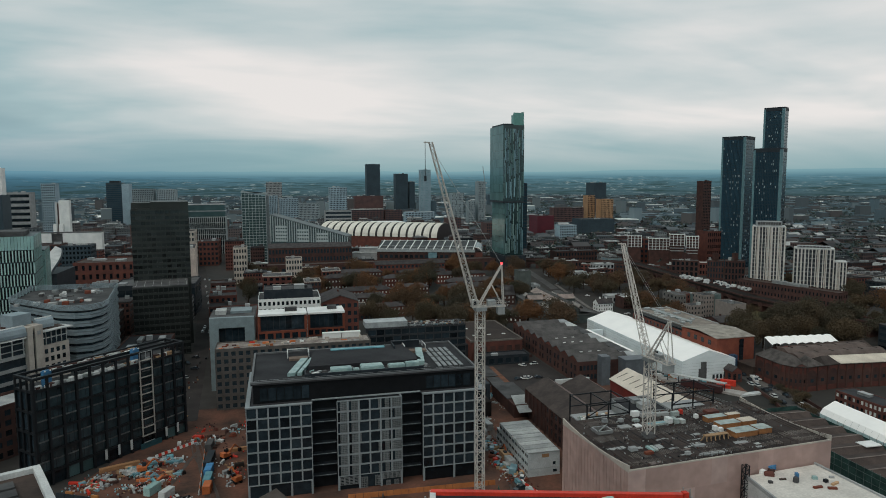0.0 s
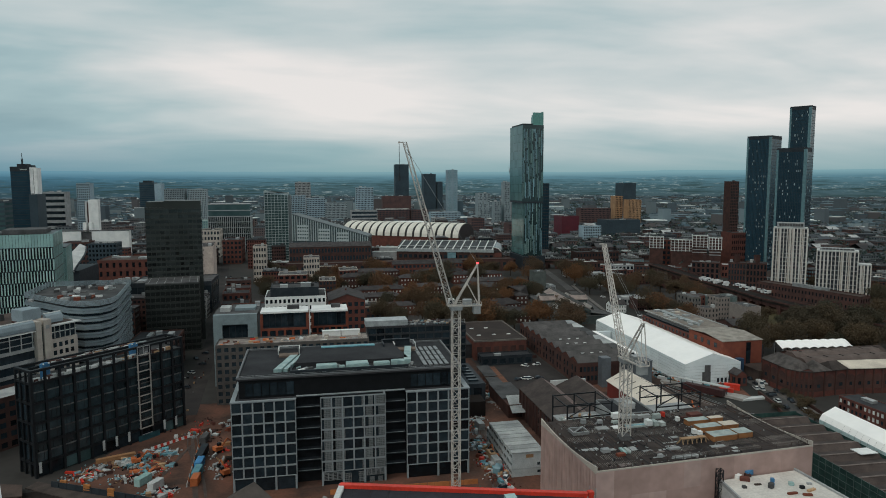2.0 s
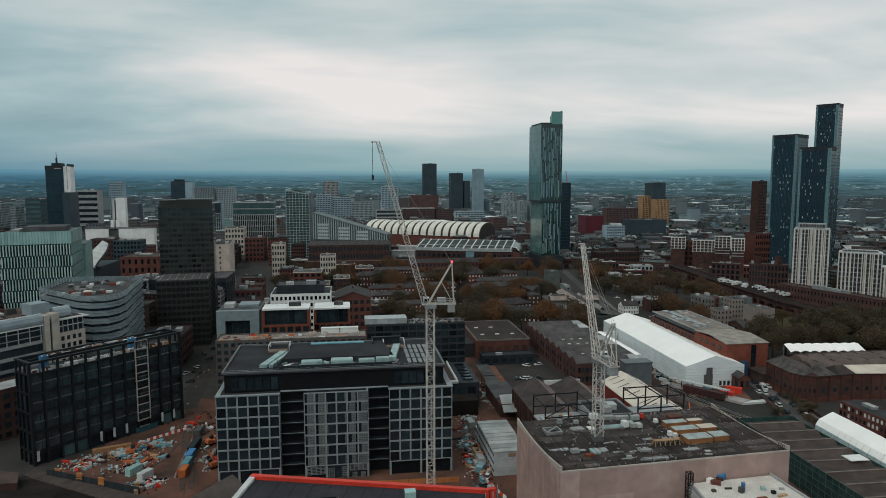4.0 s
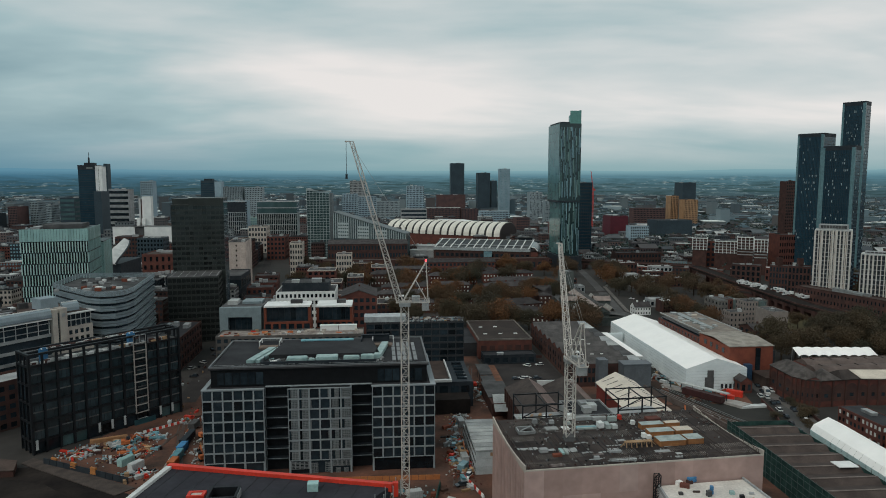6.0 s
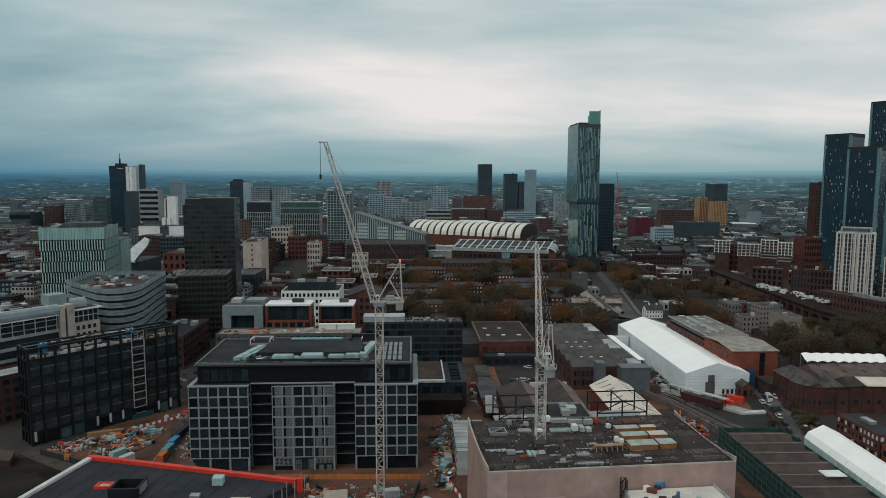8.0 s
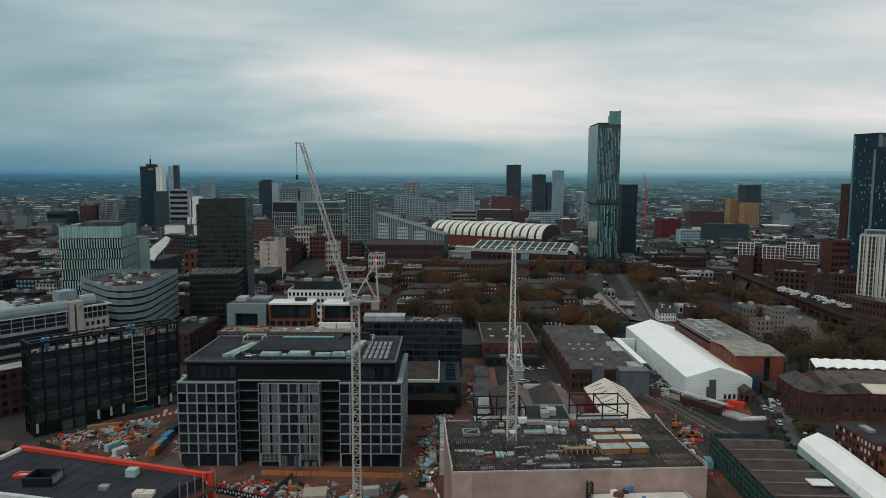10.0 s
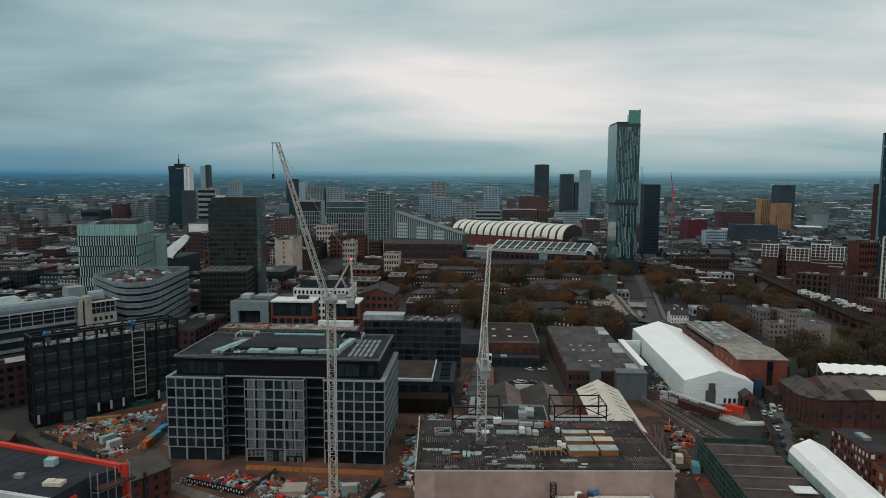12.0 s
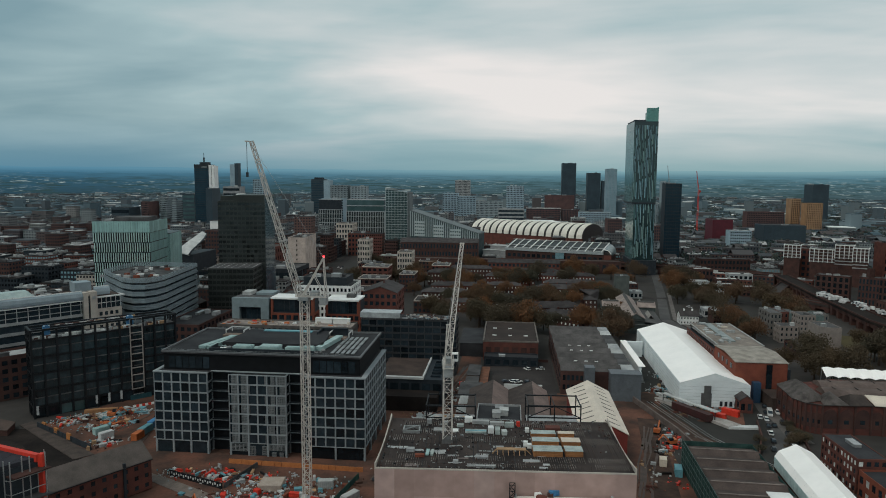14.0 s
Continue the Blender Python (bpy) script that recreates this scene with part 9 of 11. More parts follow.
def far_city():
    """Thousands of roofs out to the edge of the plain."""
    rng = random.Random(99)
    walls, roofs, pale = Geo(), Geo(), Geo()
    n = 0
    while n < 13500:
        r = 1380 + 2980 * rng.random() ** 0.8
        a = radians(rng.uniform(-48, 52))
        x, y = 50 + r * math.sin(a), r * math.cos(a)
        big = rng.random() < 0.075
        w, d = (rng.uniform(22, 60), rng.uniform(20, 50)) if big else (rng.uniform(8, 26), rng.uniform(8, 18))
        if r < 2300 and not free(x, y, x + w, y + d):
            continue
        n += 1
        h = rng.uniform(6, 13) if not big else rng.uniform(9, 22)
        if rng.random() < 0.02 and r < 2600:
            h = rng.uniform(25, 55)
            w, d = rng.uniform(15, 30), rng.uniform(15, 25)
        c, s = math.cos(rng.uniform(-0.5, 0.5)), math.sin(rng.uniform(-0.5, 0.5))
        poly = [(x + c * i - s * j, y + s * i + c * j) for i, j in ((-w / 2, -d / 2), (w / 2, -d / 2), (w / 2, d / 2), (-w / 2, d / 2))]
        walls.prism(poly, 0, h)
        g = pale if (rng.random() < (0.22 if big else 0.07)) else roofs
        if not big and h < 10:
            m0 = [(poly[0][0] + poly[3][0]) / 2, (poly[0][1] + poly[3][1]) / 2]
            m1 = [(poly[1][0] + poly[2][0]) / 2, (poly[1][1] + poly[2][1]) / 2]
            z = h + d * 0.25
            g.add([(*poly[0], h), (*poly[1], h), (*poly[2], h), (*poly[3], h), (*m0, z), (*m1, z)], [(0, 1, 5, 4), (2, 3, 4, 5), (0, 4, 3), (1, 2, 5)])
        else:
            g.prism(poly, h + 0.02, h + 1.0)
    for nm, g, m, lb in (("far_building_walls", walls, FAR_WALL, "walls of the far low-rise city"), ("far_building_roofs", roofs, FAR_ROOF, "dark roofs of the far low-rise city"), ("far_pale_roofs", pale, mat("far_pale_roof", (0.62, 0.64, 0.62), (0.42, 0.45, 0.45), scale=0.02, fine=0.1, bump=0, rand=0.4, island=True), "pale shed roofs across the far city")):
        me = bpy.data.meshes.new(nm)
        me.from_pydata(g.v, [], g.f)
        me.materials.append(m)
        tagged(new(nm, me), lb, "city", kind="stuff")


far_city()
# ---------------------------------------------------------------- near roofs and sheds at the camera's side
def red_edged_roof():
    e = thing("office_building", "tall block with a dark felt roof edged by a red upstand", "office building")
    poly = [(15.2, 66.5), (45.3, 60.2), (46.8, 66.7), (49.3, 70.6), (18.2, 79.6)]
    part("body", Geo().prism([(15.4, 66.8), (45.0, 60.6), (46.4, 66.8), (48.9, 70.4), (18.4, 79.2)], 0, 59.2), CLAD_D, e)
    part("roof", Geo().prism([(15.6, 67.0), (44.8, 60.9), (46.2, 66.9), (48.6, 70.2), (18.6, 79.0)], 59.2, 59.8), mat("blue_grey_felt", (0.040, 0.040, 0.048), (0.026, 0.026, 0.032), rough=0.8, scale=0.25, fine=1.5), e, "blue-grey felt roof")
    part("red_upstand", Geo().prism([(18.0, 79.0), (49.0, 70.1), (49.4, 70.7), (18.3, 79.7)], 59.2, 60.3), RED, e, "bright red upstand along the edge")
    part("coping", Geo().prism([(15.1, 66.4), (45.4, 60.0), (45.5, 60.6), (15.3, 67.0)], 59.2, 60.2).prism([(15.1, 66.4), (15.7, 66.4), (18.8, 79.2), (18.1, 79.6)], 59.2, 60.2), CONC_L, e, "pale coping")
    for i in range(7):
        a, b = i / 7, (i + 1) / 7
        x0, x1 = 15.2 + 30.1 * a + 0.15, 15.2 + 30.1 * b - 0.15
        y0, y1 = 66.4 - 6.4 * a, 66.4 - 6.4 * b
        part("red_panel", Geo().prism([(x0, y0 - 0.12), (x1, y1 - 0.12), (x1, y1 + 0.2), (x0, y0 + 0.2)], 46, 58.6), RED if i % 2 == 0 or i == 6 else ROOF_G, e)
    part("red_side_panel", Geo().prism([(45.2, 60.3), (45.5, 60.2), (46.4, 64.4), (46.1, 64.5)], 46, 58.8), RED, e)
    for z in (59.2, 55.4, 51.6, 47.8):
        part("scaffold_deck", Geo().prism([(46.9, 66.9), (48.6, 66.4), (51.0, 70.6), (49.4, 71.2)], z - 0.9, z - 0.7), BRICK_D if z > 58 else ROOF_G, e)
    sc = Geo()
    for x, y in ((46.9, 66.6), (48.0, 66.4), (49.2, 68.6), (50.2, 70.4), (49.6, 71.0), (48.2, 68.4)):
        sc.bar((x, y, 0.0), (x, y, 60.8), 0.06)
    for z in range(2, 60, 2):
        sc.bar((48.0, 66.4, z), (50.2, 70.4, z), 0.045).bar((46.9, 66.6, z), (48.0, 66.4, z), 0.045)
    part("scaffold", sc, GALV, e, "grey tube scaffold at the corner")
    part("corner_post", Geo().box(49.2, 70.2, 40, 49.9, 70.9, 60.4), RED, e)
    part("roof_hatch", Geo().box(23.2, 69.6, 59.8, 25.4, 69.9, 60.15).box(23.2, 70.8, 59.8, 25.4, 71.1, 60.15).box(23.2, 69.9, 59.8, 23.6, 70.8, 60.15).box(25.0, 69.9, 59.8, 25.4, 70.8, 60.15), RED, e, "red-framed roof hatch")
    part("hatch_lid", Geo().box(23.6, 69.9, 59.8, 25.0, 70.8, 60.0), STONE, e)
    part("plant_box", Geo().box(26.2, 67.0, 59.8, 26.5, 70.2, 61.0).box(29.6, 67.0, 59.8, 29.9, 70.2, 61.0).box(26.5, 69.9, 59.8, 29.6, 70.2, 61.0).box(26.5, 67.0, 59.8, 29.6, 67.3, 61.0), BLACK, e, "open black plant box")
    part("plant_grille", Geo().box(29.92, 67.4, 60.0, 30.0, 69.8, 60.9), GALV, e)
    for i in range(13):
        t = (i + 0.5) / 13
        part("felt_seam", Geo().prism([(15.8 + 29.2 * t - 0.05, 66.8 - 6.2 * t), (15.8 + 29.2 * t + 0.05, 66.8 - 6.2 * t), (18.8 + 29.4 * t + 0.05, 78.6 - 8.6 * t), (18.8 + 29.4 * t - 0.05, 78.6 - 8.6 * t)], 59.8, 59.825), BLACK, e)
    part("plant_box", Geo().box(38.2, 70.0, 59.8, 39.6, 71.2, 60.8), GLASS_A, e)
    part("vent", Geo().box(36.5, 66.2, 59.8, 37.7, 67.1, 60.3), GALV, e)
    part("crate", Geo().box(41.8, 64.3, 59.8, 44.3, 65.6, 60.3).box(42.0, 64.5, 60.3, 43.0, 65.4, 60.45), CREAM, e)
    part("puddle_patch", Geo().box(33.5, 68.4, 59.8, 37.2, 69.6, 59.83), BLACK, e)
    return e


red_edged_roof()


def framed_roof():
    e = thing("office_building", "tall block with brown roof inside a broad pale coping", "office building", pose(-39.8, 118.9, 0, 0, 0, -65))
    W, D = 32.0, 34.0
    part("body", Geo().box(0.2, -D, 0, W, -0.2, 52), STONE, e)
    part("roof", Geo().box(1, -D, 52, W, -1, 52.4), ROOF_B, e)
    part("coping", Geo().box(0, -D, 52, 1.1, 0, 53.3).box(1.1, -1.1, 52, W, 0, 53.3), CONC_L, e, "broad pale coping")
    for i in range(6):
        piece("roof_panel", ROOF_G, e, (5 + (i % 3) * 3.4, -6 - (i // 3) * 5, 52.7), (2.6, 3.6, 0.5))
    return e


framed_roof()


def brick_shed():
    e = thing("warehouse", "long three-storey brick warehouse with a brown pitched roof", "warehouse", pose(2.7, 179.0, 0, 0, 0, 58.0))
    # local x runs back along the long wall, towards the camera at -x
    L, W, h = 56.0, 13.0, 10.0
    g = Geo()
    part("core", Geo().box(-L, 0.4, 0, -0.3, W, h - 0.05), BRICK_D, e)
    facade(g, e, (-L, 0), (0, 0), 0.4, h, 3, 17, GLASS, 0.62, 0.55, 0.35)
    part("wall", g, BRICK, e)
    part("end_wall", Geo().add([(-0.3, 0.36, 0), (-0.3, W, 0), (-0.3, W, h), (-0.3, W / 2, h + 4), (-0.3, 0.36, h), (0, 0.36, 0), (0, W, 0), (0, W, h), (0, W / 2, h + 4), (0, 0.36, h)], [(4, 3, 2, 1, 0), (5, 6, 7, 8, 9), (0, 1, 6, 5), (1, 2, 7, 6), (2, 3, 8, 7), (3, 4, 9, 8), (4, 0, 5, 9)]), BRICK, e)
    part("roof", Geo().gable(-L, -0.5, 0.3, W + 0.4, h, h + 4.4, "x", 0.25), mat("brown_slate", (0.105, 0.088, 0.080), (0.07, 0.06, 0.055), scale=0.3, fine=4), e, "brown slated pitched roof")
    part("gutter", Geo().box(-L, -0.75, h - 0.1, 0.3, -0.5, h + 0.12), BLACK, e)
    part("downpipe", Geo().box(-9.2, -0.6, 0, -8.4, -0.05, h + 1.6), CLAD_D, e)
    for z in (1.8, 4.8, 7.8):
        piece("end_window", GLASS, e, (0.03, W * 0.3, z), (0.12, 1.4, 1.8))
    return e


brick_shed()


# ---------------------------------------------------------------- vehicles and plant
def car(x, y, rot, paint, label, z=0.06, kind="car"):
    e = thing(kind, label, kind, pose(x, y, z, 0, 0, rot), "parked vehicles")
    if kind == "car":
        L, W, hb, hc = 4.4, 1.8, 0.85, 1.45
        body = Geo().add([(-L / 2, -W / 2, 0.3), (L / 2, -W / 2, 0.3), (L / 2, W / 2, 0.3), (-L / 2, W / 2, 0.3), (-L / 2, -W / 2, hb - 0.08), (L / 2, -W / 2, hb - 0.15), (L / 2, W / 2, hb - 0.15), (-L / 2, W / 2, hb - 0.08), (-L / 4, -W / 2, hb), (L / 6, -W / 2, hb), (L / 6, W / 2, hb), (-L / 4, W / 2, hb)],
                         [(3, 2, 1, 0), (0, 1, 5, 9, 8, 4), (2, 3, 7, 11, 10, 6), (1, 2, 6, 5), (3, 0, 4, 7), (4, 8, 11, 7), (8, 9, 10, 11), (9, 5, 6, 10)])
        cab = Geo().add([(-2.0, -0.82, hb), (1.0, -0.82, hb), (1.0, 0.82, hb), (-2.0, 0.82, hb), (-1.5, -0.66, hc), (0.2, -0.66, hc), (0.2, 0.66, hc), (-1.5, 0.66, hc)], [(3, 2, 1, 0), (4, 5, 6, 7), (0, 1, 5, 4), (1, 2, 6, 5), (2, 3, 7, 6), (3, 0, 4, 7)])
        roof = Geo().box(-1.5, -0.66, hc, 0.2, 0.66, hc + 0.05)
    else:
        L, W, hb, hc = 5.8, 2.0, 1.1, 2.5
        body = Geo().add([(-L / 2, -W / 2, 0.35), (L / 2, -W / 2, 0.35), (L / 2, W / 2, 0.35), (-L / 2, W / 2, 0.35), (-L / 2, -W / 2, hc), (1.4, -W / 2, hc), (1.4, W / 2, hc), (-L / 2, W / 2, hc), (2.3, -W / 2, 1.25), (2.3, W / 2, 1.25), (L / 2, -W / 2, 1.05), (L / 2, W / 2, 1.05)],
                         [(3, 2, 1, 0), (0, 1, 10, 8, 5, 4), (2, 3, 7, 6, 9, 11), (1, 2, 11, 10), (10, 11, 9, 8), (8, 9, 6, 5), (4, 5, 6, 7), (3, 0, 4, 7)])
        cab = Geo().add([(1.45, -0.9, hc - 0.12), (1.45, 0.9, hc - 0.12), (2.28, 0.9, 1.35), (2.28, -0.9, 1.35), (1.5, -0.9, hc - 0.08), (1.5, 0.9, hc - 0.08), (2.34, 0.9, 1.38), (2.34, -0.9, 1.38)], [(0, 1, 2, 3), (7, 6, 5, 4), (0, 4, 5, 1), (1, 5, 6, 2), (2, 6, 7, 3), (3, 7, 4, 0)])
        roof = Geo().box(-L / 2 + 0.2, -0.8, hc, 1.2, 0.8, hc + 0.06)
    part("body", body, paint, e)
    part("windscreen" if kind == "van" else "cabin_glass", cab, GLASS, e)
    part("roof", roof, paint, e)
    for sx in (-0.3, 0.3):
        for sy in (-1, 1):
            w = Geo()
            n = 8
            ring = [(sx * L + 0.32 * math.cos(2 * math.pi * k / n), 0.32 + 0.32 * math.sin(2 * math.pi * k / n)) for k in range(n)]
            ya, yb = (W / 2 - 0.2) * sy, (W / 2 + 0.02) * sy
            w.add([(a, ya, b) for a, b in ring] + [(a, yb, b) for a, b in ring], [tuple(range(n)), tuple(range(2 * n - 1, n - 1, -1))] + [(k, (k + 1) % n, (k + 1) % n + n, k + n) for k in range(n)])
            part("wheel", w, RUBBER, e)
    return e


first_w = car(229.2, 273.0, 255, PAINTW, "white van parked at the kerb", 0.06, "van")
car_w = car(223.7, 268.9, 76, PAINTW, "pale parked car on the street", 0.06)
car_d = car(225.9, 259.4, 76, PAINTD, "dark parked car on the street", 0.06)
rng = random.Random(12)
for i in range(12):
    t = i / 11
    x, y = 214 + 26 * t, 226 + 90 * t
    copy_thing(car_d if rng.random() < 0.6 else car_w, pose(x + rng.uniform(-0.4, 0.4), y, 0.06, 0, 0, 76 + rng.uniform(-3, 3)))
for i in range(8):
    t = i / 7
    copy_thing(car_d if rng.random() < 0.5 else car_w, pose(224 + 22 * t, 236 + 92 * t, 0.06, 0, 0, 256 + rng.uniform(-3, 3)))
for i in range(24):
    t = rng.random()
    x, y = -49 - 26 * max(0, (t - 0.35) / 0.65), 400 + 330 * t
    copy_thing(rng.choice((car_d, car_w, car_w)), pose(x + rng.choice((-2.2, 2.2)), y, 0.06, 0, 0, 92 + rng.choice((0, 180))))
for i in range(22):
    t = i / 21
    x, y = (369 + 8 * t, 546 - 84 * t)
    copy_thing(first_w, pose(x + rng.choice((-3.5, 0.5, 4)), y, 9.0, 0, 0, rng.choice((10, 100, 190)) + rng.uniform(-8, 8)))
for x, y in ((116, 306), (119, 306.4), (122, 306.2), (127, 306), (127, 329), (-48, 300), (-51, 312), (-47, 326), (-52, 341), (-49, 352), (-46, 368), (-51, 380), (-48, 392), (134, 330), (77, 199), (74, 193), (254, 440), (258, 480), (261, 520), (250, 400), (264, 590)):
    copy_thing(rng.choice((car_d, car_w)), pose(x, y, 0.06, 0, 0, rng.uniform(0, 360)))


def excavator(x, y, rot, paint=None):
    e = thing("excavator", "orange tracked excavator on the churned site", "excavator", pose(x, y, 0.04, 0, 0, rot), "site machines")
    part("track", Geo().box(-1.7, -1.3, 0, 1.7, -0.7, 0.8), RUBBER, e)
    part("track", Geo().box(-1.7, 0.7, 0, 1.7, 1.3, 0.8), RUBBER, e)
    ho_ = part("house", Geo().box(-1.8, -1.2, 0.9, 1.2, 1.2, 2.0).box(-1.8, -1.2, 2.0, -0.4, 1.2, 2.4), paint or ORANGE, e)
    part("cab", Geo().box(0.0, 0.2, 2.0, 1.3, 1.2, 3.1), GLASS, ho_)
    part("boom", Geo().bar((1.0, -0.3, 1.8), (3.6, -0.3, 4.2), 0.22).bar((3.6, -0.3, 4.2), (5.6, -0.3, 2.2), 0.18), paint or ORANGE, e)
    part("bucket", Geo().box(5.2, -0.8, 0.9, 6.2, 0.2, 2.1), RUBBER, e)
    return e


ex = excavator(-20.8, 243, 40)
for x, y, r in ((-16, 222, 120), (-48, 238, 20), (179, 235, 200), (176, 246, 70), (78, 216, 95), (24, 166, 130)):
    copy_thing(ex, pose(x, y, 0.04, 0, 0, r))


def container(x, y, rot, m, label, L=6.1, z=0.04):
    e = thing("site_container", label, "container", pose(x, y, z, 0, 0, rot), "site containers")
    part("shell", Geo().box(-L / 2, -1.2, 0.0, L / 2, 1.2, 2.6), m, e)
    g = Geo()
    n = int(L / 0.6)
    for i in range(n):
        a = -L / 2 + (i + 0.25) * L / n
        g.box(a, -1.25, 0.2, a + 0.25, -1.2, 2.5).box(a, 1.2, 0.2, a + 0.25, 1.25, 2.5)
    tagged(part("corrugation", g, m, e), kind="stuff")
    part("roof", Geo().box(-L / 2 + 0.05, -1.15, 2.6, L / 2 - 0.05, 1.15, 2.66), m, e)
    part("door", Geo().box(L / 2, -1.1, 0.2, L / 2 + 0.06, 0, 2.5), m, e)
    return e


for x, y, r, m, lb, L in ((-25.2, 223.5, 86, CYAN, "pale cyan cargo container on the site", 7), (-25.6, 231, 86, BLUE, "blue cargo container on the site", 6.1), (-26.2, 240, 86, CLAD_D, "dark curtain-sided trailer body beside the haul road", 11), (-24.8, 217.5, 86, ORANGE, "orange flat skip container on the site", 5), (-27.5, 254, 84, ROOF_G, "grey cargo container on the site", 6.1),
                         (212.3, 271.0, -40, RED, "red cargo container with a white top", 7), (205.5, 265.5, -35, RED, "red cargo container beside the tent", 6.1), (77.2, 217, 95, TIMBER, "tan storage container in the lane", 5), (77.4, 211.5, 95, ROOF_L, "pale storage container in the lane", 5), (175, 209, 80, CYAN, "cyan storage container in the yard", 5), (171.5, 216, 80, CREAM, "cream storage container in the yard", 3.5), (76, 204.5, 60, GLASS_B, "blue-grey storage container in the lane", 4.5),
                         (-42, 221, 60, GLASS_A, "pale blue storage tank container", 5.5), (-37, 216.5, 60, CONC_L, "white site container by the hoarding", 5), (58, 186, 10, ROOF_L, "pale grey site container", 5), (68, 178, 60, ROOF_L, "pale grey site container", 6), (80.5, 247, 95, GALV, "grey site container in the lane", 6)):
    container(x, y, r, m, lb, L)


def cabin_stack():
    e = thing("site_offices", "three-high stack of white site cabins with ribbed flat roof", "site office", pose(79.8, 200.5, 0.04))
    grey = mat("white_grey_cabin", (0.50, 0.53, 0.54), (0.40, 0.43, 0.44), rough=0.5, rand=0.06)
    n, W, Lc = 10, 11.6, 3.3
    for k in range(3):
        for i in range(n):
            if k == 2 and i > 8:
                continue
            cb = part("cabin", Geo().box(0.02 * k, i * Lc + 0.06, k * 2.8 + 0.02, W - 0.02 * k, (i + 1) * Lc - 0.06, k * 2.8 + 2.72), grey, e)
            for y in (0.9, 2.2):
                piece("window", GLASS, cb, (-0.03, i * Lc + y, k * 2.8 + 1.6), (0.1, 0.7, 0.9))
    for i in range(9):
        part("roof_rib", Geo().box(0, i * Lc - 0.12, 8.32, W, i * Lc + 0.12, 8.62), ROOF_L, e)
        part("roof_sheet", Geo().box(0.05, i * Lc + 0.14, 8.33, W - 0.05, (i + 1) * Lc - 0.14, 8.46), ROOF_L, e)
    piece("window", GLASS, e, (9.5, 0.03, 4.2), (1.0, 0.1, 1.0))
    piece("window", GLASS, e, (9.8, 0.03, 1.5), (1.4, 0.1, 0.9))
    part("emblem", Geo().prism([(5.0, 0.0), (7.6, 0.0), (7.6, 0.04), (5.0, 0.04)], 6.5, 7.7), YELLOW, e, "small amber emblem")
    return e


cabin_stack()


def stack(x, y, z, w, d, h, rot, m, label, name="material_pack", group="site materials", top=None):
    rings = ((0.0, 0.0), (0.0, h * 0.44), (-0.07, h * 0.48), (-0.07, h * 0.54), (-0.02, h * 0.58), (-0.02, h * 0.95), (-0.10, h))
    pts = [(sx * (w / 2 + o), sy * (d / 2 + o), z) for o, z in rings for sx, sy in ((-1, -1), (1, -1), (1, 1), (-1, 1))]
    n = len(rings)
    g = Geo().add(pts, [(3, 2, 1, 0), tuple(range(4 * n - 4, 4 * n))] + [(4 * r + i, 4 * r + (i + 1) % 4, 4 * r + 4 + (i + 1) % 4, 4 * r + 4 + i) for r in range(n - 1) for i in range(4)])
    if top:
        e = thing(name, label, "building materials", pose(x, y, z, 0, 0, rot), group)
        part("pack", g, m, e)
        part("cover", Geo().box(-w / 2 - 0.05, -d / 2 - 0.05, h, w / 2 + 0.05, d / 2 + 0.05, h + 0.06), top, e, "pale dusty sheet cover")
        return e
    return solo(name, g, m, label, "building materials", pose(x, y, z, 0, 0, rot), group)


# packs, trestle, pipes and steel on the pink hall's roof
AQ = mat("dusty_aqua_sheet", (0.40, 0.45, 0.43), (0.22, 0.26, 0.25), rough=0.6)
RZ = 28.0
for x, y, w, d in ((126.8, 155.0, 7.6, 3.8), (133.6, 155.6, 4.6, 3.6), (126.6, 161.2, 7.2, 3.0), (133.4, 161.6, 5.0, 3.0), (126.2, 166.4, 6.8, 2.6), (132.6, 166.8, 4.4, 1.8)):
    stack(x, y, RZ, w, d, 1.5, 3.2, mat("orange_timber_pack", (0.32, 0.145, 0.062), (0.22, 0.10, 0.045), rough=0.8), "timber pack with orange sides under a pale sheet", "timber_pack", "timber packs", AQ if x < 132 or y < 160 else CREAM)
tr = thing("trestle_stage", "long orange timber trestle stage", "trestle", pose(117.3, 153.9, RZ, 0, 0, 3))
part("deck", Geo().box(-3.8, -0.7, 1.3, 3.8, 0.7, 1.5), TIMBER, tr)
for i in range(6):
    part("leg", Geo().bar((-3.6 + i * 1.44, -0.9, 0), (-3.6 + i * 1.44, -0.5, 1.3), 0.1).bar((-3.6 + i * 1.44, 0.9, 0), (-3.6 + i * 1.44, 0.5, 1.3), 0.1), TIMBER, tr)
part("brace", Geo().bar((3.8, 0, 1.3), (5.2, 0, 0), 0.12).bar((-3.8, 0, 1.3), (-5.0, 0, 0), 0.12), TIMBER, tr)
for i in range(3):
    solo("pipe", Geo().bar((-3, 0, 0.3), (3, 0, 0.3), 0.28), CYAN if i == 1 else AQ, "pale aqua pipe lying on the roof", "pipe", pose(107.3, 167.2 + i * 0.7, RZ, 0, 0, 2), "roof pipes")
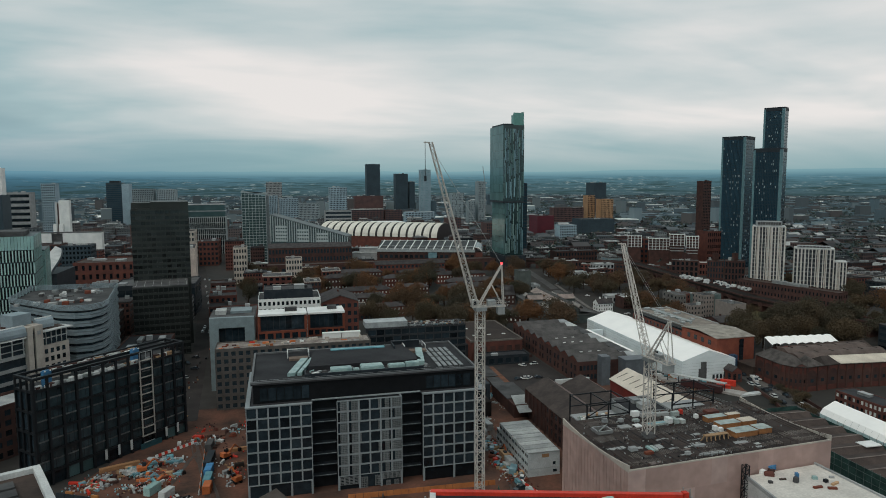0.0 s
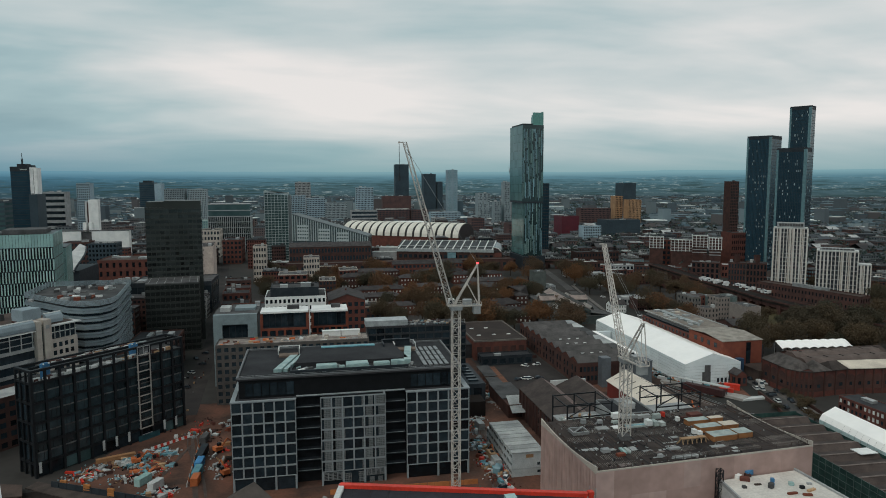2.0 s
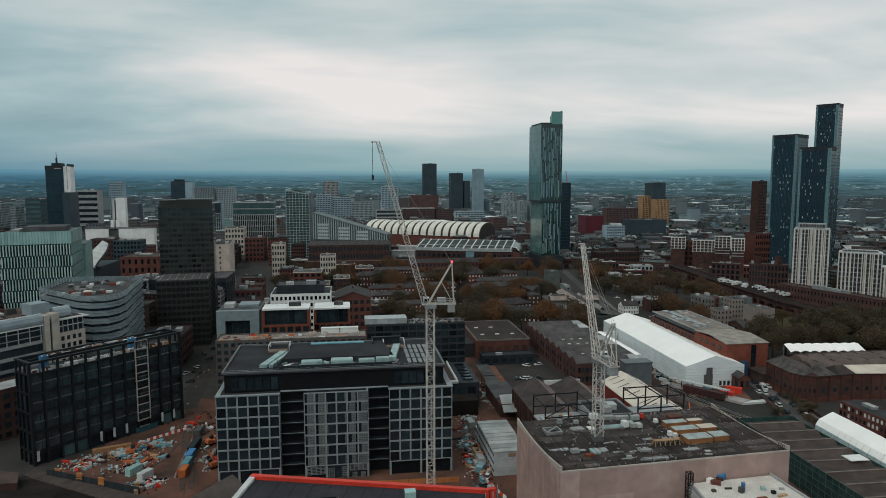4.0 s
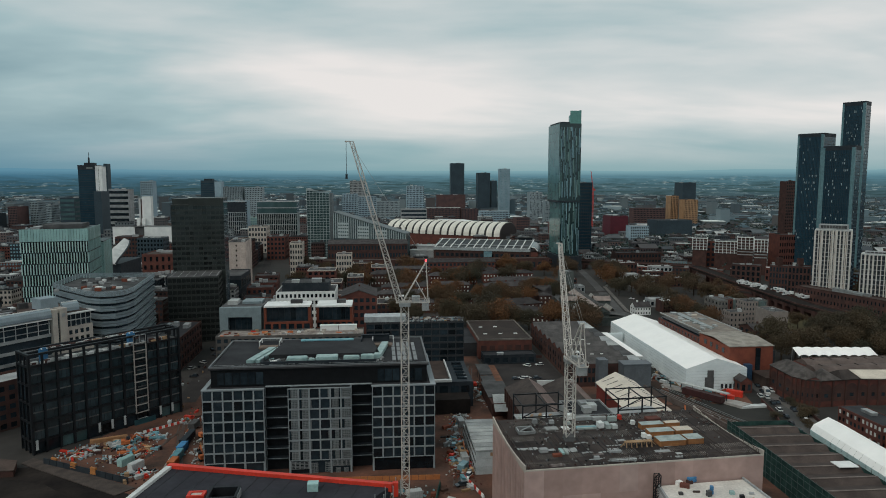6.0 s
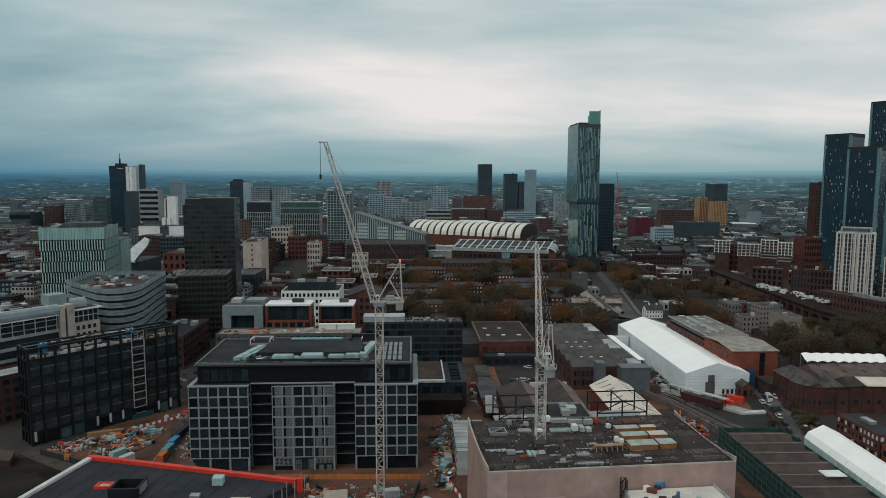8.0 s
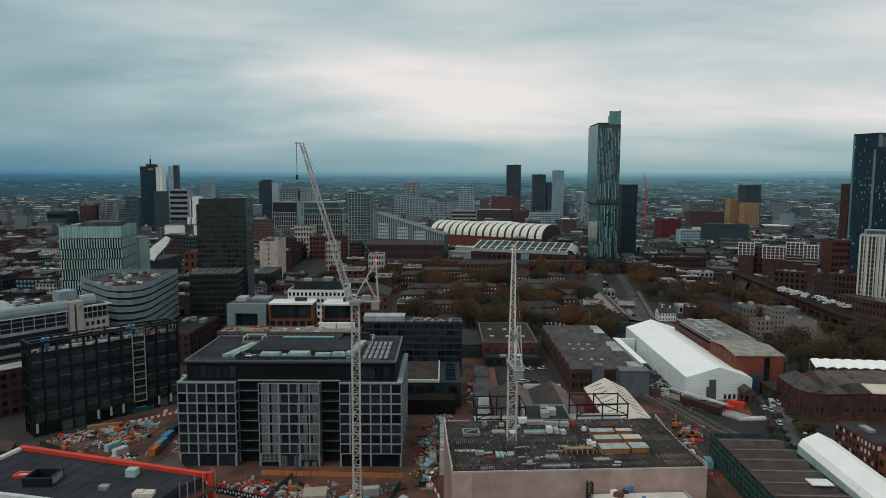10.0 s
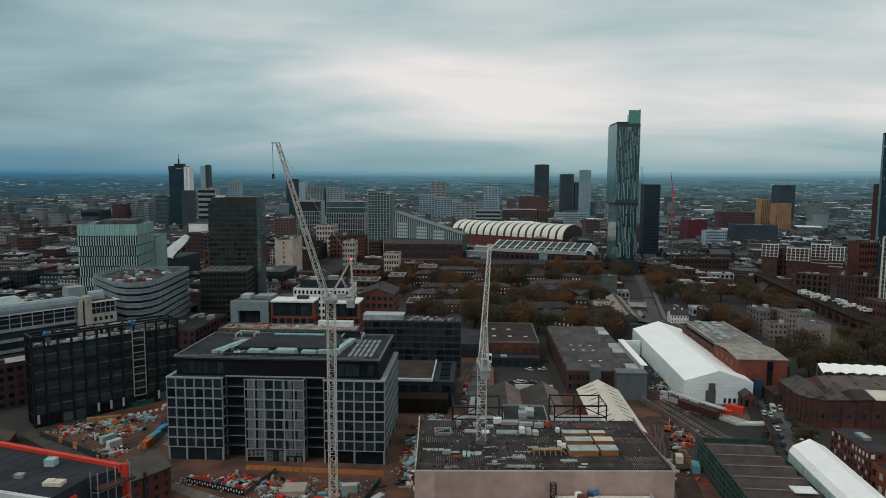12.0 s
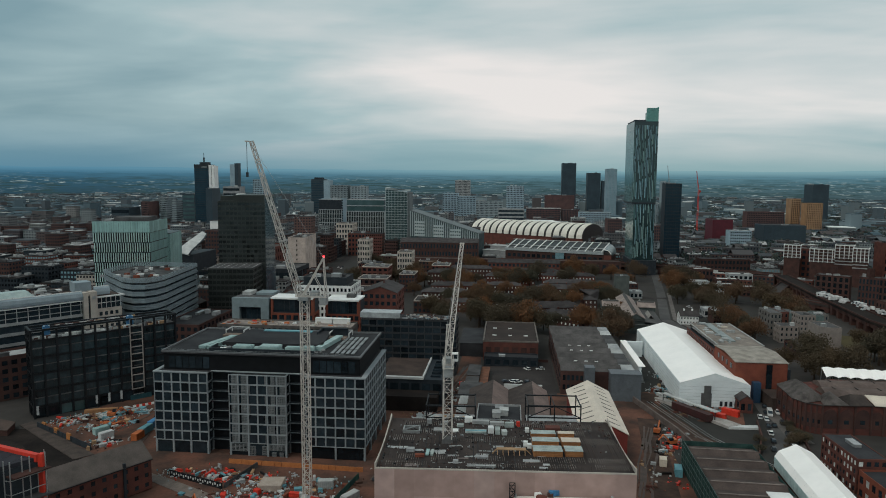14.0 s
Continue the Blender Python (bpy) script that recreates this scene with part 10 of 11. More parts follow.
for x, y, w, d, h, m in ((111.6, 168.2, 1.6, 2.2, 1.6, WHITE), (113.5, 168.0, 1.4, 3.0, 1.3, AQ), (115.4, 167.2, 1.5, 2.0, 1.1, LIT), (121.2, 159.5, 1.2, 1.2, 1.3, WHITE), (122.2, 158.3, 1.2, 1.2, 1.1, WHITE), (121.9, 169.5, 1.1, 1.1, 1.2, WHITE), (119.4, 173.6, 1.0, 1.0, 1.5, RED), (116.8, 172.8, 2.6, 1.2, 1.4, AQ), (113.2, 174.0, 4.2, 1.4, 1.0, ROOF_L), (108.4, 174.6, 5.0, 1.6, 1.0, ROOF_L), (104.8, 175.6, 2.4, 1.6, 1.6, WHITE), (98.2, 172.4, 1.4, 1.2, 1.0, CONC), (93.3, 173.2, 1.4, 1.2, 1.2, CONC), (102.6, 171.4, 2.0, 1.2, 0.8, AQ), (97.0, 168.2, 3.6, 2.4, 0.3, ROOF_L), (101.2, 168.0, 2.2, 2.2, 0.3, WHITE), (129.3, 172.4, 4.2, 2.6, 0.8, BRICK), (125.0, 171.0, 2.2, 1.2, 0.6, BRICK_D), (90.7, 152.5, 2.2, 1.6, 0.9, CONC), (93.6, 149.4, 2.4, 1.2, 0.7, BRICK_O), (95.4, 151.8, 0.9, 3.2, 0.5, GLASS_A), (96.6, 151.8, 0.8, 3.2, 0.5, AQ), (109.6, 150.4, 3.4, 1.2, 0.5, CONC), (109.8, 145.2, 7.2, 1.2, 0.4, ROOF_L), (103.2, 146.4, 1.4, 0.8, 0.9, CONC), (117.6, 174.2, 1.1, 1.1, 0.9, BRICK_O)):
    stack(x, y, RZ + 0.12, w, d, h, 3 + (x * 7 % 9) - 4, m, "building materials stacked on the hall roof", group="roof stores")
solo("roof_opening_frame", Geo().box(-2.4, -2.0, 0, 2.4, -1.7, 0.9).box(-2.4, 1.7, 0, 2.4, 2.0, 0.9).box(-2.4, -1.7, 0, -2.1, 1.7, 0.9).box(2.1, -1.7, 0, 2.4, 1.7, 0.9).bar((-2.2, -1.8, 0.95), (2.2, 1.8, 0.95), 0.14), GALV, "grey steel frame round a roof opening", "steel frame", pose(89.0, 166.6, RZ + 0.12, 0, 0, 3))


def steel_frame(x0, x1, y0, y1, zt, label):
    e = thing("steel_frame", label, "steel frame", pose(x0, y0, 0, 0, 0, 3))
    W, D = x1 - x0, y1 - y0
    for x in (0, W / 2, W):
        for y in (0, D):
            part("post", Geo().box(x - 0.18, y - 0.18, 0, x + 0.18, y + 0.18, zt), BLACK, e)
    for y in (0, D):
        for z in (zt - 0.3, zt - 4):
            part("beam", Geo().box(0, y - 0.15, z - 0.25, W, y + 0.15, z + 0.1), BLACK, e)
    for x in (0, W / 2, W):
        part("cross_beam", Geo().box(x - 0.15, 0, zt - 0.5, x + 0.15, D, zt - 0.2), BLACK, e)
    part("brace", Geo().bar((0, 0, zt - 4), (W / 2, 0, zt - 0.4), 0.12).bar((W, 0, zt - 4), (W / 2, 0, zt - 0.4), 0.12), BLACK, e)
    part("floor_deck", Geo().box(0, 0, zt - 7.3, W, D, zt - 6.9), CONC, e)
    return e


steel_frame(91.4, 106.5, 181, 192, 31.0, "open black steel frame over a pale floor beside the hall")
steel_frame(122.6, 138.6, 183, 193, 31.6, "open black steel frame beside the cream-roofed shed")
rng = random.Random(17)
for i in range(14):
    stack(rng.uniform(92, 105), rng.uniform(183, 190), 24.1, rng.uniform(0.6, 2), rng.uniform(0.6, 1.4), rng.uniform(0.5, 1.2), rng.uniform(0, 90), rng.choice((STONE, WHITE, TIMBER, ROOF_L, AQ)), "materials on the floor of a steel frame", group="frame stores")
block("building", "stepped back-of-house block between hall and sheds", 106.8, 120.6, 181, 14, 26.5, wall=CONC, roof=ROOF_D, rows=0, plant=3)

# clutter on the low white roof
for x, y, w, d, h, m in ((124, 143.0, 1.6, 1.2, 1.0, WHITE), (124.8, 141.6, 2.4, 1.6, 0.9, BRICK), (128.8, 144.6, 4.6, 1.2, 1.4, BLUE), (127.0, 143.4, 1.4, 1.2, 0.8, BRICK_D), (131.6, 144.9, 2.0, 1.0, 1.2, GLASS_B), (129.8, 137.5, 0.9, 0.9, 2.0, BLUE), (128.6, 136.4, 1.1, 1.1, 1.4, ROOF_G), (134.8, 136.8, 1.2, 1.0, 0.8, GLASS_A), (126.4, 138.5, 1.8, 0.5, 0.4, ROOF_B), (131.6, 132.4, 2.6, 0.7, 0.5, BRICK_O), (134.8, 131.0, 2.2, 0.8, 0.5, BRICK_O), (137.5, 133.0, 2.8, 0.7, 0.5, TIMBER), (136.2, 134.6, 1.0, 0.9, 0.8, BLACK), (122.0, 137.8, 1.0, 0.9, 0.6, ROOF_G), (139.6, 136.2, 1.2, 0.7, 0.5, CONC)):
    stack(x, y, 22.0, w, d, h, x * 13 % 60 - 30, m, "loose materials on a dusty white roof", group="low roof stores")
ht = thing("hoist_tower", "dark lattice hoist tower against the hall front", "hoist", pose(117.6, 141.8, 0.04))
part("lattice", lattice(Geo(), (0, 0, 0), (0, 0, 25.5), 1.3, 1.3, 16, 0.1, 0.06), BLACK, ht)

# the churned site: heaps, barriers, hoardings
LITTER = {}
rng = random.Random(41)
kinds = ((BRICK_D, "broken brick rubble"), (SOIL, "dark spoil and broken stone"), (CONC, "broken concrete pieces"), (CYAN, "pale blue sheet packs"), (GLASS_B, "blue-grey block packs"), (CONC_L, "pale wrapped pallets"), (BRICK_O, "rusty orange formwork panels"), (TIMBER, "raw timber bundles"), (CONC, "grey concrete blocks"), (RED, "red plastic barriers"), (ROOF_L, "pale board stacks"), (BRICK, "packs of red bricks"), (EARTH, "heaped spoil and rubble"))
for cx, cy, sx, sy, n in ((75, 214, 3, 9, 26), (76, 232, 3, 10, 20), (75, 202, 3, 4, 16), (20, 190, 9, 4, 26), (6, 190, 5, 3, 12), (188, 300, 3, 5, 12), (207, 277, 5, 3, 12), (194, 325, 3, 10, 12), (-36, 211, 4, 4, 16), (-50, 239, 7, 4, 34), (-43, 245, 6, 3, 28), (-40.5, 233, 6, 3, 26), (-61, 232, 6, 4, 24), (-46, 226, 9, 4, 26), (-30, 262, 6, 5, 18), (-20, 270, 8, 14, 24), (-18, 232, 4, 12, 14), (45, 186, 18, 7, 70), (40, 174, 22, 8, 80), (56, 168, 10, 10, 40), (76, 205, 3, 14, 22), (80, 252, 5, 16, 20), (66, 176, 8, 8, 16), (180, 243, 5, 6, 26), (176, 228, 4, 5, 12), (200, 268, 8, 4, 16), (95, 290, 3, 22, 16), (168, 200, 5, 22, 10), (86, 330, 3, 30, 12), (190, 300, 4, 12, 12)):
    for i in range(n):
        m, lb = rng.choice(kinds if cx < 0 or cx > 150 else kinds[2:])
        x, y = rng.gauss(cx, sx * 0.5), rng.gauss(cy, sy * 0.5)
        if i % 5 < 2:
            stack(x, y, 0.04, rng.uniform(0.9, 3.4), rng.uniform(0.6, 1.7), rng.uniform(0.4, 1.6), rng.uniform(0, 180), m, lb + " lying on the site")
        else:
            a, w, d, h = rng.uniform(0, 3.14), rng.uniform(0.3, 1.3), rng.uniform(0.2, 0.5), rng.uniform(0.2, 0.9)
            c, s = math.cos(a), math.sin(a)
            LITTER.setdefault(m.name, (m, Geo()))[1].prism([(x + c * p - s * q, y + s * p + c * q) for p, q in ((-w, -d), (w, -d), (w, d), (-w, d))], 0.0, h)
            for k in range(9):
                x2, y2, r2 = x + rng.gauss(0, 2), y + rng.gauss(0, 2), rng.uniform(0.08, 0.38)
                LITTER[m.name][1].prism([(x2 - r2, y2 - r2 * 0.6), (x2 + r2, y2 - r2), (x2 + r2 * 0.7, y2 + r2), (x2 - r2, y2 + r2 * 0.8)], 0.0, rng.uniform(0.15, 0.6))
for cx, cy, sx, sy, n, ms in ((-50, 239, 5, 2.5, 60, (CYAN, GLASS_B, CONC_L, LIT)), (-42, 245, 5, 2, 50, (CYAN, CONC_L, GLASS_B, ROOF_L)), (-41, 233, 5, 2.5, 50, (ORANGE, BRICK_O, TIMBER)), (-61, 231, 5, 4, 60, (BRICK_D, CONC_L, TIMBER, CONC, RED)), (-34, 212, 4, 3, 40, (CONC_L, ROOF_L, RED, BLACK)), (75, 215, 2, 14, 70, (CONC_L, BRICK_O, RED, TIMBER, BLACK, CYAN)), (25, 190, 12, 4, 60, (CONC_L, RED, TIMBER, BLACK, CONC)), (196, 290, 7, 6, 40, (CONC_L, TIMBER, ORANGE, NET))):
    for i in range(n):
        m = rng.choice(ms)
        x, y, a = rng.gauss(cx, sx * 0.6), rng.gauss(cy, sy * 0.6), rng.uniform(0, 3.14)
        w, d, h = rng.uniform(0.6, 2.2), rng.uniform(0.08, 0.5), rng.uniform(0.1, 1.1)
        c, s = math.cos(a), math.sin(a)
        LITTER.setdefault(m.name, (m, Geo()))[1].prism([(x + c * p - s * q, y + s * p + c * q) for p, q in ((-w, -d), (w, -d), (w, d), (-w, d))], 0.0, h)
ruts = Geo()
for x0, y0, x1, y1, n in ((-22, 205, -33, 262, 5), (-40, 220, -34, 252, 4), (72, 190, 82, 262, 5), (20, 176, 66, 172, 5), (82, 262, 94, 330, 4), (160, 190, 176, 250, 5), (180, 250, 196, 290, 3)):
    for k in range(n):
        dx, dy = rng.uniform(-3, 3), rng.uniform(-3, 3)
        pts = [Vector((x0 + (x1 - x0) * t + dx + rng.uniform(-0.7, 0.7), y0 + (y1 - y0) * t + dy + rng.uniform(-0.7, 0.7), 0)) for t in (0, 0.2, 0.4, 0.6, 0.8, 1)]
        for p, q in zip(pts, pts[1:]):
            a = (q - p).normalized()
            s_ = Vector((a.y, -a.x, 0)) * rng.uniform(0.2, 0.55)
            ruts.prism([(p.x - s_.x, p.y - s_.y), (p.x + s_.x, p.y + s_.y), (q.x + s_.x, q.y + s_.y), (q.x - s_.x, q.y - s_.y)], -0.1, 0.12 + 0.004 * k)
solo("wheel_ruts", ruts, mat("wet_rut_mud", (0.085, 0.055, 0.044), (0.04, 0.03, 0.026), rough=0.6, scale=0.3), "dark wet wheel ruts across the site", "mud", kind="stuff")
for i in range(34):
    x, y = rng.uniform(-56, -38), rng.uniform(262, 420)
    m = rng.choice((ORANGE, CONC, BRICK_D, BLACK, BLACK, TIMBER, BRICK_D))
    r2 = rng.uniform(0.15, 0.6)
    LITTER.setdefault(m.name, (m, Geo()))[1].prism([(x - r2, y - r2), (x + r2, y - r2), (x + r2, y + r2 * 1.6), (x - r2, y + r2 * 1.6)], 0.0, rng.uniform(0.3, 1.2))
for m, g in LITTER.values():
    solo("site_litter", g, m, "scattered offcuts, rubble and small stores on the site", "litter", kind="stuff")
stack(-56.5, 243.5, 0.04, 13, 1.6, 1.4, 20, mat("tan_formwork", (0.38, 0.20, 0.10), (0.28, 0.15, 0.08)), "long tan formwork pack lying on the site")
stack(-17.3, 249.1, 0.04, 9, 1.2, 1.2, 5, mat("tan_formwork", (0.38, 0.20, 0.10)), "long tan formwork pack lying on the site")
pad = stack(40.5, 184.5, 0.04, 7.5, 6.5, 2.0, 5, mat("buff_concrete", (0.40, 0.34, 0.29), (0.31, 0.26, 0.22)), "square buff concrete base on the site", "concrete_base")


def barrier_run(p, q, n, m1, m2, label, h=1.0, name="barrier"):
    p, q = Vector(p), Vector(q)
    a = (q - p) / n
    rot = math.degrees(math.atan2(a.y, a.x))
    L = a.length * 0.94
    mesh = [Geo().add([(-L / 2, -0.3, 0), (L / 2, -0.3, 0), (L / 2, 0.3, 0), (-L / 2, 0.3, 0), (-L / 2, -0.1, h), (L / 2, -0.1, h), (L / 2, 0.1, h), (-L / 2, 0.1, h)], [(3, 2, 1, 0), (4, 5, 6, 7), (0, 1, 5, 4), (1, 2, 6, 5), (2, 3, 7, 6), (3, 0, 4, 7)]).mesh(name, m) for m in (m1, m2)]
    for i in range(n):
        c = p + a * (i + 0.5)
        ob = new(name, mesh[i % 2])
        ob.matrix_world = pose(c.x, c.y, 0.03, 0, 0, rot)
        tagged(ob, label, "barrier", "site barriers")


barrier_run((19, 200.4), (67.5, 198.6), 20, mat("rusty_orange_panel", (0.42, 0.16, 0.06), (0.33, 0.12, 0.045)), mat("rusty_orange_panel", (0.42, 0.16, 0.06)), "rust-orange panel of the site fence", 1.6)
barrier_run((-33, 261), (-46, 250), 14, RED, WHITE, "red and white plastic road barrier")
barrier_run((-29.5, 262), (-27.2, 215), 16, ORANGE, ROOF_L, "orange and pale site barrier beside the haul road")
barrier_run((-71, 224), (-35.5, 205), 12, CLAD_D, CLAD_D, "dark solid barrier along the site edge", 2.2, "site_barrier")
for x_, y_ in ((-66.5, 222.0), (-58, 217.2), (-49.5, 212.6)):
    stack(x_, y_, 0.04, 2.6, 0.7, 2.9, -28, mat("amber_gate_paint", (0.42, 0.17, 0.05), (0.30, 0.12, 0.04), rough=0.6), "amber gate panel in the site hoarding", "site_gate", "site gates")
barrier_run((3, 189), (25, 181.4), 11, BLACK, BLACK, "black solid barrier with pale printed bars", 2.0, "site_barrier")
bars = thing("site_banner", "row of pale printed bars on a black barrier", "banner")
for i in range(22):
    t = (i + 0.5) / 22
    part("printed_bar", Geo().prism([(3 + 22 * t - 0.22, 188.6 - 7.6 * t), (3 + 22 * t + 0.22, 188.5 - 7.6 * t), (3 + 22 * t + 0.22, 188.56 - 7.6 * t), (3 + 22 * t - 0.22, 188.66 - 7.6 * t)], 0.7 + 0.4 * (i % 2), 1.5 + 0.3 * (i % 2)), CONC_L, bars)
barrier_run((25.5, 182), (30, 199), 8, ROOF_G, ROOF_G, "grey mesh panel of the site fence", 1.6)
barrier_run((67, 194), (60, 160), 10, mat("green_mesh_panel", (0.04, 0.10, 0.08)), NET, "green mesh panel of the site fence", 1.8)
barrier_run((75.8, 199), (80, 184), 8, RED, WHITE, "red and white plastic road barrier")

# station platform and trackside
pf = thing("station_platform", "old railway platform with pale canopy strips", "platform")
part("platform", Geo().prism([(184, 288), (187, 289.5), (212, 257), (206, 254)], 0, 1.1), mat("pale_platform", (0.36, 0.34, 0.32), (0.26, 0.245, 0.23)), pf)
part("canopy", Geo().prism([(186, 284), (188.4, 285), (205, 262), (202.6, 261)], 4.2, 4.6), ROOF_L, pf)
part("coach", Geo().prism([(188.5, 275), (191.3, 276.2), (202, 261), (199.4, 259.6)], 0.6, 3.6), mat("dark_coach_paint", (0.06, 0.022, 0.022), (0.035, 0.018, 0.018), rough=0.5), pf, "dark maroon railway coach")
for i in range(6):
    part("canopy_post", Geo().box(186.6 + i * 3.2, 283.0 - i * 4.4, 1.1, 186.9 + i * 3.2, 283.3 - i * 4.4, 4.2), CLAD_D, pf)
part("end_ramp", Geo().prism([(206, 254), (212, 257), (219, 257.5), (218.5, 254.6)], 0, 0.9), CONC_L, pf)
rl = Geo()
for k in (0, 1.5, 4.2, 5.7):
    rl.bar((180 + k, 284, 0.26), (191.5 + k, 243, 0.26), 0.07).bar((191.5 + k, 243, 0.26), (207 + k, 216, 0.26), 0.07)
solo("rails", rl, GALV, "worn steel rails on the trackbed", "rails", kind="structure")
vw = thing("retaining_wall", "curved grey concrete retaining wall of a ramp", "wall")
for (x0, y0), (x1, y1) in (((172, 290), (178, 268)), ((178, 268), (184, 246)), ((184, 246), (188, 222))):
    a = Vector((x1 - x0, y1 - y0, 0)).normalized()
    s = Vector((a.y, -a.x, 0)) * 0.4
    part("wall_length", Geo().prism([(x0 - s.x, y0 - s.y), (x0 + s.x, y0 + s.y), (x1 + s.x, y1 + s.y), (x1 - s.x, y1 - s.y)], 0, 2.6), mat("brown_grey_wall", (0.15, 0.125, 0.115), (0.085, 0.07, 0.065), scale=0.3), vw)


# ---------------------------------------------------------------- trees
def tree_kind(seed, h, leaf, label, n=2400):
    rng = random.Random(seed)
    g = Geo()
    th = h * 0.42
    g.bar((0, 0, 0), (0.1, 0.05, th), 0.30, 0.18)
    lobes = []
    for i in range(7):
        a, l = rng.uniform(0, 6.28), rng.uniform(0.20, 0.38) * h
        z0 = th * rng.uniform(0.7, 1.0)
        p = Vector((math.cos(a) * l, math.sin(a) * l, z0 + h * rng.uniform(0.12, 0.34)))
        g.bar((0.05, 0.03, z0), p, 0.12, 0.05)
        lobes.append((p, rng.uniform(0.20, 0.28) * h))
    lobes.append((Vector((0, 0, h * 0.80)), 0.2 * h))
    trunk = new("tree", g.mesh("trunk", BARK))
    tagged(trunk, label, "tree", "trees")
    c = Geo()
    for i in range(n):
        p, r = rng.choice(lobes)
        d = Vector((rng.gauss(0, 1), rng.gauss(0, 1), rng.gauss(0, 0.8))).normalized() * r * rng.uniform(0.45, 1.08)
        o = p + d
        s = rng.uniform(0.16, 0.36) * (h / 11)
        u = Vector((rng.gauss(0, 1), rng.gauss(0, 1), rng.gauss(0, 1))).normalized()
        v = u.cross(Vector((rng.gauss(0, 1), rng.gauss(0, 1), rng.gauss(0, 1)))).normalized()
        w = u.cross(v)
        c.add([o + u * s, o - u * s * 0.9 + v * s * 0.5, o - u * s * 0.4 - v * s, o + w * s * 0.7], [(0, 1, 2), (0, 1, 3), (1, 2, 3), (0, 2, 3)])
    me = bpy.data.meshes.new("crown")
    me.from_pydata(c.v, [], c.f)
    me.materials.append(leaf)
    cr = new("crown", me)
    cr.parent = trunk
    return trunk


KINDS = [tree_kind(1, 11, LEAF_A, "broad tree in brown and orange autumn leaf"), tree_kind(2, 13, LEAF_A, "tall tree in thinning autumn leaf"), tree_kind(3, 9, LEAF_A, "small tree in russet autumn leaf"), tree_kind(4, 12, LEAF_G, "dull green broadleaf tree"), tree_kind(5, 10, LEAF_G, "dark green spreading tree")]
SPOTS = [(64, 470), (200, 470), (110, 580), (330, 400), (352, 380)]
for k, (x, y) in zip(KINDS, SPOTS):
    k.matrix_world = pose(x, y, 0)


def clear(x, y, r=2.5):
    for ob_ in FOOT:
        if ob_[0] - r < x < ob_[2] + r and ob_[1] - r < y < ob_[3] + r:
            return False
    return True


FOOT = []
for ob in list(scene.objects):
    if ob.parent is None and ob.type == "EMPTY" and "kind" not in ob:
        xs, ys = [], []
        for c in ob.children:
            if c.type == "MESH" and c.name.split(".")[0] in ("wall", "core", "body", "roof", "shaft", "base", "side_roof", "pier", "deck"):
                for b in c.bound_box:
                    p = ob.matrix_world @ (c.matrix_basis @ Vector(b))
                    xs.append(p.x), ys.append(p.y)
        if xs and max(xs) - min(xs) < 140:
            FOOT.append((min(xs), min(ys), max(xs), max(ys)))
rng = random.Random(6)


def plant_trees(x0, x1, y0, y1, n, kinds):
    made, tries = 0, 0
    while made < n and tries < n * 20:
        tries += 1
        x, y = rng.uniform(x0, x1), rng.uniform(y0, y1)
        if not clear(x, y):
            continue
        k = KINDS[rng.choice(kinds)]
        s = rng.uniform(1.1, 1.8)
        copy_thing(k, pose(x, y, 0, 0, 0, rng.uniform(0, 360)) @ Matrix.Diagonal((s, s, s * rng.uniform(0.9, 1.1), 1)))
        made += 1


plant_trees(60, 170, 425, 512, 32, (0, 0, 1, 1, 2, 3))
plant_trees(30, 205, 512, 600, 30, (0, 1, 1, 2, 3))
plant_trees(30, 245, 600, 700, 24, (0, 1, 2, 4))
plant_trees(-30, 40, 560, 700, 14, (1, 4))
plant_trees(286, 345, 460, 570, 11, (3, 4, 1, 1))
plant_trees(254, 280, 508, 560, 8, (1, 3, 4))
plant_trees(254, 272, 400, 448, 7, (1, 3, 4))
plant_trees(312, 380, 310, 380, 40, (3, 4, 4))
plant_trees(350, 385, 380, 440, 14, (3, 4, 4))
plant_trees(262, 300, 318, 360, 6, (3, 4))
solo("ground_meadow", Geo().prism([(322, 396), (366, 388), (372, 425), (326, 436)], -0.3, 0.12), mat("rough_meadow", (0.085, 0.070, 0.034), (0.052, 0.045, 0.026), rough=0.95, scale=0.12, fine=1.0), "rough brown-green meadow beside the flats", "ground", kind="structure")
plant_trees(390, 520, 330, 430, 18, (3, 4, 1))
plant_trees(430, 640, 430, 640, 14, (3, 4, 1))
plant_trees(262, 300, 590, 680, 10, (1, 4))
plant_trees(98, 190, 400, 426, 14, (0, 1, 3, 4))
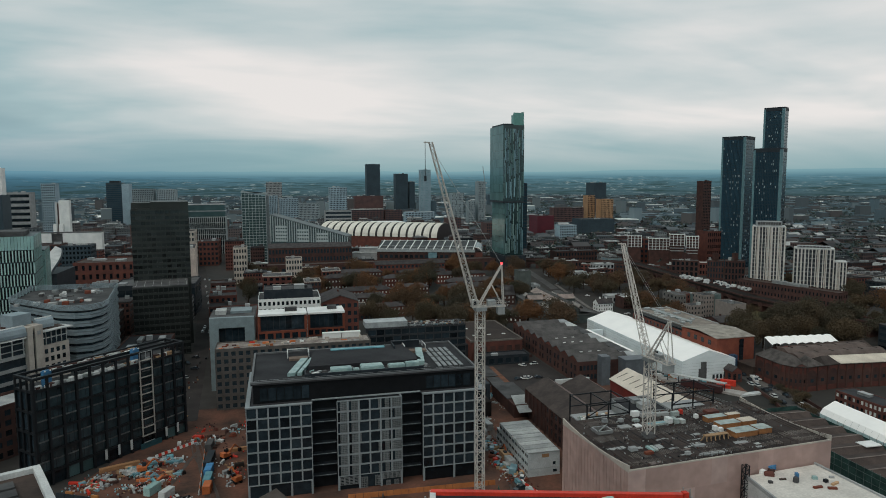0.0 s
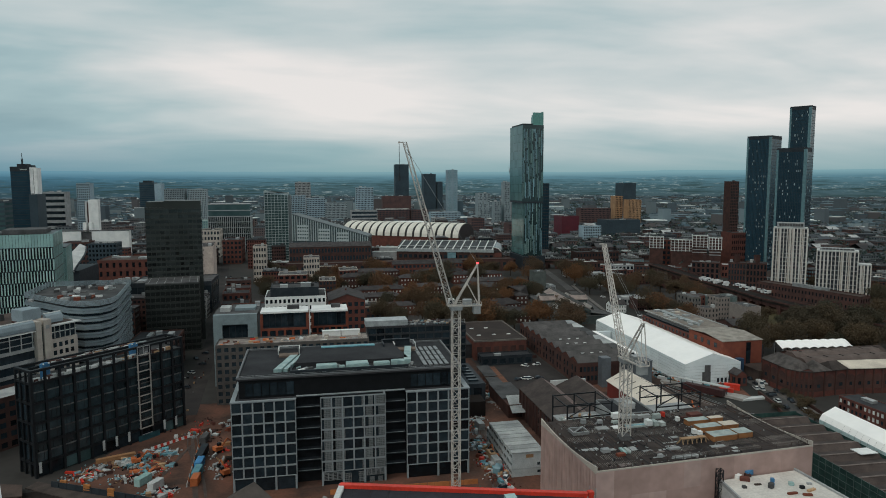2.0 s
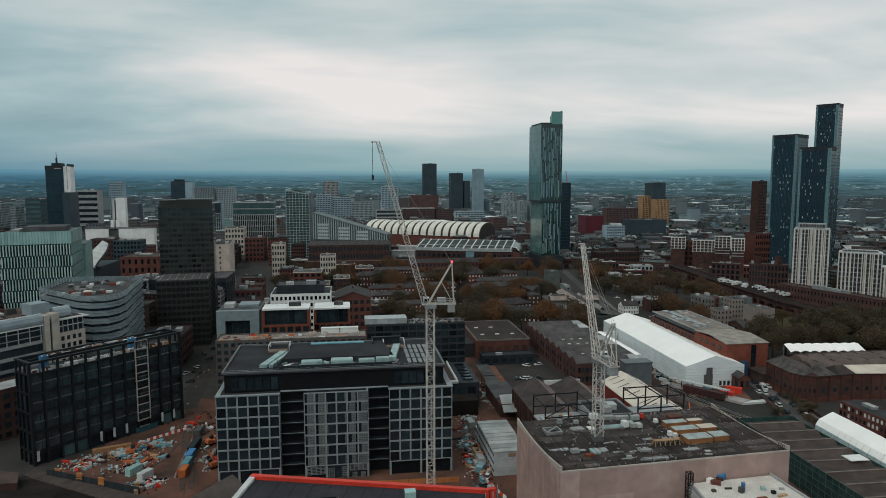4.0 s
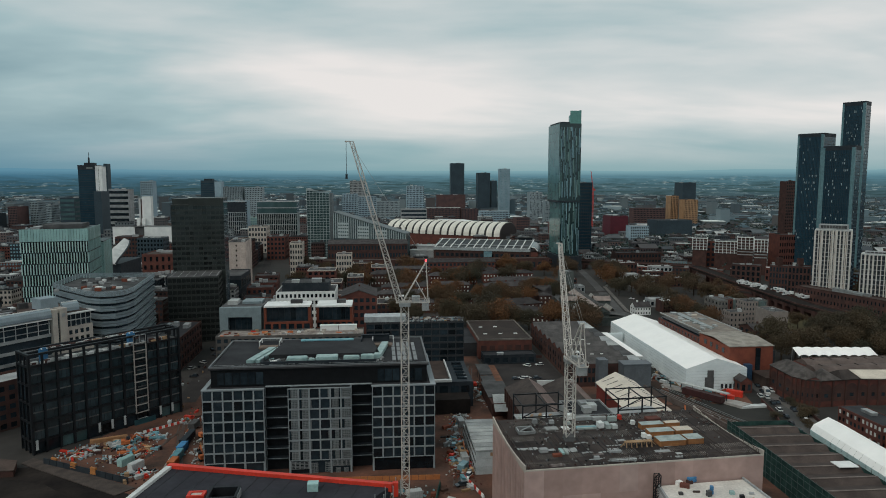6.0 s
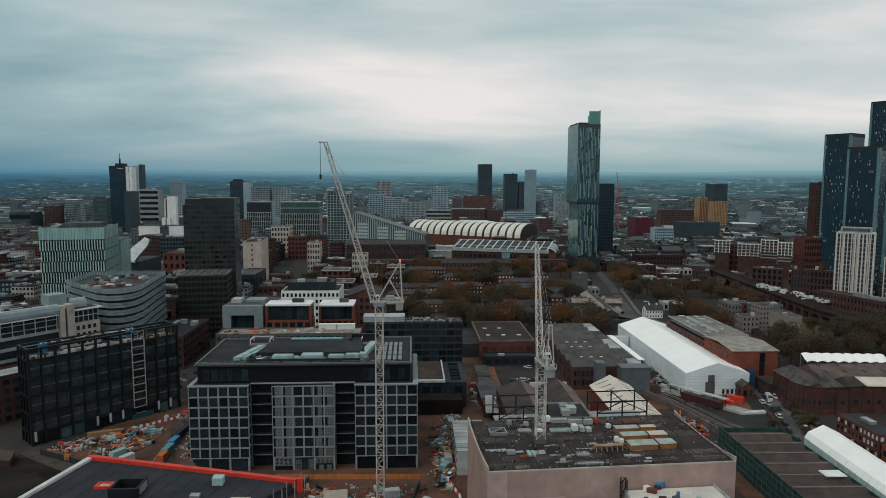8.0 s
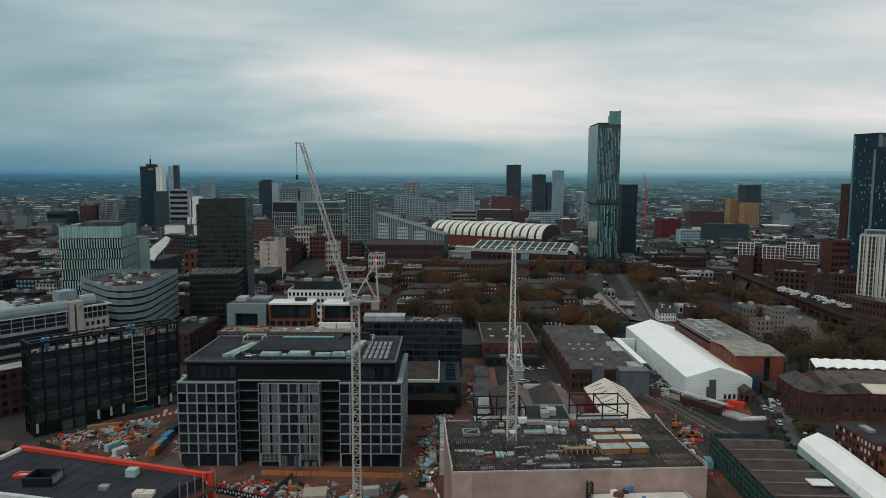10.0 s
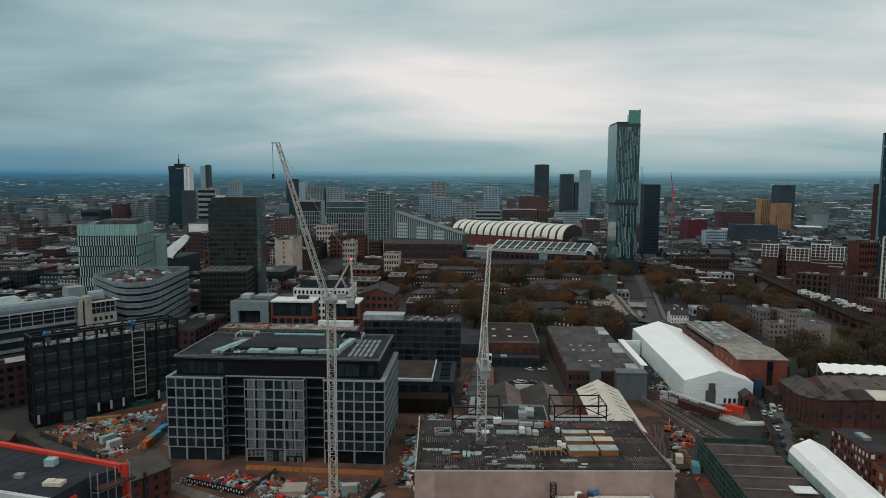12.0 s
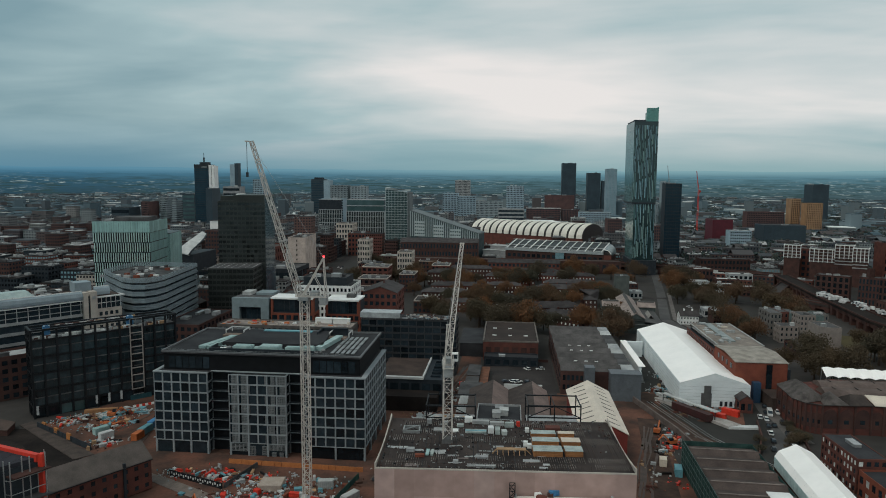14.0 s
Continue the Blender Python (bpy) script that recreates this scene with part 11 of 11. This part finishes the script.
for x, y, s in ((230.5, 247, 0.5), (229.8, 252, 0.4), (231.2, 243.4, 0.55), (230, 258, 0.35), (224, 240, 0.45), (228, 240.5, 0.6), (221.6, 232, 0.4), (219.5, 226, 0.35), (213, 240, 0.35), (210, 232, 0.3)):
    copy_thing(KINDS[4 if s > 0.38 else 3], pose(x, y, 0, 0, 0, x * 37 % 360) @ Matrix.Diagonal((s * 1.3, s * 1.3, s * 0.8, 1)))


# Leaf colours shifted to teal, standing in for haze over the woods.
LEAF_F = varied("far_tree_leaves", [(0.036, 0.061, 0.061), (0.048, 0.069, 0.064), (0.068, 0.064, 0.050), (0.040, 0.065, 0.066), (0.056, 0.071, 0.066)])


def far_woods():
    rng = random.Random(55)
    c = Geo()
    for k in range(1750):
        r = 800 + 3540 * rng.random() ** 0.8
        a = radians(rng.uniform(-46, 50) if rng.random() < 0.6 else rng.uniform(14, 50))
        bx, by = 50 + r * math.sin(a), r * math.cos(a)
        sp = rng.uniform(10, 45)
        for i in range(rng.randint(8, 22)):
            o = Vector((bx + rng.gauss(0, sp), by + rng.gauss(0, sp * 0.6), 0))
            if r < 1400 and not (free(o.x - 3, o.y - 3, o.x + 3, o.y + 3)):
                continue
            h = rng.uniform(9, 17)
            for j in range(7):
                p = o + Vector((rng.gauss(0, 2.0), rng.gauss(0, 2.0), h * rng.uniform(0.25, 0.95)))
                s = rng.uniform(1.4, 2.8)
                u = Vector((rng.gauss(0, 1), rng.gauss(0, 1), rng.gauss(0, 0.6))).normalized()
                v = u.cross(Vector((rng.gauss(0, 1), rng.gauss(0, 1), 1))).normalized()
                w = u.cross(v)
                c.add([p + u * s, p - u * s * 0.9 + v * s * 0.5, p - u * s * 0.4 - v * s, p + w * s * 0.8], [(0, 1, 2), (0, 1, 3), (1, 2, 3), (0, 2, 3)])
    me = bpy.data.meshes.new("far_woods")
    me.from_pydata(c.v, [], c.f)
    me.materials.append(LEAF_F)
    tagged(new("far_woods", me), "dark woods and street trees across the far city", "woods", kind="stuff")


far_woods()


# windows sit in the wall, grid or frame that holds them
for ob in list(scene.objects):
    if ob.parent is None and ob.type == "EMPTY":
        host = [c for c in ob.children if c.name.split(".")[0] in ("grid", "frame", "front_wall", "shaft", "wall")]
        if host:
            for c in list(ob.children):
                if c.name.split(".")[0] in ("window", "shopfront", "lower_window", "dark_window", "end_window", "top_window", "arched_recess", "louvre"):
                    c.parent = host[0]
